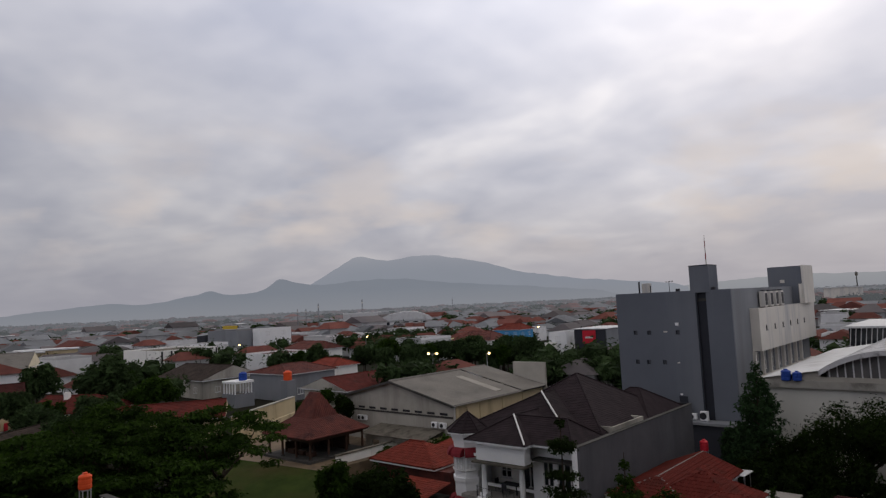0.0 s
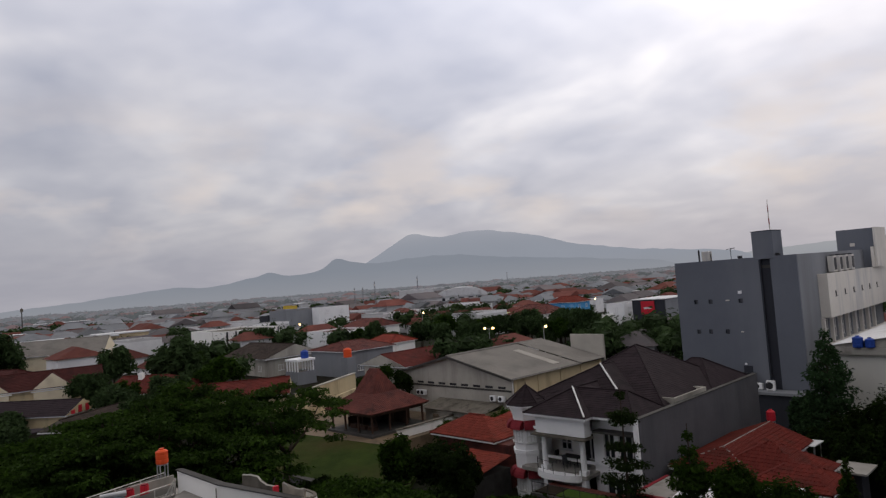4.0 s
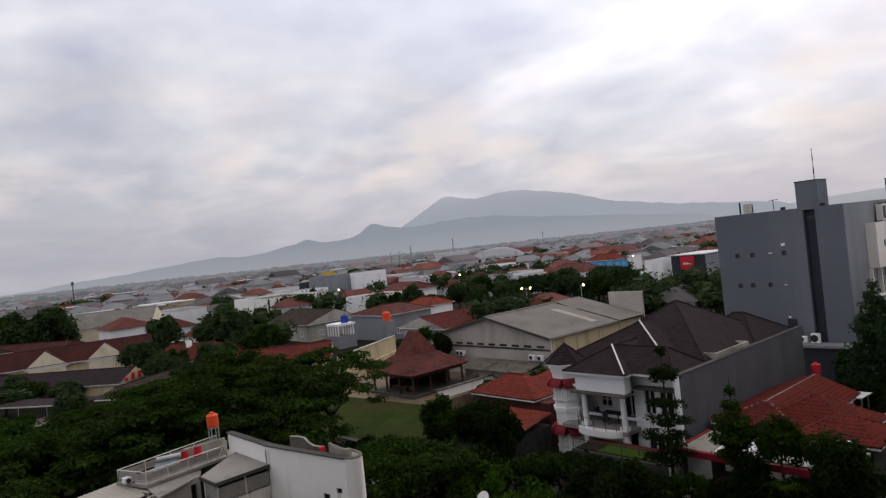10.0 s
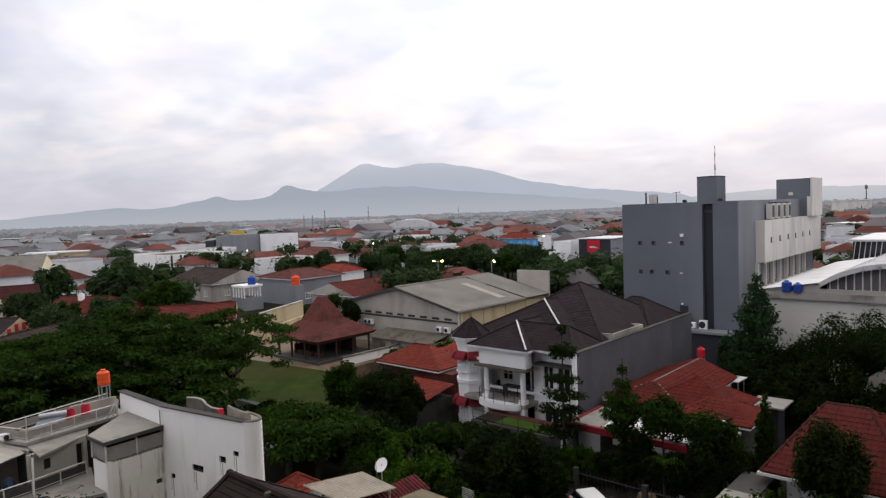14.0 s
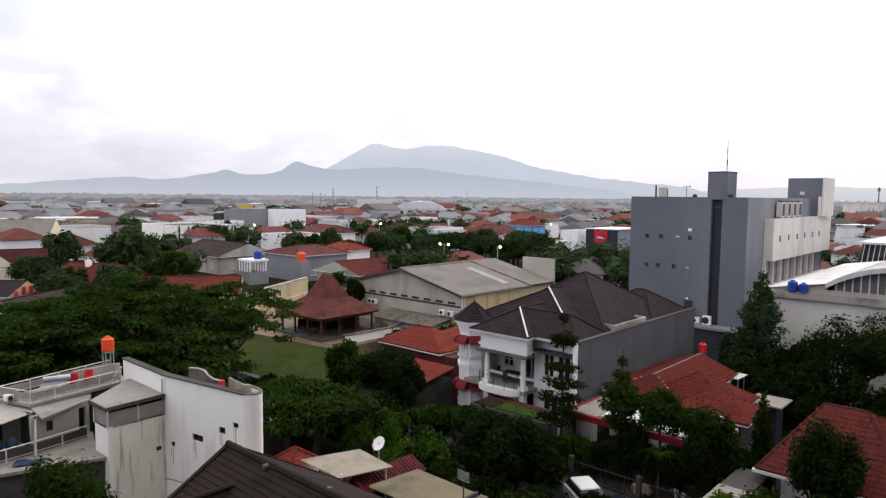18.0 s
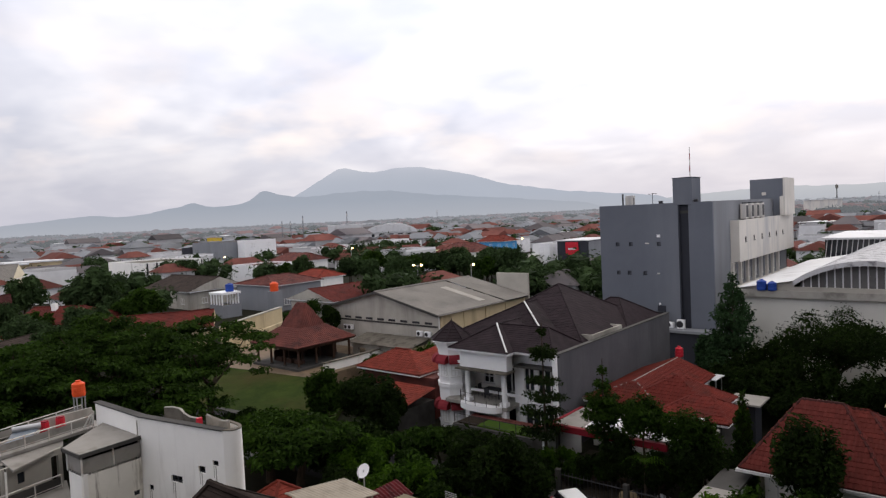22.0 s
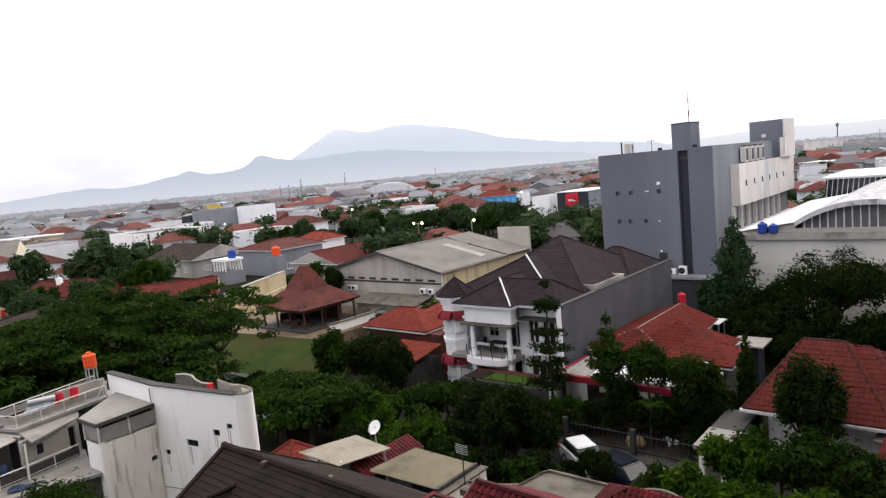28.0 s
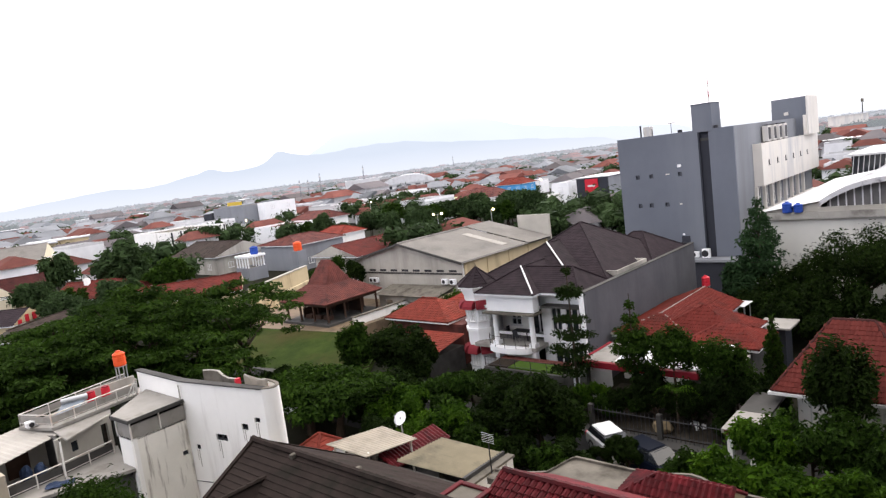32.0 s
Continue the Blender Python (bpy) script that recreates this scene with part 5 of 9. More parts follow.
def hall():
    t = thing("vaulted_hall", 0, 75, 0, "white hall with a wide barrel-vaulted pale metal roof", "hall")
    Y0, Y1, X0, X1, Z = 62.0, 92.0, -17.6, 14.0, 9.1
    part("front_wall", box(X0, X1, Y0, Y0 + 0.4, 0, Z), HALL_WALL, t, "tall blank white wall")
    part("side_wall", box(X0, X0 + 0.4, Y0 + 0.4, Y1, 0, Z), HALL_WALL, t)
    part("back_wall", box(X0 + 0.4, X1, Y1 - 0.4, Y1, 0, Z), WHITE, t)
    part("link_deck", box(X0 + 0.4, X1, Y1, 96.9, 0, Z - 0.6), CONCRETE, t)
    part("roof_deck", box(X0 + 0.4, X1, Y0 + 0.4, Y1 - 0.4, Z - 0.5, Z - 0.3), CONCRETE, t)
    part("cornice", box(X0 - 0.2, -3.9, Y0 - 0.35, Y0, 8.6, 9.2), CORNICE, t, "weathered cement cornice band")
    cx, half, rise, base = -7.9, 5.35, 1.72, 10.1
    n = 20
    R = (half * half + rise * rise) / (2 * rise)
    amax = math.asin(half / R)
    arc = [(cx + R * math.sin(-amax + 2 * amax * k / n), base + R * math.cos(-amax + 2 * amax * k / n) - R + rise) for k in range(n + 1)]
    bm = bmesh.new()
    ys = [Y0 - 0.5 + (Y1 + 1.0 - Y0) * k / 16 for k in range(17)]
    grid = [[(bm.verts.new((x, y, z)), bm.verts.new((x, y, z - 0.42))) for x, z in arc] for y in ys]
    for i in range(16):
        for k in range(n):
            bm.faces.new((grid[i][k][0], grid[i][k + 1][0], grid[i + 1][k + 1][0], grid[i + 1][k][0]))
            bm.faces.new((grid[i][k][1], grid[i + 1][k][1], grid[i + 1][k + 1][1], grid[i][k + 1][1]))
    for k in range(n):
        bm.faces.new((grid[0][k][0], grid[0][k][1], grid[0][k + 1][1], grid[0][k + 1][0]))
        bm.faces.new((grid[-1][k][0], grid[-1][k + 1][0], grid[-1][k + 1][1], grid[-1][k][1]))
    bmesh.ops.recalc_face_normals(bm, faces=bm.faces)
    part("vault", bm, VAULT_SHEET, t, "pale metal vault with flaking patches")
    for i in range(16):
        y = Y0 + 0.3 + i * 1.9
        bm = bmesh.new()
        for (xa, za), (xb, zb) in zip(arc, arc[1:]):
            add_rod(bm, (xa, y, za + 0.0), (xb, y, zb + 0.0), 0.035, 4)
        part("seam", bm, VAULT_SHEET, t)
    # glazed lunette
    bm = bmesh.new()
    pts = [(x, z - 0.35) for x, z in arc[1:-1]]
    vs = [bm.verts.new((x, Y0 + 0.1, z)) for x, z in pts] + [bm.verts.new((pts[-1][0], Y0 + 0.1, 9.2)), bm.verts.new((pts[0][0], Y0 + 0.1, 9.2))]
    bm.faces.new(vs)
    part("lunette_glazing", bm, LUNETTE, t, "grey-brown glazing with reflected sky in its colour")
    for i in range(17):
        x = cx - half + 0.7 + i * (2 * half - 1.4) / 16
        z = max(9.6, base + math.sqrt(max(0, R * R - (x - cx) ** 2)) - R + rise - 0.3)
        part("mullion", box(x - 0.045, x + 0.045, Y0 - 0.02, Y0 + 0.1, 9.2, z), SHEET_WHITE, t)
    part("lunette_sill", box(cx - half - 0.2, cx + half + 0.2, Y0 - 0.2, Y0 + 0.2, 9.2, 9.55), CONCRETE_PALE, t)
    ribbed(t, "side_roof", (X0 - 0.3, Y0 - 0.2, 9.3), (X0 - 0.3, Y1, 9.3), (cx - half, Y1, 10.05), (cx - half, Y0 - 0.2, 10.05), SHEET_WHITE, 0.5, 0.04)
    ribbed(t, "side_roof", (cx + half + 1.1, Y1, 9.45), (cx + half + 1.1, Y0 + 2.0, 9.45), (cx + half, Y0 + 2.0, 9.95), (cx + half, Y1, 9.95), SHEET_WHITE, 0.5, 0.04)
    for xe, xi in ((X0 - 0.2, cx - half),):
        bm = bmesh.new()
        a = [bm.verts.new((x, Y0 + 0.05, z)) for x, z in ((xe, 9.2), (xi, 9.2), (xi, 9.98), (xe, 9.27))]
        b = [bm.verts.new((v.co.x, Y0 + 0.35, v.co.z)) for v in a]
        bm.faces.new(a)
        bm.faces.new(b[::-1])
        for k in range(4):
            bm.faces.new((a[k], b[k], b[(k + 1) % 4], a[(k + 1) % 4]))
        bmesh.ops.recalc_face_normals(bm, faces=bm.faces)
        part("side_gable", bm, CONCRETE_PALE, t)
    part("roof_block", box(-1.55, X1, 69.5, Y1, 8.6, 9.6), WHITE, t)
    part("roof_block_sheet", box(-1.75, X1, 69.3, Y1 + 0.3, 9.6, 9.72), SHEET_WHITE, t, "white sheet roof")
    part("springing_block", box(-4.3, -1.6, Y0 - 0.5, Y0 + 1.6, 9.2, 9.42, None, 0.03), CONCRETE, t, "weathered cement slab at the foot of the vault")
    part("springing_step", box(-3.4, -1.9, Y0 + 0.2, Y0 + 2.6, 9.42, 9.75, None, 0.03), CONCRETE_DARK, t)
    # taller rear block with a strip of slanted glazing under a white roof
    b = thing("rear_hall", -12, 102, 0, "rear hall with a glazing strip under a flat white roof", "hall")
    part("body", box(-17.4, 8.0, 97.0, 116.0, 0, 9.3), CONCRETE_DARK, b)
    part("glazing", box(-17.0, -9.8, 96.9, 97.0, 9.3, 11.55), GLASS_DARK, b)
    for i in range(13):
        x = -17.0 + i * 0.57
        part("fin", add_panel(bmesh.new(), [(x, 96.7, 9.3), (x + 0.1, 96.7, 9.3), (x + 0.32, 96.88, 11.55), (x + 0.22, 96.88, 11.55)], 0.02), SHEET_WHITE, b)
    part("back", box(-17.0, -9.8, 97.0, 115.0, 9.3, 11.55), CONCRETE_DARK, b)
    part("roof", box(-17.4, -9.5, 96.3, 115.4, 11.55, 11.8), SHEET_WHITE, b, "flat white roof sheet")
    part("low_glazing", box(-9.7, 7.8, 97.9, 98.0, 9.3, 11.1), GLASS_DARK, b)
    for i in range(24):
        x = -9.6 + i * 0.72
        part("fin", box(x - 0.05, x + 0.05, 97.75, 97.9, 9.3, 11.1), SHEET_WHITE, b)
    part("low_back", box(-9.7, 7.8, 98.0, 115.0, 9.3, 11.1), CONCRETE_DARK, b)
    part("low_roof", box(-9.4, 8.2, 97.6, 115.4, 11.1, 11.18), HOTEL_DARK, b)


hall()
water_tank(-15.75, 61.75, 9.2, 0.4, 0.9, BLUE_PLASTIC, "blue plastic water tank on the hall roof edge")
water_tank(-14.9, 61.75, 9.2, 0.36, 0.75, BLUE_PLASTIC, "small blue plastic water tank on the hall roof edge")
water_tank(-21.05, 56.2, 0, 0.34, 0.85, RED_SIGN, "red plastic water tank on a tall stand", 3.9)

# ---- white building with roof terraces ----
def white_building():
    t = thing("white_building", -31, 16, 0, "white three-storey building with rain stains and roof terraces", "building")
    # stair wall with slit windows that climb with the stair
    K, R = (-31.97, 14.76), (-26.33, 15.77)
    turn = math.atan2(R[1] - K[1], R[0] - K[0])
    slits = ((0.54, 4.57, 0.34, 0.27), (2.45, 5.28, 0.78, 0.34), (4.22, 6.0, 0.44, 0.32), (5.14, 6.42, 0.36, 0.25))
    part("front_wall", holed_wall(bmesh.new(), K, R, 0, 7.95, 0.25, [(u - w / 2, u + w / 2, z - h / 2, z + h / 2) for u, z, w, h in slits]), WHITE, t, "rain-streaked white stair wall")
    m = Matrix.Translation((*K, 0)) @ Matrix.Rotation(turn, 4, "Z")
    for u, z, w, h in slits:
        p = m @ Vector((u, 0.1, z))
        window(t, p.x, p.y, z, w, h, -90 + math.degrees(turn), FRAME_DARK, (1 if w > 0.6 else 0, 0), False, None, 0.1)
    cable = [m @ Vector((u, -0.03, 2.55 + 0.16 * math.cos(u * 0.55) + 0.10 * u)) for u in (0.0, 0.8, 1.6, 2.4, 3.2, 4.0, 4.8, 5.6)]
    bm = bmesh.new()
    for a, b in zip(cable, cable[1:]):
        add_rod(bm, a, b, 0.016, 5)
    part("cable", bm, FRAME_DARK, t, "thin dark cable slung along the wall")
    for u, z, w, h in slits:
        for k in range(2):
            x = u - w * 0.38 + 0.12 * k
            part("drip_mark", box(x, x + 0.035 + 0.02 * k, -0.004, 0.0, z - h / 2 - 0.55 - 0.35 * k, z - h / 2, m), CONCRETE_PALE, t, "grey rain drip mark below a slit window")
    outer = [R, (-26.09, 15.91), (-25.93, 16.11), (-25.93, 16.36), (-26.09, 16.59), (-26.43, 16.76), (-26.93, 16.83), (-27.63, 16.81)]
    inner = [(-26.41, 16.05), (-26.23, 16.13), (-26.13, 16.25), (-26.15, 16.39), (-26.27, 16.51), (-26.53, 16.61), (-26.93, 16.67), (-27.63, 16.65)]
    for _ in range(2):
        cut = lambda line: [line[0]] + [tuple(p[j] * (1 - k) + q[j] * k for j in (0, 1)) for p, q in zip(line, line[1:]) for k in (0.25, 0.75)] + [line[-1]]
        outer, inner = cut(outer), cut(inner)
    part("rounded_corner", add_prism(bmesh.new(), outer + inner[::-1], 0, 7.95), WHITE, t)
    part("corner_coping", add_prism(bmesh.new(), outer + inner[::-1], 7.95, 8.0), CONCRETE, t)
    part("back_wall", box(-37.3, -28.4, 17.2, 17.4, 0, 6.5), WHITE, t)
    part("upper_wall", box(-36.9, -31.99, 14.76, 14.98, 0, 7.95), WHITE, t)
    part("west_wall", box(-37.4, -37.2, 14.98, 17.2, 0, 6.5), WHITE, t)
    part("roof_deck", add_prism(bmesh.new(), [(-37.2, 15.0), (-32.0, 15.02), (-26.65, 16.05), (-26.7, 16.5), (-28.4, 17.18), (-37.2, 17.18)], 6.0, 6.2), CONCRETE_DARK, t)
    part("coping", add_prism(bmesh.new(), [(-36.95, 14.68), (-31.97, 14.68), (-26.33, 15.69), (-26.39, 16.05), (-32.0, 15.1), (-36.95, 15.06)], 7.95, 8.01), CONCRETE_DARK, t)
    part("drain_pipe", rod((-32.06, 14.66, 4.0), (-32.06, 14.66, 7.8), 0.035), CONCRETE_PALE, t)
    # roofed balcony that juts out in front, over a wall black with rain
    A, D, C = (-33.3, 11.93), (-31.84, 11.98), (-32.02, 14.74)
    part("side_wall", holed_wall(bmesh.new(), D, C, 0, 6.06, 0.2, [(2.3, 2.62, 4.2, 4.45)]), WHITE_STAINED, t, "white wall with black rain streaks")
    part("slit_glass", box(-32.16, -32.12, 14.28, 14.6, 4.2, 4.45), GLASS_DARK, t)
    part("end_wall", holed_wall(bmesh.new(), A, D, 0, 6.06, 0.2), WHITE, t, "plain white end wall")
    part("balcony_floor", add_prism(bmesh.new(), [A, D, C, (-35.9, 14.7)], 5.96, 6.06), CONCRETE_DARK, t)
    part("balcony_parapet", holed_wall(bmesh.new(), D, C, 6.06, 6.72, 0.1), CONCRETE_MID, t, "grey balcony parapet")
    part("balcony_parapet", holed_wall(bmesh.new(), A, D, 6.06, 6.72, 0.1), CONCRETE_MID, t, "grey balcony parapet")
    # dark panels carry the shade under the balcony roof in their colour
    part("balcony_back", box(-36.0, -32.1, 14.66, 14.75, 6.06, 6.9), FRAME_DARK, t, "dark panel for the shade at the back of the balcony")
    part("balcony_side", add_prism(bmesh.new(), [(-33.4, 12.0), (-33.3, 12.1), (-35.9, 14.7), (-36.0, 14.6)], 4.6, 6.9), CONCRETE_DARK, t)
    part("balcony_roof", add_prism(bmesh.new(), [(-33.5, 11.77), (-31.7, 11.84), (-31.97, 14.75), (-36.1, 14.75)], 6.92, 7.02), CONCRETE_MID, t, "thin grey balcony roof slab")
    part("roof_edge", add_prism(bmesh.new(), [(-33.5, 11.73), (-31.66, 11.8), (-31.93, 14.75), (-31.99, 14.75), (-31.72, 11.86), (-33.5, 11.79)], 6.88, 7.05), CONCRETE_DARK, t)
    for x, y in ((-31.8, 11.94), (-31.92, 13.4), (-33.3, 11.9)):
        part("balcony_post", rod((x, y, 6.0), (x, y, 6.92), 0.045), RAIL_WHITE, t)
    # curved screens on the roof
    for pts, tops, m in (([(-31.15, 15.6), (-30.65, 15.76), (-30.15, 15.84), (-29.65, 15.78), (-29.1, 15.76), (-28.6, 15.86)], (8.32, 8.36, 8.34, 8.2, 8.12, 8.12), CONCRETE), ([(-27.85, 15.88), (-27.6, 16.02), (-27.2, 16.1), (-26.8, 16.1), (-26.45, 16.12)], (8.42, 8.24, 8.2, 8.22, 8.26), SHEET_TAN)):
        part("curved_parapet", add_prism(bmesh.new(), pts + [(x, y + 0.12) for x, y in pts[::-1]], 6.2, tops + tops[::-1]), m, t, "curved cement roof parapet")
        for k in range(len(pts) - 1):
            part("rim", rod((pts[k][0], pts[k][1] + 0.06, tops[k]), (pts[k + 1][0], pts[k + 1][1] + 0.06, tops[k + 1]), 0.06, 6), CONCRETE_PALE, t)
    part("red_edge", box(-28.6, -28.45, 15.8, 16.05, 6.2, 8.16), RED_SIGN, t, "red painted end of the roof parapet")
    # long wing: roof terrace, gallery and sheet roof
    part("wing_roof", add_prism(bmesh.new(), [(-36.3, 10.05), (-37.2, 14.75), (-37.5, 15.3), (-40.2, 15.4), (-38.5, 9.2)], 6.45, 6.6), CONCRETE_MID, t, "flat grey terrace slab")
    part("eave_slab", add_panel(bmesh.new(), [(-34.7, 10.1, 6.28), (-36.35, 12.85, 6.28), (-37.3, 13.2, 6.42), (-36.4, 10.1, 6.42)], 0.1), CONCRETE_MID, t, "stained cement eave slab")
    part("gallery_wall", holed_wall(bmesh.new(), (-35.15, 9.75), (-36.15, 12.7), 0, 6.3, 0.15, [(0.75, 1.1, 5.35, 5.85), (2.5, 2.9, 4.6, 6.0)]), CONCRETE_PALE, t, "stained cement gallery wall")
    part("gallery_window", box(0.72, 1.13, 0.04, 0.08, 5.32, 5.88, Matrix.Translation((-35.15, 9.75, 0)) @ Matrix.Rotation(math.atan2(2.95, -1.0), 4, "Z")), GLASS_DARK, t)
    part("gallery_recess", box(-37.2, -37.0, 2.6, 9.9, 0, 6.2), CONCRETE_PALE, t)
    part("recess_side", box(-37.0, -35.2, 9.8, 9.95, 4.6, 6.3), CONCRETE_DARK, t)
    part("gallery_door", box(-37.0, -36.94, 8.0, 9.0, 4.6, 5.9), WOOD_DARK, t)
    part("gallery_floor", add_prism(bmesh.new(), [(-34.0, 2.6), (-33.5, 7.58), (-32.05, 11.95), (-33.3, 12.0), (-36.1, 12.8), (-37.0, 9.8), (-37.0, 2.6)], 4.45, 4.6), CONCRETE_MID, t, "grey cement gallery floor")
    part("gallery_edge", add_prism(bmesh.new(), [(-34.2, 2.6), (-33.7, 7.58), (-32.3, 11.9), (-32.5, 11.9), (-33.9, 7.6), (-34.4, 2.6)], 0, 4.45), CONCRETE_DARK, t)
    part("cream_wall", box(-34.35, -33.75, 2.6, 7.2, 2.4, 6.0), mat("rust_streaked_cream", (0.46, 0.40, 0.31), (0.36, 0.31, 0.24), 0.6, 0.85, stain=(0.24, 0.085, 0.035), stain_scale=1.1, streak=True, stain_at=0.49), t, "cream wall with rust streaks")
    rail(t, [(-34.3, 7.3, 4.6), (-34.6, 9.7, 4.6), (-35.16, 12.25, 4.6)], 0.68, RAIL_WHITE, 1.2, 1, 0.03, CONCRETE_DARK)
    part("gallery_post", rod((-34.35, 9.66, 4.6), (-34.7, 9.8, 6.3), 0.05), RAIL_WHITE, t)
    ribbed(t, "wing_sheet_roof", (-33.2, 2.4, 5.85), (-36.1, 10.5, 6.3), (-39.0, 9.58, 6.45), (-37.6, 2.4, 6.2), SHEET_DIRTY, 0.3, 0.03, "dirty white sheet roof over the gallery")
    part("roof_parapet", add_prism(bmesh.new(), [(-38.72, 12.9), (-38.85, 15.35), (-39.0, 15.35), (-38.87, 12.9)], 6.6, 7.25), CONCRETE_PALE, t, "low pale cement terrace parapet")
    r = thing("roof_railing", -37, 12, 6.6, "white steel railing with mesh panels round the flat roof", "railing")
    rail(r, [(-36.4, 10.1, 6.6), (-37.25, 14.7, 6.6)], 0.62, RAIL_WHITE, 1.15, 1, 0.03, CONCRETE_MID)
    rail(r, [(-36.4, 10.1, 6.6), (-38.45, 9.3, 6.6), (-40.1, 15.3, 6.6)], 0.62, RAIL_WHITE, 1.5, 1, 0.025, CONCRETE_MID)
    for k in range(3):
        part("brace", rod((-37.1 + 0.06 * k, 14.1 + 0.25 * k, 6.6), (-36.75 + 0.06 * k, 14.55, 7.6), 0.03), RAIL_WHITE, r)
    h = thing("solar_heater", -38, 11.3, 6.6, "solar water heater with a steel drum and a sloping glass collector", "solar heater")
    part("drum", rod((-38.5, 11.3, 7.15), (-38.1, 12.5, 7.15), 0.16, 14), STEEL, h)
    part("collector", add_panel(bmesh.new(), [(-38.4, 11.3, 7.05), (-37.3, 10.4, 6.66), (-37.0, 11.3, 6.66), (-38.05, 12.35, 7.05)], 0.06), mat("solar_glass", (0.16, 0.19, 0.22), (0.12, 0.14, 0.17), 1.0, 0.2, spec=0.6), h)
    for x, y in ((-38.45, 11.5), (-38.15, 12.3)):
        part("leg", rod((x, y, 6.6), (x, y, 7.05), 0.025), STEEL, h)
    for i, (x, y) in enumerate(((-38.35, 12.75), (-38.15, 13.45))):
        b = thing("red_drum", x, y, 6.6, "red plastic storage drum on the flat roof", "drum", "roof drums")
        part("body", rod((x, y, 6.6), (x, y, 7.2 + 0.1 * i), 0.24, 14, 0.22), RED_SIGN, b)
        part("lid", rod((x, y, 7.2 + 0.1 * i), (x, y, 7.26 + 0.1 * i), 0.19, 14), RED_PAINT, b)
    ac_unit(-37.6, 9.6, 6.6, 0, 0.6, 0.35)
    for x, y, z in ((-35.9, 8.5, 4.6), (-35.5, 9.0, 4.6)):
        c = thing("covered_bundle", x, y, z, "dark blue tarpaulin-covered bundle on the gallery floor", "bundle", "gallery bundles")
        bm = bmesh.new()
        bmesh.ops.create_icosphere(bm, subdivisions=2, radius=0.5, matrix=Matrix.Translation((x, y, z + 0.4)) @ Matrix.Diagonal((0.55, 0.55, 0.85, 1)))
        for v in bm.verts:
            v.co += Vector((random.uniform(-1, 1), random.uniform(-1, 1), random.uniform(-1, 1))) * 0.05
            v.co.z = max(v.co.z, z)
        part("cover", bm, BLUE_TARP, c)
    c = thing("blue_tarpaulin", -33.3, 9.4, 4.6, "crumpled dull blue tarpaulin on the gallery floor edge", "tarpaulin")
    bm = bmesh.new()
    bmesh.ops.create_grid(bm, x_segments=8, y_segments=5, size=0.5, matrix=Matrix.Translation((-33.75, 9.2, 4.68)) @ Matrix.Rotation(1.2, 4, "Z") @ Matrix.Diagonal((1.2, 0.6, 1, 1)))
    for v in bm.verts:
        v.co.z += random.uniform(-0.05, 0.09)
    bmesh.ops.solidify(bm, geom=bm.faces[:], thickness=0.02)
    part("cover", bm, BLUE_TARP, c)


white_building()
water_tank(-39.3, 14.9, 6.6, 0.34, 0.8, ORANGE_PLASTIC, "orange plastic water tank on a steel stand", 1.35)


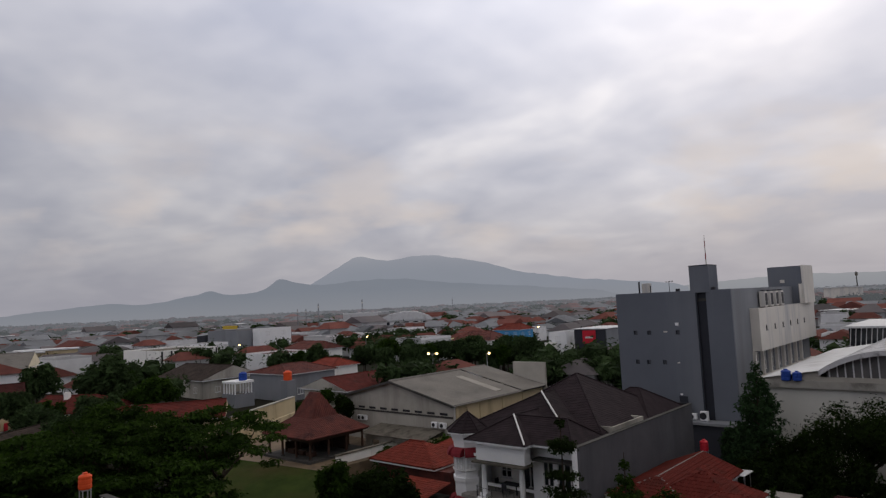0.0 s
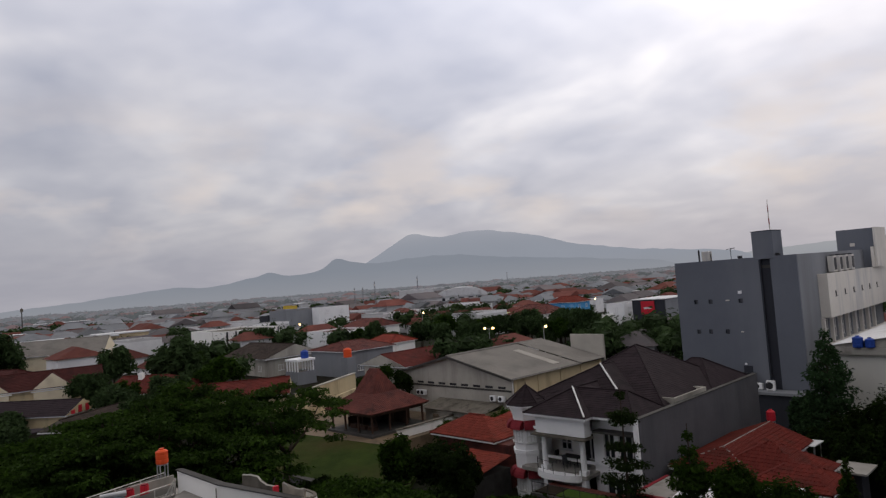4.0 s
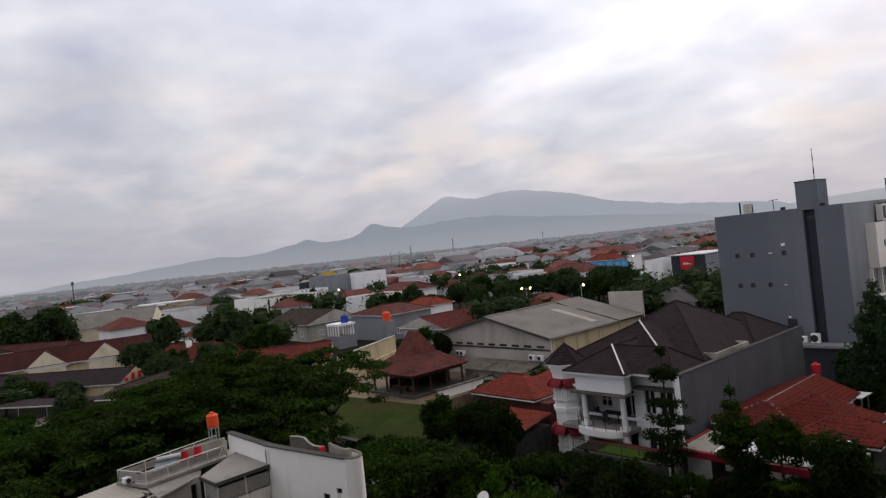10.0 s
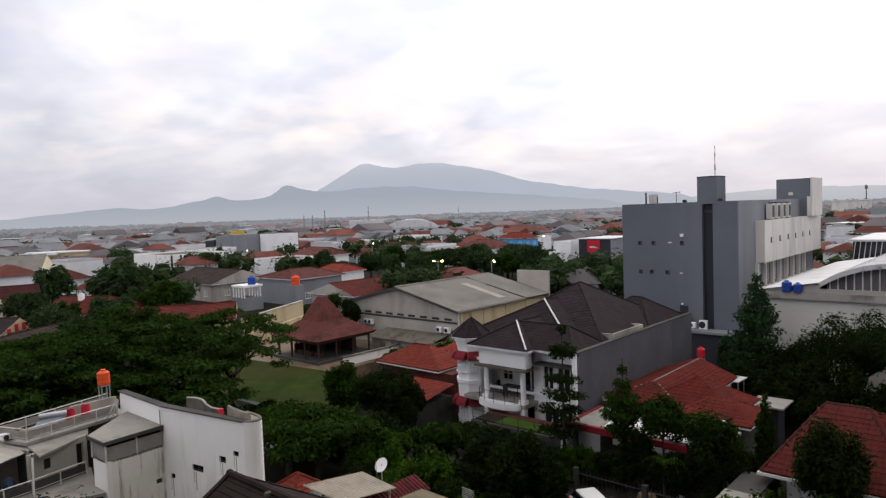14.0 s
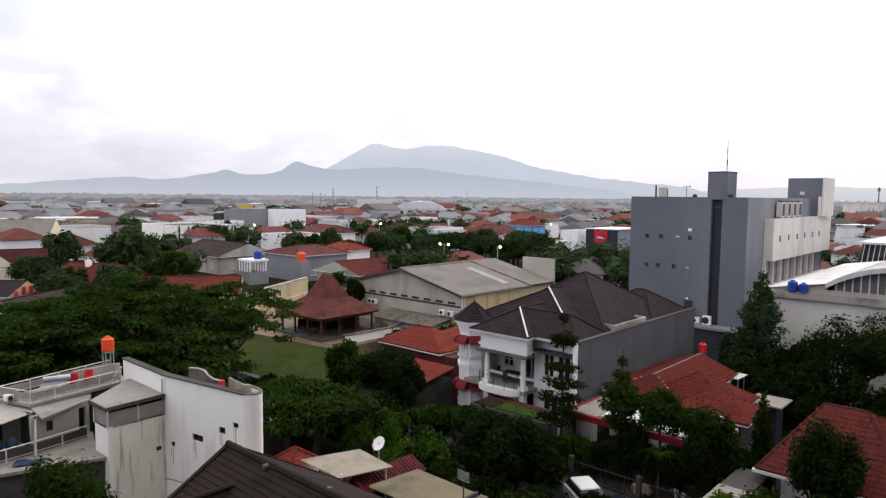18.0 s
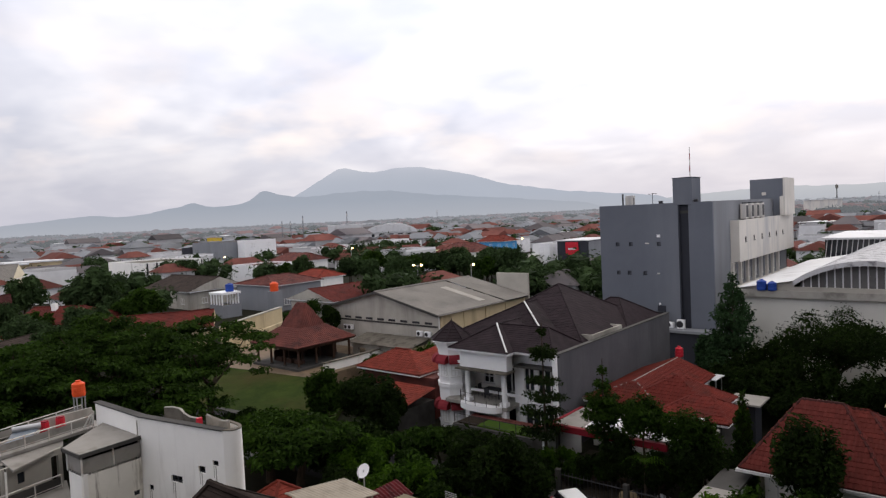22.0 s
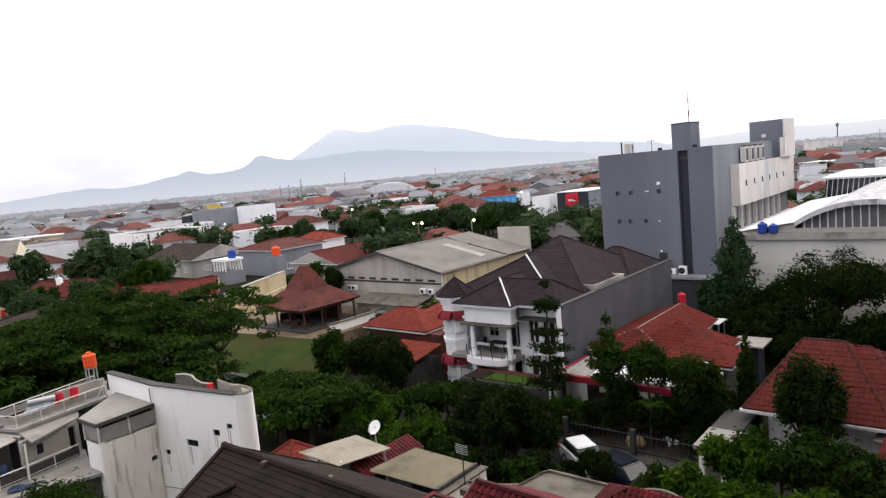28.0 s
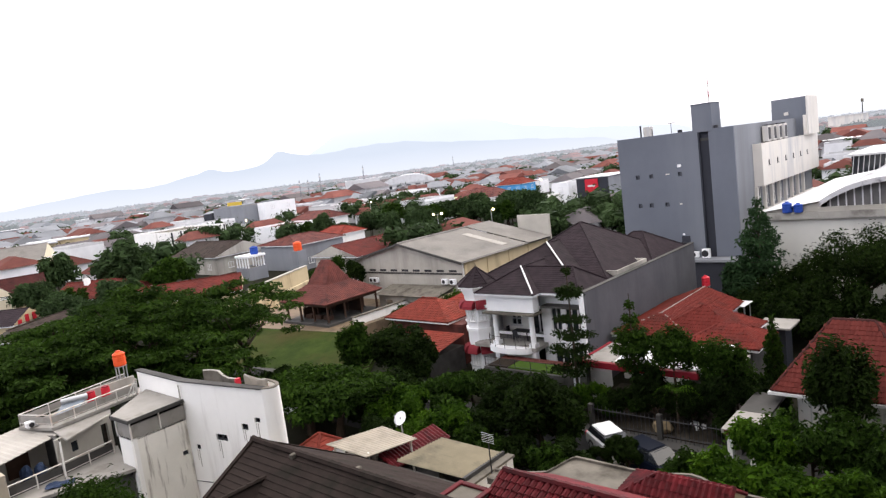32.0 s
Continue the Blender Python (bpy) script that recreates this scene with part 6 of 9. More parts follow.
# ---- grey-roofed house ----
def grey_house():
    t = thing("grey_roof_house", -18, 13.5, 0, "house with a weathered dark grey concrete tile roof", "house")
    x0, x1, ym, half, zr, k = -23.6, -12.6, 13.45, 5.6, 7.0, 0.575
    ze = zr - half * k
    part("roof_slope", slope_mesh(bmesh.new(), (x0, ym - half, ze), (x1, ym - half, ze), (x1, ym, zr), (x0, ym, zr), 0.26, 0.03), TILE_GREY, t)
    part("roof_slope", slope_mesh(bmesh.new(), (x1, ym + half, ze), (x0, ym + half, ze), (x0, ym, zr), (x1, ym, zr), 0.26, 0.03), TILE_GREY, t)
    ridge_tiles(t, (x0 - 0.1, ym, zr + 0.04), (x1, ym, zr + 0.04), 0.15, TILE_GREY, 1)
    for y, s in ((ym - half, 1), (ym + half, -1)):
        part("verge", add_panel(bmesh.new(), [(x0 - 0.12, y, ze + 0.08), (x0 + 0.06, y, ze + 0.08), (x0 + 0.06, ym, zr + 0.1), (x0 - 0.12, ym, zr + 0.1)], 0.2), TILE_GREY, t)
    part("wall", box(x0 + 0.4, x1 - 0.1, ym - half + 0.6, ym + half - 0.6, 0, ze + 0.2), CREAM, t)
    for x in (x0 + 0.4, x1 - 0.3):
        bm = bmesh.new()
        for dx in (0, 0.2):
            v = [bm.verts.new((x + dx, y, z)) for y, z in ((ym - half + 0.6, ze + 0.2), (ym + half - 0.6, ze + 0.2), (ym, zr - 0.1))]
            bm.faces.new(v)
        part("gable", bm, CREAM, t)
    # small cross gable on the near slope
    part("cross_gable_slope", slope_mesh(bmesh.new(), (-22.6, 8.6, 5.1), (-22.6, 11.6, 5.1), (-21.4, 12.4, 6.35), (-21.4, 8.6, 6.35), 0.26, 0.03), TILE_GREY, t)
    part("cross_gable_slope", slope_mesh(bmesh.new(), (-20.2, 11.6, 5.1), (-20.2, 8.6, 5.1), (-21.4, 8.6, 6.35), (-21.4, 12.4, 6.35), 0.26, 0.03), TILE_GREY, t)
    ridge_tiles(t, (-21.4, 8.5, 6.4), (-21.4, 12.4, 6.4), 0.1, TILE_GREY, 1)
    # mended spots of mortar on the ridge and a chimney block at the end
    for x, dy in ((-20.7, -0.12), (-17.5, 0.12)):
        part("mortar_patch", box(x - 0.1, x + 0.1, ym + dy - 0.2, ym + dy + 0.2, zr - 0.08, zr + 0.1, None, 0.03), CONCRETE, t)
    c = thing("chimney", -13.9, 15.0, 4.5, "cream chimney stack with a red-edged cap", "chimney")
    part("stack", box(-14.5, -13.5, 14.4, 15.5, 3.0, 6.2), CREAM, c)
    part("cap", box(-14.65, -13.35, 14.25, 15.65, 6.2, 6.28), CONCRETE, c)
    for x0, x1, y0, y1 in ((-14.7, -14.5, 14.2, 15.7), (-13.5, -13.3, 14.2, 15.7), (-14.5, -13.5, 14.2, 14.4), (-14.5, -13.5, 15.5, 15.7)):
        part("cap_tile", box(x0, x1, y0, y1, 6.28, 6.36, None, 0.02), TILE_MAROON, c)

    lay_tiles(t, (x0 + 0.08, ym - half, ze), (x1, ym - half, ze), (x1, ym, zr), (x0 + 0.08, ym, zr), 0.25, 0.26, TILE_GREY, 300, 0.022)
    lay_tiles(t, (-20.2, 11.6, 5.1), (-20.2, 8.6, 5.1), (-21.4, 8.6, 6.35), (-21.4, 12.4, 6.35), 0.25, 0.26, TILE_GREY, 0, 0.022)


grey_house()


# ---- sheds behind the grey roof ----
def sheds():
    t = thing("shed", -24, 20, 0, "shed with a thin pale tan sheet roof on posts", "shed")
    ribbed(t, "roof_sheet", (-23.1, 18.6, 4.15), (-22.3, 21.2, 4.15), (-24.8, 21.3, 4.3), (-25.85, 18.45, 4.3), SHEET_TAN, 0.17, 0.035)
    for x, y in ((-23.3, 18.9), (-22.6, 21.0), (-24.6, 21.0), (-25.5, 18.7)):
        part("post", rod((x, y, 0), (x, y, 4.2), 0.06), RAIL_WHITE, t)
    part("wall", box(-25.4, -24.9, 18.8, 21.0, 0, 3.6), CONCRETE, t)
    t = thing("ribbed_shed", -20, 21.3, 0, "low shed with a wide tan corrugated roof", "shed")
    ribbed(t, "roof_sheet", (-18.5, 20.0, 3.55), (-18.4, 22.7, 3.55), (-22.0, 22.6, 3.65), (-22.3, 19.7, 3.65), SHEET_OLIVE, 0.16, 0.1)
    part("edge_board", box(-18.5, -18.36, 19.9, 22.8, 3.35, 3.62), CONCRETE_DARK, t)
    part("wall", box(-18.3, -18.0, 19.5, 22.9, 0, 3.35), WHITE_STAINED, t)
    part("coping", box(-18.35, -17.95, 19.4, 23.0, 3.35, 3.45), CONCRETE, t)
    part("back_wall", box(-22.2, -18.4, 22.6, 22.75, 0, 3.4), CONCRETE_DARK, t)
    part("front_wall", box(-22.2, -18.5, 19.6, 19.75, 0, 3.4), CONCRETE_DARK, t)
    t = thing("lean_roof", -22.8, 21.5, 0, "strip of dark red tile roof between two sheds", "roof")
    part("roof_slope", slope_mesh(bmesh.new(), (-22.25, 19.5, 3.25), (-22.25, 23.4, 3.25), (-23.35, 23.4, 3.75), (-23.35, 19.5, 3.75), 0.3), TILE_MAROON, t)
    lay_tiles(t, (-22.25, 19.5, 3.25), (-22.25, 23.4, 3.25), (-23.35, 23.4, 3.75), (-23.35, 19.5, 3.75), 0.22, 0.3, TILE_MAROON, 0, 0.05)
    part("wall", box(-23.5, -23.37, 19.5, 23.4, 0, 3.7), CONCRETE_DARK, t)
    t = thing("orange_roof_house", -28.4, 19.8, 0, "small house with a bright orange tile roof among trees", "house")
    roof(t, -30.0, -28.0, 19.3, 21.5, 2.75, 3.5, "x", 0.95, 0.95, TILE_ORANGE, None, 0.3)
    part("wall", box(-29.8, -28.2, 19.5, 21.3, 0, 2.6), WHITE, t)
    d = thing("satellite_dish", -23.4, 21.3, 4.3, "white satellite dish on a short post", "satellite dish")
    bm = bmesh.new()
    m = Matrix.Translation((-23.4, 21.3, 4.95)) @ Matrix.Rotation(radians(2), 4, "Z") @ Matrix.Rotation(radians(52), 4, "X")
    rings = [[bm.verts.new(m @ Vector((rr * math.cos(a * math.pi / 10), rr * math.sin(a * math.pi / 10), 0.35 * rr * rr))) for a in range(20)] for rr in (0.06, 0.16, 0.27, 0.36)]
    for lo, hi in zip(rings, rings[1:]):
        for k in range(20):
            bm.faces.new((lo[k], lo[(k + 1) % 20], hi[(k + 1) % 20], hi[k]))
    bm.faces.new(rings[0])
    part("dish", bm, WHITE_CLEAN, d)
    part("post", rod((-23.4, 21.3, 4.2), (-23.4, 21.3, 5.0), 0.035), STEEL, d)
    part("feed_arm", rod(m @ Vector((0, -0.45, 0.08)), m @ Vector((0, 0, 0.5)), 0.015), STEEL, d)
    a = thing("aerial", -17.3, 20.9, 3.4, "flat grid television aerial on a pole", "antenna")
    part("pole", rod((-17.9, 21.2, 3.3), (-17.9, 21.2, 5.2), 0.03), FRAME_DARK, a)
    for k in range(6):
        part("element", rod((-18.25, 21.2, 4.8 + 0.08 * k), (-17.5, 21.1, 4.85 + 0.08 * k), 0.012), STEEL, a)


sheds()


# ---- maroon-roofed house ----
def maroon_house():
    t = thing("maroon_roof_house", -9, 17, 0, "house with maroon glazed tile roofs and a flat cement terrace roof", "house")
    x0, x1, ym, zr, k = -13.4, -5.2, 16.5, 6.6, 0.5
    y0, y1 = 11.4, 19.2
    ze0, ze1 = zr - (ym - y0) * k, zr - (y1 - ym) * k
    part("roof_base", add_panel(bmesh.new(), [(x0, y0, ze0), (x1, y0, ze0), (x1, ym, zr), (x0, ym, zr)], 0.1), TILE_OLD, t)
    part("roof_slope", slope_mesh(bmesh.new(), (x1, y1, ze1), (x0, y1, ze1), (x0, ym, zr), (x1, ym, zr), 0.3), TILE_MAROON, t)
    ridge_tiles(t, (x0, ym, zr + 0.05), (x1, ym, zr + 0.05), 0.13, TILE_MAROON, 1)
    ridge_tiles(t, (x0, y0, ze0 + 0.06), (x0, ym, zr + 0.06), 0.09, TILE_MAROON, 1)
    part("verge_board", add_panel(bmesh.new(), [(x0 - 0.14, y0, ze0 + 0.05), (x0 - 0.04, y0, ze0 + 0.05), (x0 - 0.04, ym, zr + 0.05), (x0 - 0.14, ym, zr + 0.05)], 0.25), CONCRETE, t)
    part("wall", box(x0 + 0.3, x1, y0 + 0.6, y1 - 0.4, 0, ze0 - 0.1), CREAM, t)
    bm = bmesh.new()
    v = [bm.verts.new((x0 + 0.3, y, z)) for y, z in ((y0 + 0.4, ze0 - 0.1), (y1 - 0.4, ze0 - 0.1), (y1 - 0.4, ze1 - 0.1), (ym, zr - 0.15))]
    bm.faces.new(v)
    part("gable", bm, CREAM, t)
    # small hipped roof on the flat terrace roof
    ra, rb = (-9.75, 20.15, 5.6), (-7.2, 20.2, 5.6)
    sw, nw, ne, se = (-10.9, 19.25, 4.95), (-11.0, 21.25, 4.95), (-7.2, 21.3, 4.95), (-7.2, 19.35, 4.95)
    for a, b, c, d in ((sw, se, rb, ra), (ne, nw, ra, rb), (nw, sw, ra, ra)):
        part("hip_slope", slope_mesh(bmesh.new(), a, b, c, d, 0.3, 0.03), TILE_MAROON, t)
        lay_tiles(t, a, b, c, d, 0.2, 0.3, TILE_MAROON, 0, 0.055)
    for a, b in ((ra, rb), (sw, ra), (nw, ra), (se, rb), (ne, rb)):
        ridge_tiles(t, (a[0], a[1], a[2] + 0.08), (b[0], b[1], b[2] + 0.08), 0.075, TILE_MAROON, 1)
    bm = bmesh.new()
    bm.faces.new([bm.verts.new(p) for p in (se, ne, rb)])
    part("gable", bm, CREAM, t)
    part("upstand", box(-10.7, -7.25, 19.5, 21.1, 4.7, 4.93), CREAM, t)
    # flat roof with a curved kerb
    edge = []
    for i in range(33):
        x = -13.7 + 11.7 * i / 32
        edge.append((x, 21.5 + 0.55 * math.exp(-((x + 9.25) / 0.85) ** 2)))
    edge = [(-16.0, 19.2), (-14.7, 19.55), (-14.1, 19.9), (-13.95, 20.6), (-13.85, 21.2)] + edge
    part("flat_roof", add_prism(bmesh.new(), edge + [(-2.0, 18.6), (-16.0, 18.6)], 4.55, 4.8), CONCRETE, t, "stained cement flat roof")
    bm = bmesh.new()
    add_prism(bm, [(x, y + 0.05) for x, y in edge] + [(x, y - 0.07) for x, y in edge[::-1]], 4.5, 4.9)
    part("kerb", bm, CONCRETE, t, "curved weathered cement roof kerb")
    part("fascia_wall", add_prism(bmesh.new(), [(x, y - 0.05) for x, y in edge] + [(x, y - 0.25) for x, y in edge[::-1]], 0, 4.5), CREAM, t)
    # roof tiles, one by one on the slope that faces the street balcony
    protos = []
    for j in range(3):
        bm = bmesh.new()
        w, l = 0.212, 0.36
        n = 5
        rows = []
        for s, lift in ((0, 0.06), (1, 0.0)):
            rows.append([bm.verts.new((w * (q / n - 0.5), l * s, lift + 0.06 * math.sin(math.pi * q / n) ** 2 + 0.008 * j)) for q in range(n + 1)])
        low = [bm.verts.new((v.co.x, v.co.y, v.co.z - 0.03)) for v in rows[0]]
        for q in range(n):
            bm.faces.new((rows[0][q], rows[0][q + 1], rows[1][q + 1], rows[1][q]))
            bm.faces.new((low[q], low[q + 1], rows[0][q + 1], rows[0][q]))
        me = bpy.data.meshes.new("tile")
        bm.to_mesh(me)
        bm.free()
        me.materials.append(TILE_MAROON)
        protos.append(me)
    tilt = math.atan(k)
    verts, faces = [], []
    made = 0
    for r_ in range(18):
        for c in range(34):
            x = x0 + 0.12 + 0.24 * c
            s = 0.31 * r_
            y = ym - 0.36 - s * math.cos(tilt)
            z = zr + 0.01 - (s + 0.36) * math.sin(tilt)
            if y < y0 or x > x1:
                continue
            me = protos[(r_ * 7 + c * 3) % 3]
            m = Matrix.Translation((x, y, z)) @ Matrix.Rotation(tilt, 4, "X") @ Matrix.Rotation(radians(random.uniform(-1.5, 1.5)), 4, "Z")
            if made < 300 and r_ < 9:
                ob = new("tile", me)
                ob.parent = t
                ob.matrix_local = Matrix.Translation(-Vector(t.location)) @ m
                made += 1
            else:
                b0 = len(verts)
                verts += [tuple(m @ v.co - Vector(t.location)) for v in me.vertices]
                faces += [[b0 + i for i in p.vertices] for p in me.polygons]
    ob = raw("lower_tiles", verts, faces, TILE_MAROON, t)
    tagged(ob, "", "", "", "stuff")


maroon_house()


# ---- house with carport ----
YARD_DARK = mat("dark_brown_paving", (0.045, 0.038, 0.030), (0.028, 0.024, 0.019), 0.7, 0.85, bump=0.3, stain=(0.015, 0.013, 0.010), stain_scale=0.5, spec=0.08)


def palm(x, y, z, h, r):
    """A small palm: a slim stem and arching fronds, each with leaflets on both sides."""
    t = thing("palm", x, y, z, "small garden palm with arching yellow-green fronds", "palm")
    raw_bm("trunk", rod((0, 0, 0), (0.08, 0.03, h), 0.09, 8, 0.06), BARK, t)
    rng = np.random.default_rng(77)
    for i in range(11):
        a = i * 2.4 + rng.normal() * 0.15
        V, F = [], []
        prev = None
        for k in range(9):
            s = k / 8
            c = Vector((0.08 + r * s * math.cos(a), 0.03 + r * s * math.sin(a), h + 0.9 * r * (s - 1.15 * s * s) * (0.7 + 0.5 * (i % 3))))
            side = Vector((-math.sin(a), math.cos(a), 0)) * (0.28 * math.sin(math.pi * min(1, s + 0.12)) + 0.01)
            for sg in (-1, 1):
                b = len(V)
                tip = c + side * sg + Vector((math.cos(a), math.sin(a), -0.5)) * 0.14
                V += [tuple(c), tuple(c + Vector((math.cos(a), math.sin(a), 0)) * 0.07), tuple(tip)]
                F.append((b, b + 1, b + 2))
            if prev is not None:
                b = len(V)
                V += [tuple(prev), tuple(c), tuple(c + Vector((0, 0, 0.025))), tuple(prev + Vector((0, 0, 0.025)))]
                F.append((b, b + 1, b + 2, b + 3))
            prev = c
        raw("frond", V, F, LEAF_BRIGHT, t)

def carport_house():
    t = thing("carport_house", -17, 45, 0, "low house with orange-red hipped tile roofs", "house")
    part("wall", box(-22.4, -17.4, 42.7, 52.6, 0, 3.2), WHITE, t)
    # this wall is dark for the shade behind the carport
    part("wall", box(-17.38, -13.2, 42.0, 47.2, 0, 3.2), CONCRETE_DARK, t)
    roof(t, -22.9, -17.0, 42.2, 53.0, 3.4, 4.55, "y", 2.4, 0, TILE_DEEP, CONCRETE_MID, 0.3, r=0.07, tiles=120)
    roof(t, -20.3, -13.9, 42.6, 47.8, 3.4, 5.0, "x", 3.0, 3.0, TILE_DEEP, None, 0.3, tiles=120)
    roof(t, -17.4, -12.6, 41.4, 45.4, 3.35, 4.35, "x", 1.9, 1.7, TILE_DEEP, None, 0.3, tiles=0)
    part("valley_sheet", box(-14.9, -14.0, 41.3, 42.0, 3.5, 3.56, None, 0.01), SHEET_WHITE, t)
    c = thing("carport", -18, 38.5, 0, "carport with a flat grey roof and a red fascia band", "carport")
    part("roof_slab", box(-22.2, -13.0, 36.9, 41.0, 3.0, 3.2), CONCRETE_MID, c, "flat grey carport roof")
    part("fascia", box(-22.4, -14.6, 36.6, 36.9, 2.85, 3.25), RED_PAINT, c, "red fascia band")
    part("side_fascia", box(-22.4, -22.2, 36.9, 41.0, 2.85, 3.25), RED_PAINT, c)
    # the posts take the same shade into their dark colour
    for x in (-22.0, -17.5, -13.2):
        part("post", box(x - 0.1, x + 0.1, 36.95, 37.15, 0, 3.0), CONCRETE_DARK, c)
    part("side_wall", box(-22.9, -22.45, 36.6, 41.0, 0, 2.7), WHITE_CLEAN, c)
    ribbed(c, "white_canopy", (-20.0, 37.0, 3.3), (-13.4, 37.0, 3.3), (-13.4, 39.0, 3.5), (-20.0, 39.0, 3.5), WHITE_CLEAN, 0.3, 0.03, "white sheet canopy")
    s = thing("annex", -12.8, 48.5, 0, "small annex with a flat grey roof", "shed")
    part("wall", box(-14.4, -13.0, 48.6, 50.2, 0, 2.85), HOTEL_DARK, s)
    part("roof", box(-14.8, -12.5, 47.9, 50.5, 2.85, 2.97), CONCRETE_MID, s)
    r = thing("white_awning", -17, 52, 0, "narrow white sheet awning on posts", "awning")
    part("sheet", add_panel(bmesh.new(), [(-17.4, 51.7, 3.4), (-16.6, 51.7, 3.4), (-16.4, 53.2, 3.5), (-17.2, 53.2, 3.5)], 0.06), SHEET_WHITE, r)
    for x, y in ((-17.2, 51.9), (-16.7, 51.9), (-17.0, 53.0), (-16.6, 53.0)):
        part("post", rod((x, y, 0), (x, y, 3.42), 0.04), STEEL, r)
    part("floor", add_panel(bmesh.new(), [(-22.0, 34.3, 0.14), (-11.8, 34.3, 0.14), (-11.8, 41.4, 0.14), (-22.0, 41.4, 0.14)], 0.13), YARD_DARK, c, "dark paved forecourt")
    for x, y, w, d in ((-14.9, 36.4, 0.5, 0.3), (-14.3, 36.2, 0.35, 0.25), (-14.6, 35.8, 0.3, 0.2)):
        k = thing("white_cloth", x, y, 0.15, "small white cloth lying on the forecourt", "cloth", "forecourt cloths")
        bm = bmesh.new()
        bmesh.ops.create_icosphere(bm, subdivisions=2, radius=0.5, matrix=Matrix.Translation((x, y, 0.22)) @ Matrix.Diagonal((w, d, 0.35, 1)))
        for v in bm.verts:
            v.co += Vector((random.uniform(-1, 1), random.uniform(-1, 1), random.uniform(-0.5, 1))) * 0.05
        part("folds", bm, WHITE_CLEAN, k)
    k = thing("garden_boulder", -16.2, 34.9, 0.14, "rounded tan boulder beside the palm", "boulder")
    bm = bmesh.new()
    bmesh.ops.create_icosphere(bm, subdivisions=2, radius=0.5, matrix=Matrix.Translation((-16.2, 34.9, 0.4)) @ Matrix.Diagonal((1.3, 0.9, 0.8, 1)))
    for v in bm.verts:
        v.co += Vector((random.uniform(-1, 1), random.uniform(-1, 1), random.uniform(-1, 1))) * 0.06
    part("stone", bm, mat("tan_stone", (0.26, 0.20, 0.12), (0.18, 0.14, 0.09), 1.5, 0.9, bump=0.5), k)
    palm(-15.3, 35.0, 0.14, 2.5, 1.3)
    # front fence and gate canopy
    f = thing("street_fence", -16, 34.6, 0, "dark steel picket fence along the street", "fence")
    for i in range(34):
        x = -20.0 + i * 0.25
        part("picket", rod((x, 33.9, 0.12), (x, 33.9, 1.5), 0.022, 4), FRAME_DARK, f)
    for z in (0.4, 1.3):
        part("rail", rod((-20.1, 33.9, z), (-11.7, 33.9, z), 0.03, 4), FRAME_DARK, f)
    for x in (-20.2, -15.9, -11.6):
        part("post", box(x - 0.14, x + 0.14, 33.76, 34.04, 0, 1.6), CONCRETE_DARK, f)
    g = thing("gate_canopy", -10.5, 34, 0, "long weathered concrete gate canopy on white posts", "canopy")
    # the rear slab is darker: the shade of the trees is put into its colour
    part("slab", box(-11.4, -9.9, 33.4, 36.4, 2.55, 2.7), CONCRETE_DARK, g)
    part("front_slab", box(-11.4, -9.7, 30.9, 33.4, 2.55, 2.75), CONCRETE_MID, g, "tan unshaded front of the weathered canopy")
    for x, y in ((-11.1, 31.2), (-10.1, 31.2), (-11.1, 35.7), (-10.2, 35.7)):
        part("post", box(x - 0.12, x + 0.12, y - 0.12, y + 0.12, 0, 2.55), WHITE, g)
    for i in range(7):
        part("tile_edge", box(-11.25 + i * 0.22, -11.07 + i * 0.22, 30.85, 31.0, 2.5, 2.72), TILE_BROWN, g)


carport_house()


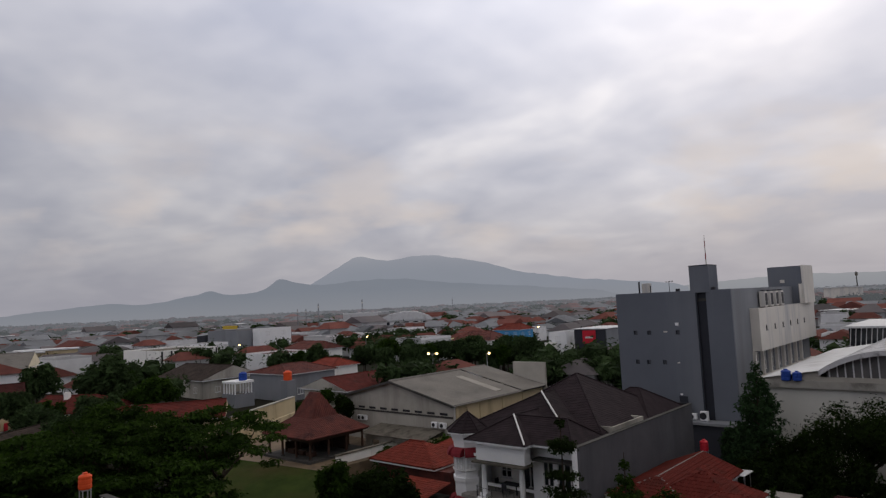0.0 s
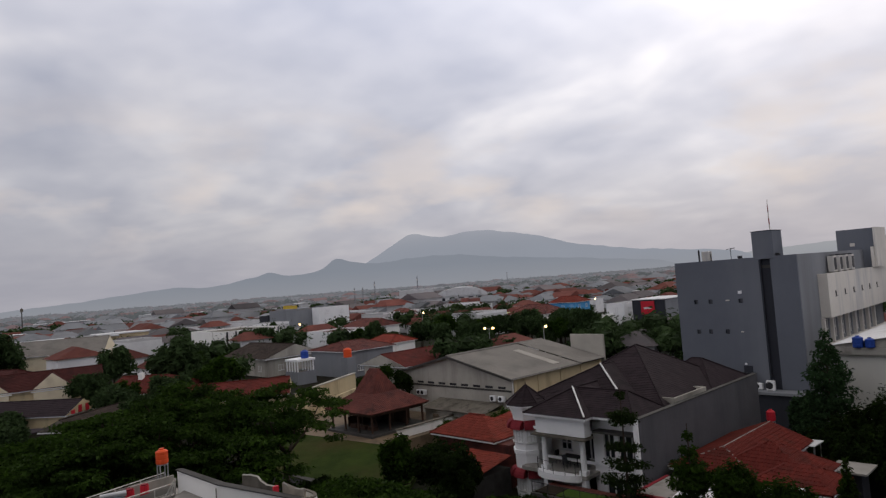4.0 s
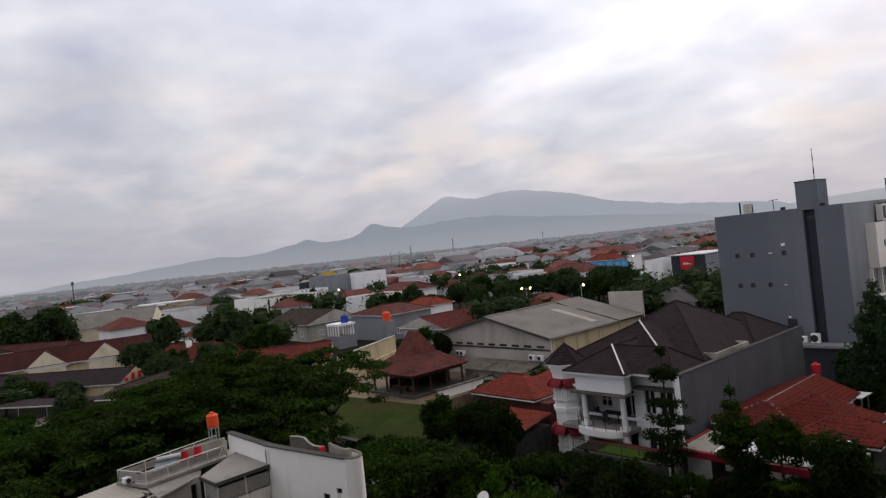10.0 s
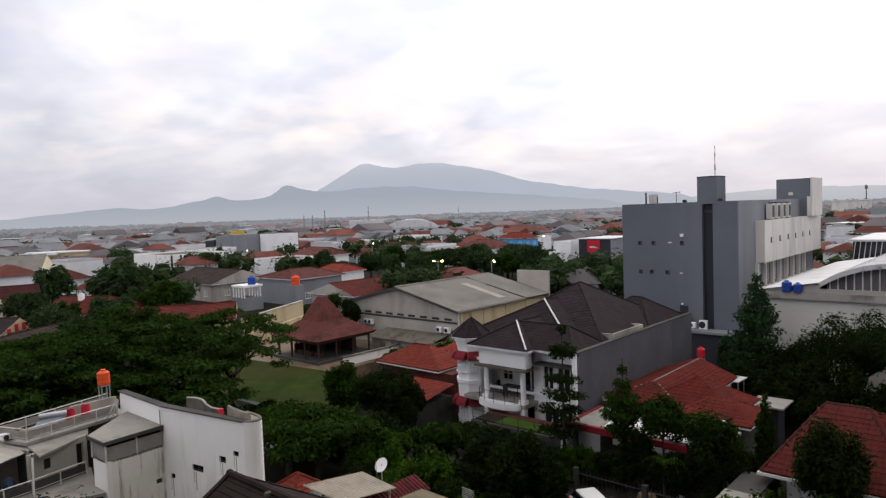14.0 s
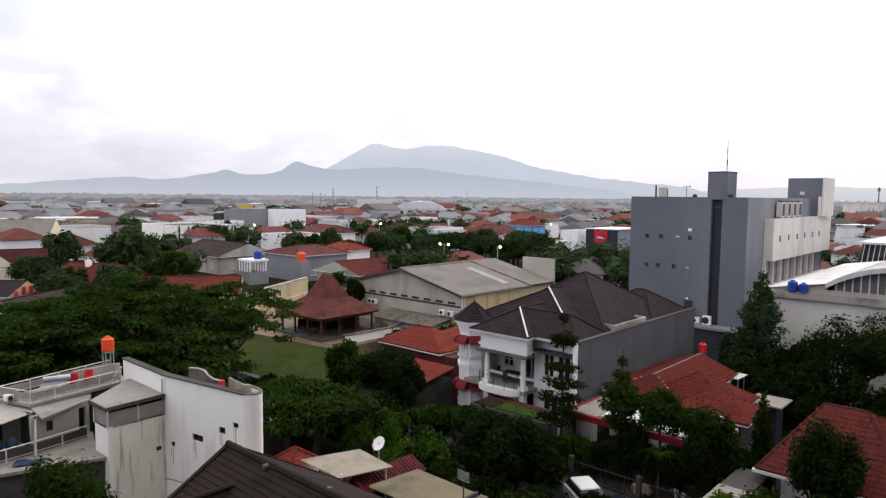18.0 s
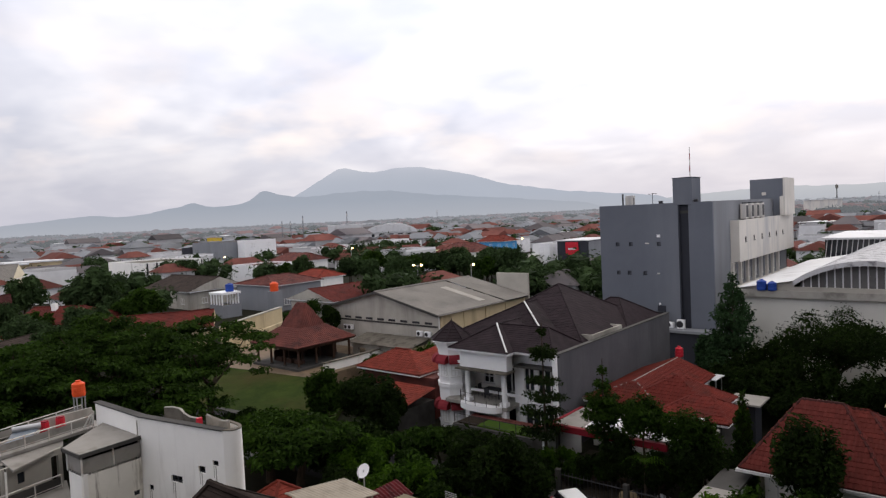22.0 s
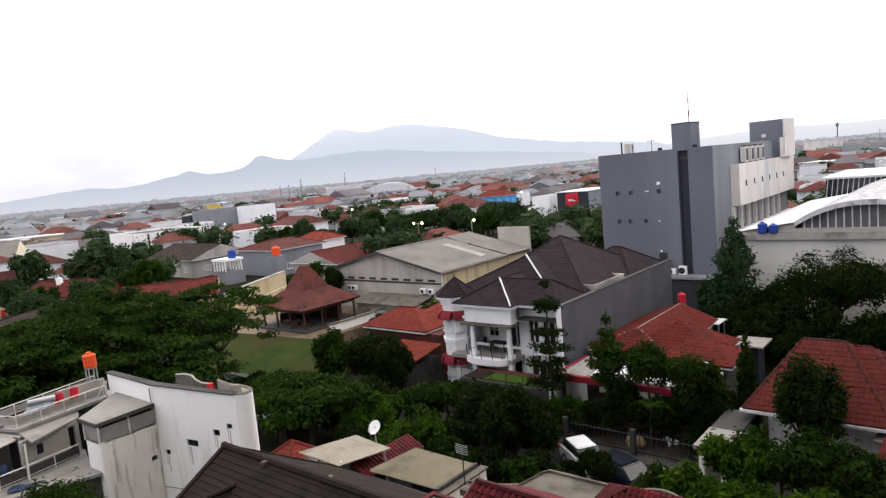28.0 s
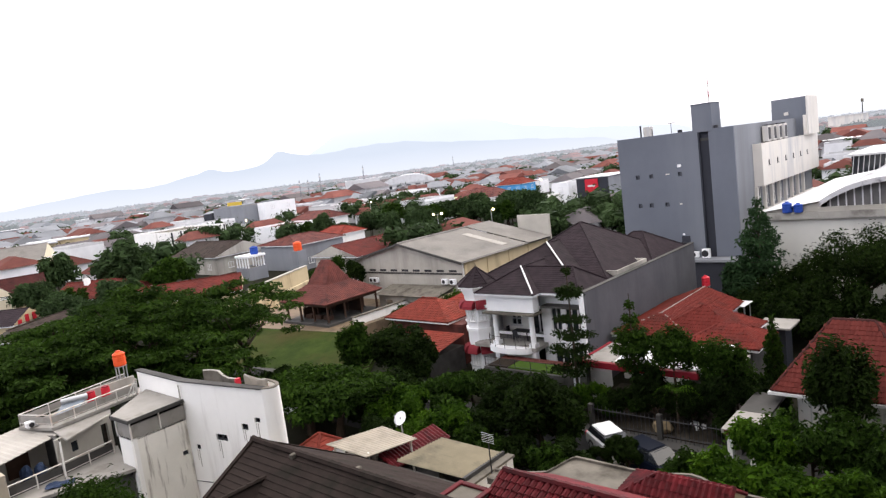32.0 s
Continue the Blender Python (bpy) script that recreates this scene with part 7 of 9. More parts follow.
# ---- large red-roofed house and its neighbours ----
STEEL_OLD = mat("chalky_white_steel", (0.40, 0.385, 0.36), (0.25, 0.235, 0.215), 2.0, 0.7)
def red_house():
    t = thing("red_roof_house", -5, 40, 0, "large bungalow with joined red hipped tile roofs", "house")
    part("wall", box(-9.4, 3.0, 36.6, 43.8, 0, 3.1), WHITE, t)
    # dark caps: the shadow line along each ridge is put into their colour
    roof(t, -10.25, -3.6, 35.2, 43.6, 3.3, 6.12, "x", 2.1, 2.6, TILE_RED, TILE_OLD, 0.3, r=0.12, tiles=300)
    roof(t, -9.0, -2.4, 35.5, 43.8, 3.3, 5.85, "x", 2.6, 2.65, TILE_RED, TILE_OLD, 0.3, r=0.12, tiles=0)
    roof(t, -8.0, -1.2, 35.8, 44.0, 3.3, 5.55, "x", 2.6, 2.7, TILE_RED, TILE_OLD, 0.3, r=0.12, tiles=0)
    roof(t, -2.4, 5.4, 38.0, 47.0, 3.3, 5.2, "y", 3.0, 3.0, TILE_RED, None, 0.3, tiles=0)
    for x0, x1, y0, y1 in ((-10.4, -10.25, 35.05, 43.7), (-10.25, -1.2, 35.05, 35.2)):
        part("gutter", box(x0, x1, y0, y1, 3.16, 3.29), FRAME_WHITE, t, "white eave gutter")
    part("porch_roof", box(-4.4, -1.2, 34.7, 35.9, 2.7, 2.85), CONCRETE, t)
    window(t, -8.0, 36.58, 1.7, 1.6, 1.2, -90)
    window(t, -4.8, 36.58, 1.7, 1.6, 1.2, -90)
    g = thing("garden_shelter", -2.6, 33.2, 0, "little red-roofed shelter with a white finial", "shelter")
    roof(g, -3.9, -1.3, 32.0, 34.6, 3.1, 4.4, "x", 1.28, 1.28, TILE_RED, None, 0.3, tiles=60)
    for x in (-3.6, -1.6):
        for y in (32.3, 34.3):
            part("post", rod((x, y, 0), (x, y, 3.0), 0.07), WHITE, g)
    part("finial", rod((-2.6, 33.3, 4.4), (-2.6, 33.3, 5.4), 0.1, 8, 0.05), FRAME_WHITE, g)
    w = thing("lattice_tower", -0.95, 29.4, 0, "slim chalky white lattice mast with a ringed platform", "tower")
    corners = ((-0.22, -0.22), (0.22, -0.22), (0.22, 0.22), (-0.22, 0.22))
    for dx, dy in corners:
        part("leg", rod((-0.95 + dx, 29.4 + dy, 0), (-0.95 + dx * 0.8, 29.4 + dy * 0.8, 7.7), 0.03), STEEL_OLD, w)
    for i in range(9):
        for (p0, q0), (p1, q1) in zip(corners, corners[1:] + corners[:1]):
            part("brace", rod((-0.95 + p0 * 0.95, 29.4 + q0 * 0.95, 0.4 + i * 0.8), (-0.95 + p1 * 0.95, 29.4 + q1 * 0.95, 1.2 + i * 0.8), 0.016, 4), STEEL_OLD, w)
    part("platform", rod((-0.95, 29.4, 7.0), (-0.95, 29.4, 7.08), 0.42, 14), STEEL_OLD, w)
    part("platform", rod((-0.95, 29.4, 7.7), (-0.95, 29.4, 7.78), 0.34, 14), STEEL_OLD, w)
    for k in range(8):
        a = k * math.pi / 4
        part("stanchion", rod((-0.95 + 0.38 * math.cos(a), 29.4 + 0.38 * math.sin(a), 7.08), (-0.95 + 0.38 * math.cos(a), 29.4 + 0.38 * math.sin(a), 7.62), 0.018, 4), STEEL_OLD, w)
        b = a + math.pi / 4
        part("hoop", rod((-0.95 + 0.4 * math.cos(a), 29.4 + 0.4 * math.sin(a), 7.6), (-0.95 + 0.4 * math.cos(b), 29.4 + 0.4 * math.sin(b), 7.6), 0.022, 4), STEEL_OLD, w)
    part("drum", rod((-0.95, 29.4, 7.1), (-0.95, 29.4, 7.55), 0.22, 12), CONCRETE, w)
    part("pole", rod((-1.25, 29.6, 0), (-1.25, 29.6, 11.0), 0.045), CONCRETE, w)
    part("pole_cap", rod((-1.25, 29.6, 10.4), (-1.25, 29.6, 10.9), 0.09), CONCRETE_DARK, w)
    h = thing("white_house", -1.5, 52, 0, "white two-storey house with a lean-to of tan sheet", "house")
    part("wall", box(-3.5, 1.8, 51.5, 57.0, 0, 4.2), WHITE, h)
    roof(h, -3.9, 2.4, 50.8, 54.4, 4.1, 5.2, "x", 0.0, 0.0, CONCRETE, None, 0.6, lift=0.012)
    window(h, -2.6, 51.45, 2.6, 1.0, 0.7, -90, FRAME_DARK)
    ribbed(h, "lean_to_roof", (-5.6, 50.0, 3.4), (-3.6, 50.0, 3.4), (-3.6, 52.6, 4.2), (-5.4, 52.6, 4.2), mat("tan_lean_to_sheet", (0.36, 0.31, 0.19), (0.28, 0.24, 0.15), 0.5, 0.7), 0.3, 0.03)
    b = thing("rear_red_house", -2.5, 57.5, 0, "small house with a steep red tile roof before a white wall", "house")
    part("wall", box(-4.4, -1.2, 55.4, 60.0, 0, 4.1), CREAM, b)
    roof(b, -4.8, -0.8, 55.0, 60.4, 4.2, 5.7, "y", 1.8, 1.8, TILE_DEEP, None, 0.3, tiles=0)
    y = thing("cream_house", 1.5, 49, 0, "cream house with dark window openings and a red roof", "house")
    part("wall", box(1.2, 9.0, 46.5, 53.5, 0, 4.2), CREAM, y)
    roof(y, 0.6, 9.6, 46.0, 54.0, 4.3, 6.4, "x", 0.0, 2.5, TILE_RED, None, 0.3)
    for x in (2.4, 4.4):
        window(y, x, 46.45, 2.6, 1.2, 1.0, -90, FRAME_DARK, (2, 0))
    rear = thing("side_house", 4, 37, 0, "neighbouring house with a dull red tile roof", "house")
    part("wall", box(6.2, 14, 33.5, 45.0, 0, 3.2), WHITE, rear)
    roof(rear, 5.6, 14.6, 33.0, 45.5, 3.3, 5.6, "y", 3, 3, TILE_BROWN, None, 0.3)


red_house()


# ---- small red-roofed row beside the villa ----
def row_house():
    t = thing("row_house", -40, 44, 0, "low house with bright orange tile roofs beside the villa", "house")
    part("wall", box(-44.6, -36.2, 41.4, 50.0, 0, 3.4), TILE_BROWN, t, "dark brick-red wall")
    roof(t, -45.2, -37.4, 40.9, 46.2, 3.6, 4.95, "x", 2.6, 3.4, TILE_ORANGE, None, 0.3, tiles=150)
    roof(t, -42.6, -35.7, 43.8, 50.4, 3.6, 5.15, "x", 3.0, 0.0, TILE_ORANGE, None, 0.3, tiles=0)
    l = thing("low_roof", -36.5, 37.5, 0, "low orange tile verandah roof", "roof")
    part("roof_slope", slope_mesh(bmesh.new(), (-39.8, 35.6, 2.0), (-35.4, 35.6, 2.0), (-35.4, 40.6, 2.9), (-39.8, 40.6, 2.9), 0.3), TILE_ORANGE, l)
    lay_tiles(l, (-39.8, 35.6, 2.0), (-35.4, 35.6, 2.0), (-35.4, 40.6, 2.9), (-39.8, 40.6, 2.9), 0.25, 0.31, TILE_ORANGE, 0, 0.035)
    part("wall", box(-39.5, -35.6, 36.2, 40.6, 0, 1.95), CONCRETE_DARK, l)


row_house()


# ---- parked cars ----
def car(x, y, ang, paint, label, L=3.9, W=1.62, H=1.45):
    t = thing("car", x, y, 0.02, label, "car")
    m = Matrix.Translation((x, y, 0.02)) @ Matrix.Rotation(radians(ang), 4, "Z")
    def shell(name, prof, w0, w1, material, parent, lab=""):
        bm = bmesh.new()
        rows = []
        for s in (-1, 1):
            rows.append([bm.verts.new(m @ Vector((px * L / 2, s * (w0 + (w1 - w0) * max(0, (pz - 0.75) / 0.8)) / 2, pz))) for px, pz in prof])
        n = len(prof)
        bm.faces.new(rows[0])
        bm.faces.new(rows[1][::-1])
        for i in range(n):
            j = (i + 1) % n
            bm.faces.new((rows[0][i], rows[1][i], rows[1][j], rows[0][j]))
        bmesh.ops.recalc_face_normals(bm, faces=bm.faces)
        bmesh.ops.bevel(bm, geom=list(bm.edges), offset=0.05, segments=2, affect="EDGES")
        return part(name, bm, material, parent, lab)
    body = shell("body", [(-0.98, 0.3), (0.98, 0.3), (1.0, 0.62), (0.95, 0.82), (0.52, 0.95), (-0.9, 0.98), (-1.0, 0.7)], W, W, paint, t)
    shell("cabin", [(0.56, 0.92), (0.22, H - 0.05), (-0.72, H), (-0.95, 0.95)], W * 0.97, W * 0.74, GLASS_DARK, t, "dark glazed cabin")
    shell("roof", [(0.2, H - 0.06), (0.18, H + 0.02), (-0.7, H + 0.05), (-0.74, H - 0.03)], W * 0.76, W * 0.72, paint, t)
    for sx in (-0.6, 0.62):
        for sy in (-1, 1):
            bm = bmesh.new()
            bmesh.ops.create_cone(bm, cap_ends=True, segments=18, radius1=0.32, radius2=0.32, depth=0.2, matrix=m @ Matrix.Translation((sx * L / 2, sy * (W / 2 - 0.08), 0.32)) @ Matrix.Rotation(radians(90), 4, "X"))
            wheel = part("wheel", bm, FRAME_DARK, t)
            bm = bmesh.new()
            bmesh.ops.create_cone(bm, cap_ends=True, segments=12, radius1=0.19, radius2=0.19, depth=0.22, matrix=m @ Matrix.Translation((sx * L / 2, sy * (W / 2 - 0.08), 0.32)) @ Matrix.Rotation(radians(90), 4, "X"))
            part("rim", bm, STEEL, wheel)
    for sy in (-0.62, 0.62):
        part("headlight", box(L / 2 - 0.12, L / 2 + 0.01, sy - 0.2, sy + 0.2, 0.62, 0.78, m, 0.02), WHITE_CLEAN, t)
        part("tail_light", box(-L / 2 - 0.01, -L / 2 + 0.08, sy - 0.16, sy + 0.16, 0.7, 0.9, m, 0.02), RED_SIGN, t)
    part("windscreen", add_panel(bmesh.new(), [m @ Vector(p) for p in ((0.55 * L / 2, -0.72, 0.99), (0.55 * L / 2, 0.72, 0.99), (0.26 * L / 2, 0.6, H - 0.06), (0.26 * L / 2, -0.6, H - 0.06))], 0.02), GLASS_DARK, t)


CAR_WHITE = mat("white_car_paint", (0.78, 0.79, 0.80), (0.74, 0.75, 0.76), 0.5, 0.25, spec=0.5)
CAR_DARK = mat("dark_blue_car_paint", (0.004, 0.007, 0.016), (0.003, 0.005, 0.012), 0.5, 0.5, spec=0.05)
CAR_GREY = mat("silver_car_paint", (0.42, 0.43, 0.45), (0.38, 0.39, 0.41), 0.5, 0.3, metal=0.5)
car(-17.5, 31.2, -36, CAR_WHITE, "white hatchback parked by the street fence", 3.5, 1.55, 1.4)
car(-14.7, 30.3, -22, CAR_DARK, "dark blue car parked by the street fence")
car(-40.0, 27.4, 0, CAR_WHITE, "white car parked under the street trees")
car(-38.6, 31.9, 0, CAR_GREY, "silver car parked under the street trees")

# ---- middle distance: houses and shops ----
def house(name, x0, x1, y0, y1, h, zr, axis, hip0, hip1, wall, tile, label, ov=0.5, wins=2, category="house", group="", wz=None):
    t = thing(name, (x0 + x1) / 2, (y0 + y1) / 2, 0, label, category, group)
    part("wall", box(x0, x1, y0, y1, 0, h), wall, t)
    roof(t, x0 - ov, x1 + ov, y0 - ov, y1 + ov, h + 0.1, zr, axis, hip0, hip1, tile, None, 0.45, None, wall, 0.12)
    storeys = max(1, int(h / 2.9))
    for s in range(storeys):
        z = 1.7 + 3.0 * s
        for i in range(wins):
            window(t, x0 + (x1 - x0) * (i + 0.5) / wins, y0 - 0.02, z, 1.3, 1.2, -90)
        n = max(1, int((y1 - y0) / 4.5))
        for i in range(n):
            window(t, x1 + 0.02, y0 + (y1 - y0) * (i + 0.5) / n, z, 1.3, 1.2, 0)
    return t


def block(name, x0, x1, y0, y1, h, wall, deck, label, rows=0, cols=0, side=0, category="building", par=0.5):
    """A flat-roofed block with a parapet and rows of windows on its two near faces."""
    t = thing(name, (x0 + x1) / 2, (y0 + y1) / 2, 0, label, category)
    part("wall", box(x0, x1, y0, y1, 0, h - par), wall, t)
    part("roof_deck", box(x0 + 0.2, x1 - 0.2, y0 + 0.2, y1 - 0.2, h - par, h - par + 0.05), deck, t)
    for a, b, c, d in ((x0, x1, y0, y0 + 0.2), (x0, x1, y1 - 0.2, y1), (x0, x0 + 0.2, y0 + 0.2, y1 - 0.2), (x1 - 0.2, x1, y0 + 0.2, y1 - 0.2)):
        part("parapet", box(a, b, c, d, h - par, h), wall, t)
    for r in range(rows):
        z = h - 1.9 - 3.1 * r
        for i in range(cols):
            window(t, x0 + (x1 - x0) * (i + 0.5) / cols, y0 - 0.02, z, 1.5, 1.4, -90)
        for i in range(side):
            window(t, x1 + 0.02, y0 + (y1 - y0) * (i + 0.5) / side, z, 1.5, 1.4, 0)
    return t


RED_LONG = house("cream_wall_house", -8.0, 6.0, -4.6, 4.6, 3.0, 4.9, "x", 0, 0, CREAM, TILE_RED, "cream house with a long red tile roof", 0.6, 0)
RED_LONG.location, RED_LONG.rotation_euler = (-92.2, 46.3, 0), (0, 0, radians(57))
g = thing("cream_garden_wall", -86, 57, 0, "long cream-painted boundary wall with a lean-to", "wall")
part("wall", holed_wall(bmesh.new(), (-74.5, 45.4), (-82.5, 60.5), 0, 4.4, 0.3), CREAM, g)
part("coping", add_prism(bmesh.new(), [(-74.4, 45.4), (-82.4, 60.5), (-82.9, 60.3), (-74.9, 45.2)], 4.4, 4.52), CONCRETE_PALE, g)
part("lower_wall", holed_wall(bmesh.new(), (-73.4, 48.0), (-78.8, 58.2), 0, 2.9, 0.3, [(4.0, 5.6, 0.3, 2.5), (7.5, 9.0, 1.4, 2.4)]), CREAM, g)
house("red_gable_house", -98.0, -86.5, 74.0, 90.0, 3.2, 5.3, "y", 0, 0, CONCRETE_PALE, TILE_RED, "house with a broad red gabled roof", 0.6, 2)
house("dark_red_house", -119.0, -106.5, 76.5, 88.0, 5.0, 6.6, "y", 3.5, 3.5, HOTEL_SIDE, TILE_BROWN, "grey-walled house with a dark red hipped roof", 0.5, 0)
block("white_balcony_house", -113.5, -109.2, 67.0, 71.0, 2.4, HOTEL_SIDE, CONCRETE, "grey house with an open columned roof balcony", 0, 0, 0, "house", 0.3)
b = thing("roof_balcony", -110, 69, 2.4, "white columned roof balcony with a flat canopy", "balcony")
for i in range(5):
    for y in (67.2, 70.6):
        part("column", rod((-113.2 + i * 0.93, y, 2.1), (-113.2 + i * 0.93, y, 4.3), 0.14, 8), WHITE_CLEAN, b)
part("canopy", box(-113.5, -109.2, 67.0, 71.0, 4.3, 4.7), WHITE_CLEAN, b)
water_tank(-110.5, 69.5, 4.7, 0.75, 1.5, BLUE_PLASTIC, "blue plastic water tank on the balcony canopy")
water_tank(-103.6, 74.5, 4.4, 0.8, 1.7, ORANGE_PLASTIC, "orange plastic water tank on a grey wall")
part("tank_pier", box(-104.6, -102.6, 73.6, 75.5, 0, 4.4), HOTEL_SIDE, thing("tank_pier", -103.6, 74.5, 0, "grey wall pier under a water tank", "pier"))
house("grey_gable_house", -146.0, -127.5, 71.0, 84.0, 3.7, 6.3, "x", 0, 0, CONCRETE_PALE, TILE_GREY, "house with a grey gabled roof and pale walls", 0.7, 3)
block("white_low_building", -176.0, -162.0, 112.0, 126.0, 5.2, WHITE_CLEAN, TILE_BROWN, "long low white rendered building", 0, 0, 0)
house("brown_rear_house", -178.0, -163.0, 127.0, 138.0, 5.0, 7.4, "x", 2.5, 2.5, WHITE, TILE_BROWN, "house with a brown hipped tile roof", 0.6, 2)
house("small_red_house", -120.5, -112.0, 92.0, 99.0, 4.8, 6.4, "x", 2.5, 2.5, WHITE, TILE_ORANGE, "small house with an orange hipped roof", 0.5, 2)
block("white_block", -208.0, -185.0, 90.0, 108.0, 7.6, WHITE, CONCRETE, "plain white rendered block of shops", 0, 0, 0)
for i in range(7):
    w = part("pilaster", box(-185.0, -184.8, 90.5 + i * 2.8, 90.9 + i * 2.8, 0, 7.4), FRAME_DARK, thing("wall_pipe", -184.9, 90.7 + i * 2.8, 0, "dark downpipe on a white block", "pipe", "white block pipes"))
block("grey_block", -240.0, -219.0, 136.0, 156.0, 10.9, HOTEL_SIDE, CONCRETE, "plain grey commercial block", 0, 0, 0)
block("white_annex", -218.5, -214.0, 142.0, 156.0, 11.2, WHITE_CLEAN, CONCRETE, "white rendered annex of a grey block", 1, 0, 2)
block("dark_annex", -250.0, -243.5, 137.0, 150.0, 9.0, HOTEL_DARK, CONCRETE, "dark annex of a grey block", 0, 0, 0)
part("sign_board", box(-236, -226, 140, 140.3, 11.3, 12.6), mat("yellow_sign", (0.6, 0.42, 0.06), (0.5, 0.36, 0.05), 1, 0.6), thing("roof_sign", -231, 140, 11.1, "yellow sign board on a grey block roof", "sign"))
# black shop with a red sign
s = block("black_shop", -91.0, -82.0, 157.0, 172.0, 8.6, HOTEL_DARK, SHEET_WHITE, "black-fronted shop building with a white roof", 0, 0, 0, "shop", 0.25)
part("side_wall", box(-82.0, -81.8, 157.4, 172.0, 0, 8.4), HOTEL_SIDE, s, "grey side wall")
part("white_roof", box(-91.3, -81.6, 156.8, 172.2, 8.6, 8.8), SHEET_WHITE, s)
part("glass_front", box(-90.4, -82.6, 156.85, 157.0, 0.4, 3.6), GLASS_DARK, s)
sg = thing("shop_sign", -86.5, 156.8, 5, "square red shop sign with an illegible pale mark", "sign")
part("panel", box(-88.3, -84.6, 156.6, 156.9, 4.9, 8.3), RED_SIGN, sg)
part("mark", box(-87.5, -85.4, 156.55, 156.6, 6.3, 6.75), FRAME_WHITE, sg)
block("white_shop", -102.5, -97.0, 163.0, 174.0, 7.6, WHITE_CLEAN, CONCRETE, "narrow white three-storey shophouse", 2, 1, 2, "shop")
block("low_shop", -110.5, -100.0, 154.0, 163.0, 4.8, WHITE, CONCRETE, "low white shop with a shutter front", 1, 3, 2, "shop")
t = house("blue_house", -152.5, -141.0, 204.0, 213.0, 6.2, 8.4, "x", 2.5, 2.5, BLUE_WALL, TILE_ORANGE, "bright blue two-storey house with an orange roof", 0.6, 3)
house("brown_roof_house", -146.0, -131.0, 172.0, 184.0, 4.5, 7.4, "x", 4, 4, WHITE, TILE_BROWN, "house with a broad brown hipped roof", 0.8, 2)
w = thing("market_shed", -152, 168, 0, "long shed with a pale yellow-green sheet roof", "shed")
ribbed(w, "roof_sheet", (-158.0, 166.0, 4.4), (-143.0, 172.0, 4.4), (-145.0, 177.0, 5.2), (-160.0, 171.0, 5.2), mat("pale_green_sheet", (0.50, 0.52, 0.26), (0.42, 0.44, 0.24), 0.3, 0.7), 0.6, 0.06)
part("wall", add_prism(bmesh.new(), [(-157.5, 166.6), (-143.4, 172.2), (-145.2, 176.4), (-159.2, 170.8)], 0, 4.35), CONCRETE, w)


def street_lamp(x, y, h, heads, label):
    t = thing("street_lamp", x, y, 0, label, "street lamp", "street lamps")
    part("pole", rod((x, y, 0), (x, y, h), 0.09, 8, 0.06), STEEL, t)
    for k in range(heads):
        dx = 0.9 * (2 * k - (heads - 1)) if heads > 1 else 0.5
        part("arm", rod((x, y, h - 0.1), (x + dx, y + dx * 0.3, h + 0.1), 0.04), STEEL, t)
        bm = bmesh.new()
        bmesh.ops.create_icosphere(bm, subdivisions=2, radius=0.23, matrix=Matrix.Translation((x + dx, y + dx * 0.3, h + 0.05)))
        part("lamp", bm, LAMP_WARM, t, "lit warm lamp head")


street_lamp(-92.6, 102.4, 6.9, 2, "street lamp with two lit warm lamp heads")
street_lamp(-81.6, 106.3, 6.8, 1, "street lamp with one lit warm lamp head")
street_lamp(-128.0, 196.0, 7.5, 1, "street lamp with one lit warm lamp head")
street_lamp(-165.0, 150.0, 7.5, 1, "street lamp with one lit warm lamp head")
street_lamp(-190.0, 118.0, 7.0, 1, "street lamp with one lit warm lamp head")

# houses to the west, behind the big trees
def placed(t, x, y, deg):
    """Sets down, turned, a thing that was built round the origin."""
    t.location, t.rotation_euler = (x, y, 0), (0, 0, radians(deg))
    return t


SCHOOL_CREAM = mat("pale_cream_paint", (0.74, 0.66, 0.50), (0.66, 0.58, 0.43), 0.4, 0.8, bump=0.1, stain=(0.5, 0.43, 0.31), stain_scale=0.4)
t = house("school_house", -12.0, 12.0, 0.0, 8.0, 3.8, 6.6, "x", 0, 0, CREAM, TILE_OLD, "long cream house with brown gabled roofs and red doors", 0.8, 0)
t.location = (0, 0, 0)
for x in (-4.7, 4.7):
    part("front_gable_wall", box(x - 2.9, x + 2.9, -4.6, -0.02, 0, 3.6), SCHOOL_CREAM, t)
    roof(t, x - 3.4, x + 3.4, -4.7, 4.0, 3.6, 6.5, "y", 0, 0, TILE_OLD, None, 0.4, None, SCHOOL_CREAM)
for i in range(4):
    part("red_door", box(-1.9 + i * 1.0, -1.1 + i * 1.0, -0.1, -0.02, 0.2, 3.7), RED_SIGN, t, "bright red-orange door")
placed(t, -138.6, 28.9, 76)
t = thing("black_roof_house", 0, 0, 0, "long low house with a black roof and red-striped gable", "house")
roof(t, -13.5, 13.5, -3.6, 3.6, 2.3, 4.1, "x", 0, 0, TILE_DARK, None, 0.45, None, CREAM)
part("wall", box(-13.0, 13.0, -3.1, 3.1, 0, 2.2), CREAM, t)
for i in range(4):
    part("red_stripe", box(13.42, 13.56, -2.5 + i * 1.45, -1.8 + i * 1.45, 2.3, 2.8 + 0.8 * (1 - abs(i - 1.5) / 1.6)), RED_SIGN, t, "red painted stripe")
placed(t, -119.5, 22.5, 35)
t = thing("dark_shed", 0, 0, 0, "long low shed with a dark grey roof beside the trees", "shed")
roof(t, -9.5, 9.5, -3.2, 3.2, 2.5, 3.9, "x", 0, 0, TILE_GREY, None, 0.45, None, CONCRETE)
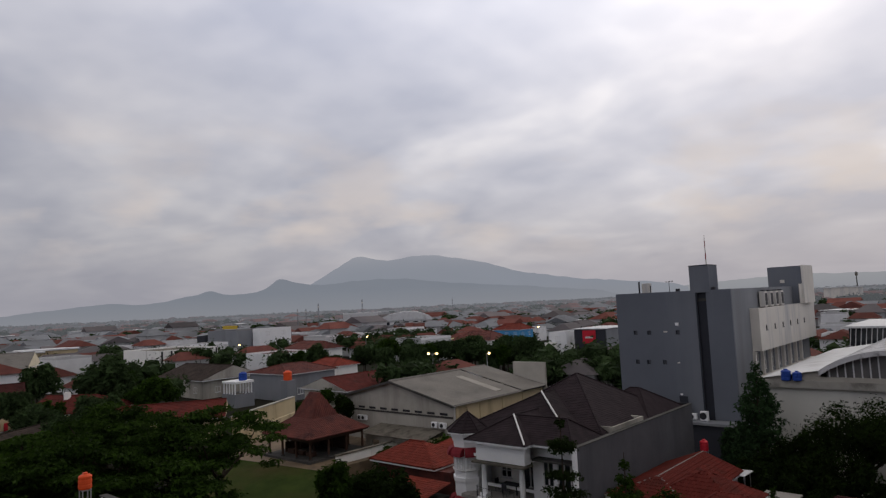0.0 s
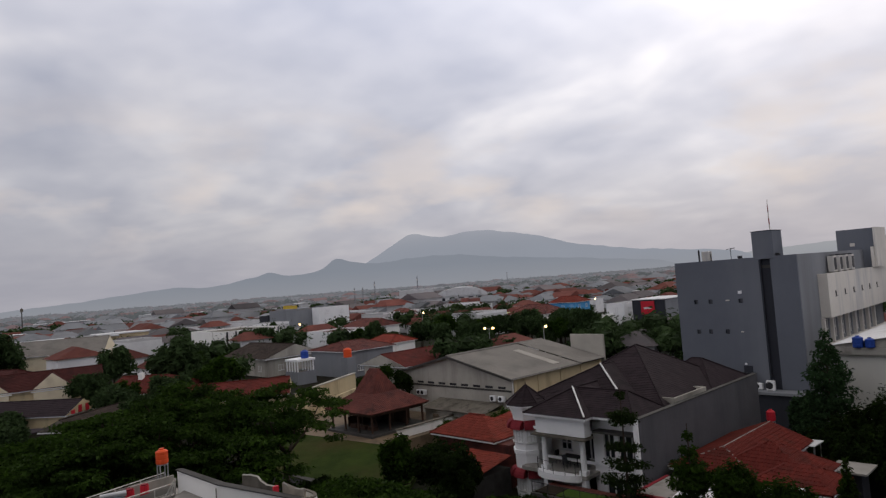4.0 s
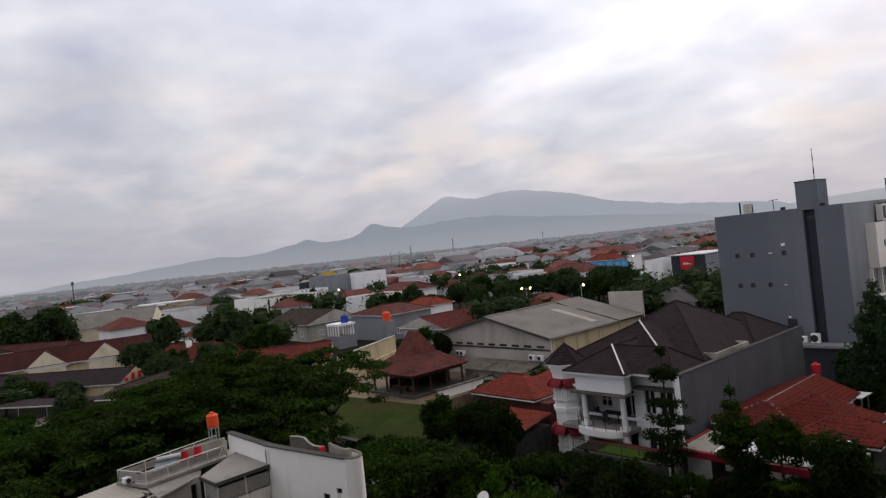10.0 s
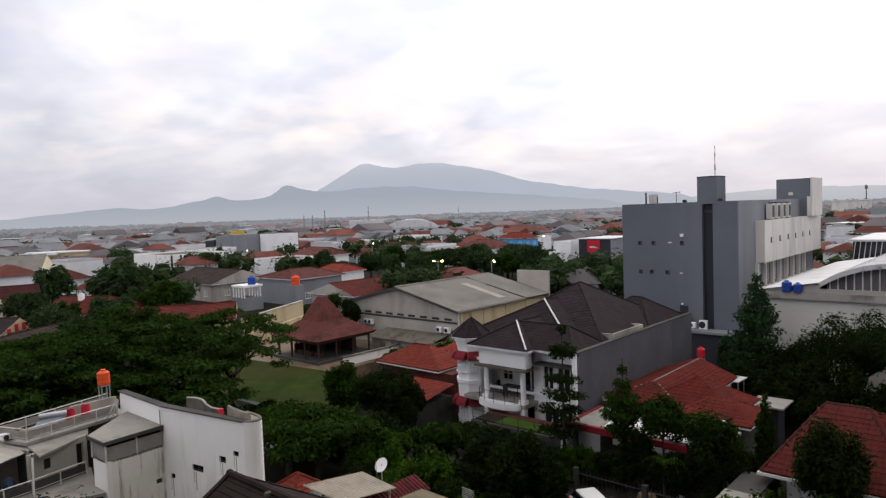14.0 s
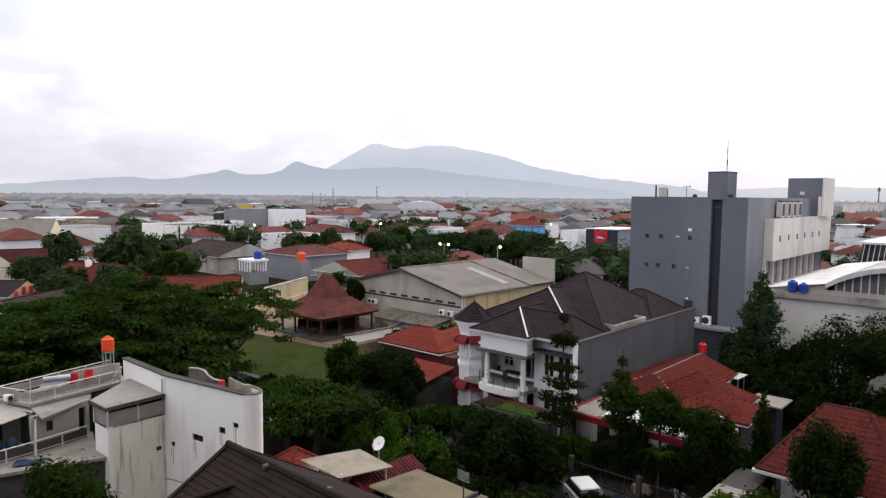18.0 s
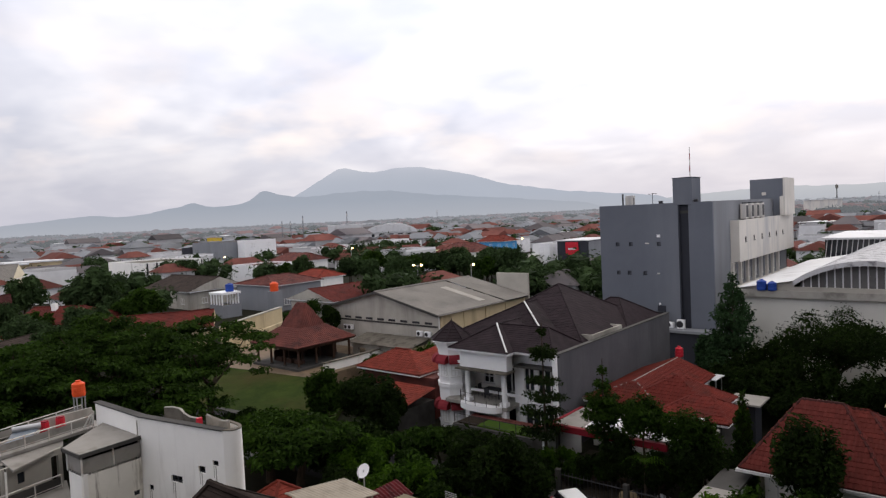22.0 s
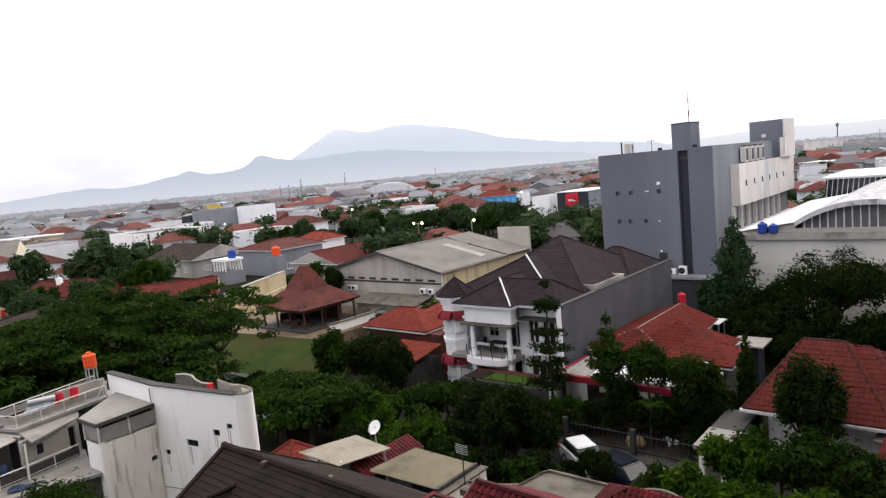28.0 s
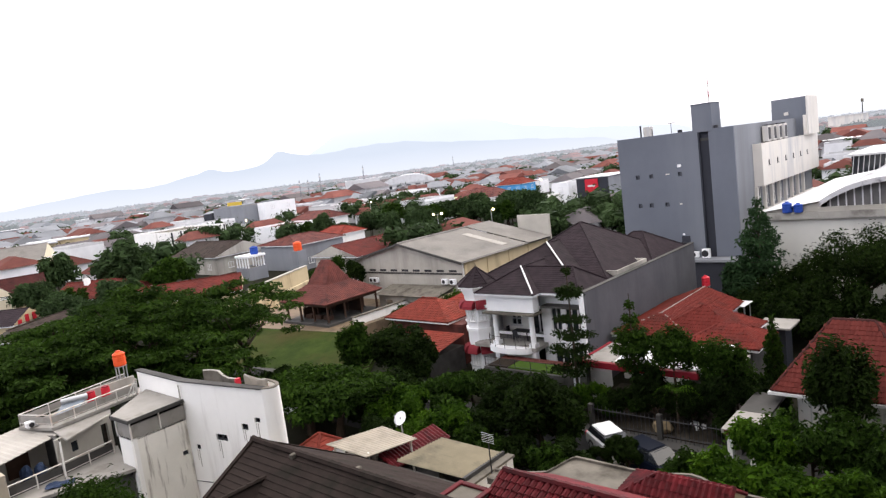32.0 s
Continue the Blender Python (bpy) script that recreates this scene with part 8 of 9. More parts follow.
part("wall", box(-9.1, 9.1, -2.8, 2.8, 0, 2.4), CONCRETE, t)
placed(t, -97.3, 30.6, -55)
t = house("red_hip_house", -5.5, 5.5, -4.5, 4.5, 3.5, 5.7, "x", 0, 3.5, CREAM, TILE_RED, "cream house with a red tile roof and small chimney", 0.6, 2)
part("chimney", box(-2.2, -1.5, -1.2, -0.5, 4.6, 6.3), WHITE, t, "small white chimney")
placed(t, -110.5, 41.5, 32)
LONG = house("long_red_house", -21.0, 21.0, -4.5, 4.5, 3.2, 4.9, "x", 3, 3, CREAM, TILE_RED, "long house with a red tile roof", 0.8, 4)
placed(LONG, -156.0, 7.5, 33)
LONG.scale = (1, 1, 0.94)
BROWN = house("brown_long_house", -13.0, 13.0, -4.5, 4.5, 4.2, 6.2, "x", 2, 2, CREAM, TILE_OLD, "long house with a dark brown tile roof", 0.8, 4)
placed(BROWN, -166.0, 26.0, 30)
house("grey_white_house", -182.0, -166.0, 12.0, 22.0, 5.0, 7.0, "x", 3, 3, WHITE, TILE_GREY, "white house with a grey tile roof", 0.7, 3)
house("dark_corner_house", -104.0, -90.5, -9.0, 2.2, 4.6, 6.6, "x", 3, 3, CREAM, TILE_DARK, "house with a broad dark brown hipped roof", 1.0, 2)
block("white_box_annex", -92.0, -86.6, -1.6, 3.4, 4.0, CONCRETE_PALE, CONCRETE, "stained pale box annex with a solar heater on its roof", 1, 1, 1, "building", 0.3)
h = thing("solar_heater", -88.5, 1.0, 3.9, "solar heater drum on an annex roof", "solar heater")
part("drum", rod((-89.6, 0.4, 4.9), (-87.6, 1.6, 4.9), 0.3, 12), STEEL, h)
part("stand", box(-89.4, -87.8, 0.5, 1.5, 3.9, 4.7), STEEL, h)
g = thing("boundary_wall", -95, 12, 0, "long low pale boundary wall in front of a car park", "wall")
part("wall", holed_wall(bmesh.new(), (-90.9, 3.6), (-99.0, 20.5), 0, 1.2, 0.25), CONCRETE_PALE, g)
part("coping", holed_wall(bmesh.new(), (-90.8, 3.5), (-98.9, 20.5), 1.2, 1.3, 0.4), CONCRETE, g)
sheet("car_park", [(-130, -6), (-92, 3), (-99, 20), (-132, 10)], 0.05, ASPHALT, "dark wet paved car park", "yard")
g = thing("carport_row", -105, 12, 0, "long low dark carport roof with a pale edge", "carport")
part("roof", add_prism(bmesh.new(), [(-115.0, 5.6), (-94.5, 19.1), (-97.2, 23.2), (-117.7, 9.7)], 2.25, 2.4), TILE_DARK, g)
part("edge", add_prism(bmesh.new(), [(-115.0, 5.5), (-94.4, 19.05), (-94.5, 19.18), (-115.1, 5.62)], 2.3, 2.46), CONCRETE_PALE, g)
for i in range(6):
    part("post", rod((-114.4 + i * 3.9, 6.2 + i * 2.57, 0), (-114.4 + i * 3.9, 6.2 + i * 2.57, 2.25), 0.05), STEEL, g)
car(-104.0, 4.0, 60, CAR_DARK, "dark car parked on the wet car park")
car(-100.3, 6.6, 60, CAR_WHITE, "white car parked on the wet car park")
# a white corrugated roof edge close to the camera's building
r = thing("near_canopy", -46, -5.5, 0, "pale cream canopy roof edge near the tower block", "canopy")
ribbed(r, "roof_sheet", (-30.0, -2.8, 8.8), (-30.0, -0.63, 8.8), (-37.5, -1.34, 8.85), (-39.0, -3.4, 8.85), SHEET_TAN, 0.3, 0.04)
part("post", rod((-33.0, -1.8, 0), (-33.0, -1.8, 8.8), 0.12), STEEL, r)
part("post", rod((-36.2, -2.2, 0), (-36.2, -2.2, 8.8), 0.12), STEEL, r)

# larger far buildings
def far_hall(x, y, w, d, h, material, label, ang=0, name="hall", arch=0.0):
    t = thing(name, x, y, 0, label, "hall")
    m = Matrix.Translation((x, y, 0)) @ Matrix.Rotation(radians(ang), 4, "Z")
    part("body", box(-w / 2, w / 2, -d / 2, d / 2, 0, h, m), material, t)
    if arch:
        bm = bmesh.new()
        n = 14
        R = (w * w / 4 + arch * arch) / (2 * arch)
        a = math.asin(min(1, w / 2 / R))
        rows = [[bm.verts.new(m @ Vector((R * math.sin(-a + 2 * a * k / n), yy, h + R * math.cos(-a + 2 * a * k / n) - R + arch))) for k in range(n + 1)] for yy in (-d / 2, d / 2)]
        for k in range(n):
            bm.faces.new((rows[0][k], rows[0][k + 1], rows[1][k + 1], rows[1][k]))
        bm.faces.new(rows[0])
        bm.faces.new(rows[1][::-1])
        part("arched_roof", bm, SHEET_WHITE, t)
    else:
        part("roof", box(-w / 2 - 0.6, w / 2 + 0.6, -d / 2 - 0.6, d / 2 + 0.6, h, h + 0.5, m), SHEET_WHITE, t)
    return t


far_hall(-600, 541, 44, 30, 11, WHITE_CLEAN, "large white hall standing above the far roofs", 48)
far_hall(-455, 470, 44, 26, 6, CONCRETE_PALE, "sports hall with a white arched roof", 44, "arched_hall", 6)
far_hall(-302, 100, 22, 14, 6, CREAM, "cream warehouse beyond the houses", 70)
far_hall(-304, 80, 36, 18, 5.5, CREAM, "long low cream hall with a pale roof", 75)
far_hall(-314, 125, 26, 12, 6, WHITE_CLEAN, "white low commercial building", 68)
far_hall(-495, 152, 20, 12, 8, CREAM, "cream far building with a pale roof", 72)
far_hall(-620, 160, 40, 14, 8, HOTEL_SIDE, "long grey shed with a white roof", 76)
far_hall(-105, 592, 26, 14, 15, PANEL_WHITE, "white office block beyond the woods", 10)
# haze over the far towers is put into their pale base colour
TOWER_HAZED = mat("haze_paled_tower", (0.66, 0.67, 0.71), (0.61, 0.62, 0.66), 0.05, 0.9)
for x, y, w, h in ((-2396, 132, 34, 84), (-2392, 193, 44, 66), (-2390, 228, 44, 34), (-2400, -40, 36, 47), (-2402, 162, 26, 96)):
    t = thing("tower_block", x, y, 0, "distant high-rise tower block in a haze-paled grey", "tower block", "distant towers")
    part("body", box(x - 14, x + 14, y - w / 2, y + w / 2, 0, h), TOWER_HAZED, t)
    part("roof_house", box(x - 6, x + 6, y - w / 5, y + w / 6, h, h + 6), TOWER_HAZED, t)
    for k in range(int(h / 12)):
        part("window_band", box(x + 14, x + 14.4, y - w / 2 + 2, y + w / 2 - 2, 5 + k * 12, 8 + k * 12), PANEL_WHITE, t)


def mast(x, y, h, label, lattice=True):
    t = thing("radio_mast", x, y, 0, label, "mast", "radio masts")
    w = h * 0.022
    if not lattice:
        part("pole", rod((x, y, 0), (x, y, h), w, 8, w * 0.6), CONCRETE_DARK, t)
        part("head", rod((x, y, h * 0.86), (x, y, h * 0.97), w * 2.0, 8), CONCRETE, t)
        return
    for dx, dy in ((-1, -1), (1, -1), (1, 1), (-1, 1)):
        part("leg", rod((x + dx * w, y + dy * w, 0), (x + dx * w * 0.3, y + dy * w * 0.3, h), w * 0.16, 4), HOTEL_SIDE, t)
    for i in range(8):
        s0, s1 = i / 8, (i + 1) / 8
        a, b = w * (1 - 0.7 * s0), w * (1 - 0.7 * s1)
        part("brace", rod((x - a, y - a, h * s0), (x + b, y - b, h * s1), w * 0.1, 4), HOTEL_SIDE, t)
        part("brace", rod((x + a, y - a, h * s0), (x + b, y + b, h * s1), w * 0.1, 4), HOTEL_SIDE, t)
    part("dish", rod((x + w, y - w, h * 0.9), (x + w * 2, y - w * 2, h * 0.9), w * 0.9, 10), PANEL_WHITE, t)


mast(-337, 267, 21, "grey lattice radio mast above the roofs")
mast(-321, 239, 18, "grey lattice radio mast above the roofs")
mast(-349, 315, 23, "grey lattice radio mast above the roofs")
mast(-334, 255, 18, "grey lattice radio mast above the roofs")
mast(-581, 687, 25, "grey lattice radio mast above the roofs")
mast(-74, 646, 20, "grey lattice radio mast above the roofs")
mast(-127, 790, 30, "slim grey pole mast with a wide head", False)
mast(-548, 116, 22, "slim grey pole mast with a wide head", False)

# ---- trees near the street and round the villa ----
T_DARK = "broad dark green garden tree with a dense crown"
T_BRIGHT = "young street tree with fresh bright green leaves"
T_BIG = "large spreading tree with feathery dark green canopy"
SPREAD = [(-48.8, 28.2, 9.9, 5.6, 5.0), (-51.6, 22.0, 11.0, 6.8, 5.6), (-47.5, 16.4, 9.5, 5.8, 5.2), (-48.6, 11.6, 9.2, 5.6, 5.0), (-48.6, 6.4, 8.2, 5.4, 5.0), (-48.6, 0.8, 7.4, 5.4, 5.0),
          (-57.0, 17.0, 9.0, 5.8, 5.2), (-56.0, 9.5, 8.2, 5.6, 5.0), (-43.6, 2.0, 7.8, 4.6, 4.4), (-55.5, 2.5, 7.0, 5.0, 4.6), (-59.0, 25.5, 9.3, 5.4, 5.0), (-44.5, -3.5, 7.0, 4.8, 4.4), (-45.5, 21.5, 7.6, 4.4, 4.2), (-53.5, 0.6, 7.4, 4.8, 4.4), (-50.5, -3.4, 7.4, 4.8, 4.4), (-56.5, 6.0, 7.6, 4.6, 4.4), (-63.0, 20.5, 7.6, 4.6, 4.2), (-62.0, 12.0, 6.4, 4.6, 4.2)]
for i, (x, y, h, rx, ry) in enumerate(SPREAD):
    canopy_tree(x, y, h, rx, ry, LEAF_MID if i % 5 == 2 else LEAF_RAIN, 100 + i, T_BIG, 64, 11500, "spreading trees")
for i in range(9):
    k = i / 8
    tree("shrub", -86.5 - 10.5 * k, 0.2 + 13.5 * k, 0, 1.5 + 0.5 * (i % 3), 1.9, 1.5, 0.2, LEAF_BRIGHT if i % 2 else LEAF_MID, 300 + i, 900, 0.26, 9, "yellow-green scrub along the boundary wall", 0.08, 0.7, 0.0, "scrub along the wall")
tree("garden_tree", -40.3, 33.2, 0, 6.3, 2.3, 2.2, 1.2, LEAF_MID, 11, 5200, 0.2, 18, T_DARK, 0.16, 0.6)
tree("garden_tree", -37.2, 34.9, 0, 6.0, 2.6, 2.6, 1.0, LEAF_DARK, 12, 5600, 0.2, 18, T_DARK, 0.17, 0.6)
tree("garden_tree", -35.4, 35.0, 0, 4.6, 1.7, 1.7, 0.8, LEAF_DARK, 13, 4200, 0.2, 16, T_DARK, 0.15, 0.6)
canopy_tree(-33.6, 25.2, 5.0, 2.9, 2.6, LEAF_MID, 15, "wide feathery green tree with fine leaflets", 44, 9000)
canopy_tree(-37.0, 25.4, 4.5, 2.4, 2.2, LEAF_MID, 16, "wide feathery green tree with fine leaflets", 30, 5600)
tree("street_tree", -29.6, 28.0, 0, 4.6, 1.5, 1.5, 0.9, LEAF_BRIGHT, 17, 3200, 0.17, 14, T_BRIGHT, 0.12, 0.6)
tree("street_tree", -28.5, 31.0, 0, 4.7, 2.4, 2.1, 0.8, LEAF_MID, 18, 4600, 0.17, 15, T_BRIGHT, 0.12, 0.6)
tree("street_tree", -27.2, 28.4, 0, 3.6, 1.4, 1.4, 0.7, LEAF_MID, 19, 3000, 0.17, 13, T_BRIGHT, 0.12, 0.6)
tree("dark_tree", -24.0, 30.6, 0, 4.3, 2.6, 2.3, 0.8, LEAF_DARK, 20, 6200, 0.19, 22, T_DARK, 0.2, 0.6)
tree("dark_tree", -21.4, 30.2, 0, 4.9, 2.2, 2.0, 0.7, LEAF_DARK, 21, 5000, 0.19, 18, T_DARK, 0.18, 0.6)
tree("dark_tree", -26.2, 33.6, 0, 3.2, 1.9, 1.8, 0.6, LEAF_DARK, 22, 3600, 0.19, 14, T_DARK, 0.15, 0.6)
tree("dark_tree", -20.9, 29.4, 0, 5.0, 2.3, 2.1, 0.6, LEAF_DARK, 25, 4800, 0.18, 18, T_DARK, 0.17, 0.6)
tree("street_tree", -24.9, 26.2, 0, 4.4, 1.6, 1.5, 0.6, LEAF_BRIGHT, 26, 3400, 0.18, 18, T_DARK, 0.17, 0.6)
tree("dark_tree", -18.2, 27.4, 0, 2.5, 1.7, 1.5, 0.5, LEAF_DARK, 27, 3400, 0.17, 14, T_DARK, 0.13, 0.6)
tree("dark_tree", -20.6, 28.9, 0, 5.2, 2.4, 1.9, 0.9, LEAF_DARK, 45, 6500, 0.16, 18, T_DARK, 0.15, 0.6)
tree("dark_tree", -19.7, 29.4, 0, 4.6, 1.8, 1.5, 0.6, LEAF_DARK, 46, 3000, 0.16, 14, T_DARK, 0.12, 0.6)
tree("dark_tree", -12.6, 34.9, 0, 1.7, 0.9, 0.7, 0.3, LEAF_DARK, 47, 1200, 0.16, 14, T_DARK, 0.12, 0.6)
tree("dark_tree", -29.5, 33.8, 0, 2.9, 2.2, 1.9, 0.6, LEAF_DARK, 28, 4000, 0.18, 16, T_DARK, 0.15, 0.6)
tree("dark_tree", -32.8, 30.4, 0, 3.8, 2.2, 2.0, 0.6, LEAF_DARK, 29, 4000, 0.18, 16, T_DARK, 0.15, 0.6)
for i, (x, y, h, r) in enumerate(((-28.4, 34.9, 2.5, 1.6), (-25.8, 34.8, 2.6, 1.6), (-23.6, 34.6, 2.8, 1.5), (-22.0, 33.6, 3.0, 1.5))):
    tree("dark_tree", x, y, 0, h, r, r * 0.8, 0.3, LEAF_DARK, 390 + i, 2400, 0.16, 14, "dense dark bush below the villa terrace", 0.1, 0.65, 0.0, "bushes below the villa terrace")
tree("garden_tree", -19.6, 35.2, 0, 1.9, 1.2, 0.8, 0.3, LEAF_MID, 43, 1800, 0.16, 12, "dense dark garden bush before the carport", 0.1, 0.65)
tree("garden_tree", -12.2, 38.8, 0, 3.0, 1.3, 1.2, 0.5, LEAF_DARK, 44, 2800, 0.16, 12, "dense dark garden bush before the carport", 0.1, 0.65)
tree("dark_tree", -22.9, 29.9, 0, 4.6, 2.0, 1.8, 0.6, LEAF_DARK, 48, 4000, 0.18, 16, T_DARK, 0.15, 0.6)
tree("dark_tree", -34.4, 29.6, 0, 3.0, 1.6, 1.4, 0.5, LEAF_DARK, 49, 2600, 0.17, 12, T_DARK, 0.12, 0.6)
tree("garden_tree", -17.2, 36.0, 0, 3.9, 1.5, 1.1, 1.2, LEAF_DARK, 66, 2400, 0.16, 13, "thin dark garden tree shading the forecourt", 0.1, 0.65)
tree("garden_tree", -13.4, 35.9, 0, 4.1, 1.6, 1.1, 1.5, LEAF_DARK, 67, 2600, 0.16, 13, "thin dark garden tree shading the forecourt", 0.1, 0.65)
tree("dark_tree", -15.9, 29.8, 0, 2.3, 1.3, 1.0, 0.3, LEAF_DARK, 68, 2200, 0.15, 12, T_DARK, 0.1, 0.65)
tree("dark_tree", -17.3, 29.9, 0, 1.2, 0.9, 0.8, 0.3, LEAF_DARK, 69, 2200, 0.13, 12, T_DARK, 0.1, 0.65)
for i, (x, y, h, r) in enumerate(((-46.4, 29.4, 3.0, 1.9), (-44.0, 30.4, 2.8, 1.8), (-42.0, 29.4, 3.0, 1.9), (-39.4, 28.6, 3.2, 1.9), (-37.6, 30.6, 3.4, 1.8), (-37.2, 27.4, 3.4, 1.8))):
    tree("roadside_bush", x, y, 0, h, r, r * 0.9, 0.3, LEAF_DARK, 120 + i, 3200, 0.18, 14, "low dark bush along the street edge", 0.12, 0.65, 0.0, "bushes along the street")
tree("shrub", -20.9, 35.6, 0, 2.6, 1.7, 0.9, 0.3, LEAF_BRIGHT, 23, 2200, 0.15, 10, "bright green hedge shrub behind the street fence", 0.08, 0.7)
tree("shrub", -18.0, 35.7, 0, 2.2, 1.2, 0.8, 0.3, LEAF_MID, 24, 1500, 0.15, 8, "green hedge shrub behind the street fence", 0.08, 0.7)
tiered_tree(-22.25, 36.0, 9.9, [(9.3, 0.35), (8.15, 0.95), (7.85, 0.85), (6.2, 1.1), (5.2, 1.35), (4.1, 1.5), (3.0, 1.6)], LEAF_DARK, 31, "slim layered tree with flat tiers of dark foliage")
tiered_tree(-18.4, 36.5, 7.9, [(7.2, 0.3), (6.3, 0.6), (5.5, 1.15), (5.1, 1.3), (4.6, 1.35), (4.1, 1.2), (3.4, 1.1)], LEAF_MID, 32, "thin pine-like garden tree with sparse top")
tree("garden_tree", -16.0, 36.7, 0, 6.5, 1.8, 1.3, 3.0, LEAF_MID, 33, 4200, 0.13, 24, "leafy garden tree in front of a red-banded carport", 0.12, 0.6)
tree("garden_tree", -13.2, 36.7, 0, 6.0, 2.0, 1.4, 2.2, LEAF_MID, 34, 4800, 0.13, 26, "leafy garden tree in front of a red-banded carport", 0.12, 0.6)
for i, (x, y, h, r) in enumerate(((-16.7, 35.5, 3.3, 1.5), (-14.7, 35.6, 3.5, 1.5), (-12.5, 36.0, 4.0, 1.5), (-18.6, 35.4, 2.6, 1.2), (-11.3, 37.4, 3.4, 1.2))):
    tree("shaded_tree", x, y, 0, h, r, 1.0, 0.6, LEAF_DARK, 310 + i, 3000, 0.13, 16, "dark shaded bush under the carport trees", 0.1, 0.65, 0.0, "bushes before the carport")
tree("garden_tree", -12.6, 37.0, 0, 4.6, 1.3, 1.2, 1.4, LEAF_DARK, 35, 1500, 0.16, 12, "leafy garden tree in front of a red-banded carport", 0.1, 0.6)
conifer(-11.2, 39.3, 0, 6.2, 1.0, LEAF_MID, 36, "narrow dense green cypress", 16, 240, 0.14, 0.03, 0.9, "", "cypress")
conifer(-17.2, 58.4, 0, 10.8, 3.1, LEAF_BLUE, 37, "tall soft conifer beside the hotel", 19, 430, 0.17, 0.10, 0.7, "", "conifer")
tree("garden_tree", -14.0, 57.4, 0, 6.9, 2.8, 2.6, 0.8, LEAF_DARK, 38, 5600, 0.18, 22, T_DARK, 0.22, 0.6)
tree("large_tree", -9.4, 56.6, 0, 9.9, 4.6, 3.6, 2.6, LEAF_DARK, 39, 19000, 0.13, 44, "tall open-branched tree in front of a white wall", 0.34, 0.5)
tree("garden_tree", -6.6, 55.4, 0, 5.4, 2.4, 2.2, 0.6, LEAF_DARK, 40, 5200, 0.17, 18, T_DARK, 0.2, 0.6)
tree("garden_tree", -19.6, 59.0, 0, 6.2, 2.2, 2.2, 0.8, LEAF_BLUE, 41, 3600, 0.22, 14, T_DARK, 0.18, 0.6)
tree("mango_tree", -7.1, 34.4, 0, 7.6, 2.0, 1.8, 1.8, LEAF_DARK, 42, 7500, 0.14, 28, "round-headed tree standing before a red tile roof", 0.15, 0.6)
for i, (x, y, h, r) in enumerate(((-29.2, 24.6, 3.4, 1.7), (-26.6, 24.8, 3.2, 1.6), (-24.4, 25.2, 3.0, 1.6), (-22.6, 26.0, 3.2, 1.6), (-20.6, 26.4, 2.8, 1.5), (-28.0, 26.6, 3.8, 1.6), (-23.6, 27.6, 3.6, 1.7), (-18.6, 26.6, 2.6, 1.3), (-33.6, 27.8, 3.4, 1.9), (-31.0, 26.6, 3.6, 1.7))):
    tree("roadside_bush", x, y, 0, h, r, r * 0.9, 0.3, LEAF_BRIGHT if i % 4 == 1 else LEAF_MID if i % 2 else LEAF_DARK, 330 + i, 3000, 0.14, 18, "leafy bush crowding the street edge", 0.12, 0.65, 0.0, "bushes along the street")
NEAR = [(-9.6, 26.6, 4.3, 2.2, 1.8), (-7.4, 26.2, 4.0, 2.0, 1.7), (-5.2, 26.6, 4.2, 2.1, 1.8), (-7.6, 31.4, 5.2, 2.6, 2.0), (-4.8, 30.6, 4.6, 2.2, 1.9), (-9.2, 30.6, 4.4, 1.8, 1.6), (-11.6, 27.4, 3.2, 1.5, 1.3), (-2.6, 27.0, 4.0, 2.0, 1.8)]
for i, (x, y, h, rx, ry) in enumerate(NEAR):
    tree("street_tree", x, y, 0, h, rx, ry, 0.9, LEAF_BRIGHT if i in (0, 1, 2, 5) else LEAF_MID, 50 + i, 5200, 0.14, 18, "leafy bright green street tree below the flats", 0.13, 0.6, 0.0, "street trees")
for i, (x, y, h, r) in enumerate(((-50.6, 48.4, 3.1, 1.6), (-49.0, 50.0, 3.3, 1.5), (-47.6, 51.8, 3.7, 1.6), (-46.2, 53.3, 3.9, 1.6), (-44.8, 54.6, 3.9, 1.5))):
    tree("hedge_bush", x, y, 0, h, r, r * 0.9, 0.3, LEAF_BRIGHT if i % 2 else LEAF_MID, 380 + i, 2200, 0.16, 14, "fresh green hedge bush behind the orange roofs", 0.1, 0.65, 0.0, "hedge behind the orange roofs")
tree("corner_tree", -28.0, 8.9, 0, 7.2, 2.6, 1.9, 3.2, LEAF_MID, 60, 8000, 0.10, 30, "small leafy tree beside a white building", 0.12, 0.6)
tree("garden_tree", -63.5, 53.4, 0, 7.4, 1.6, 1.4, 3.0, LEAF_DARK, 61, 2600, 0.2, 10, "rounded dark tree behind the pavilion roof", 0.15, 0.6)
for i, (x, y, h, r) in enumerate(((-52.4, 51.4, 2.4, 1.4), (-50.6, 51.8, 2.5, 1.4), (-50.8, 51.2, 2.2, 1.1), (-49.0, 51.0, 2.5, 1.2), (-46.2, 51.2, 2.6, 1.3), (-72.0, 54.0, 4.2, 1.8), (-75.5, 58.0, 4.0, 1.8), (-79.0, 50.0, 3.8, 1.6), (-84.5, 62.5, 4.2, 2.2), (-88.5, 70.5, 4.6, 2.6))):
    tree("shrub", x, y, 0, h, r, r * 0.9, 0.2, LEAF_BRIGHT if i < 5 else LEAF_MID, 70 + i, 1500, 0.2, 9, "green garden shrub against a wall", 0.08, 0.7, 0.0, "garden shrubs")

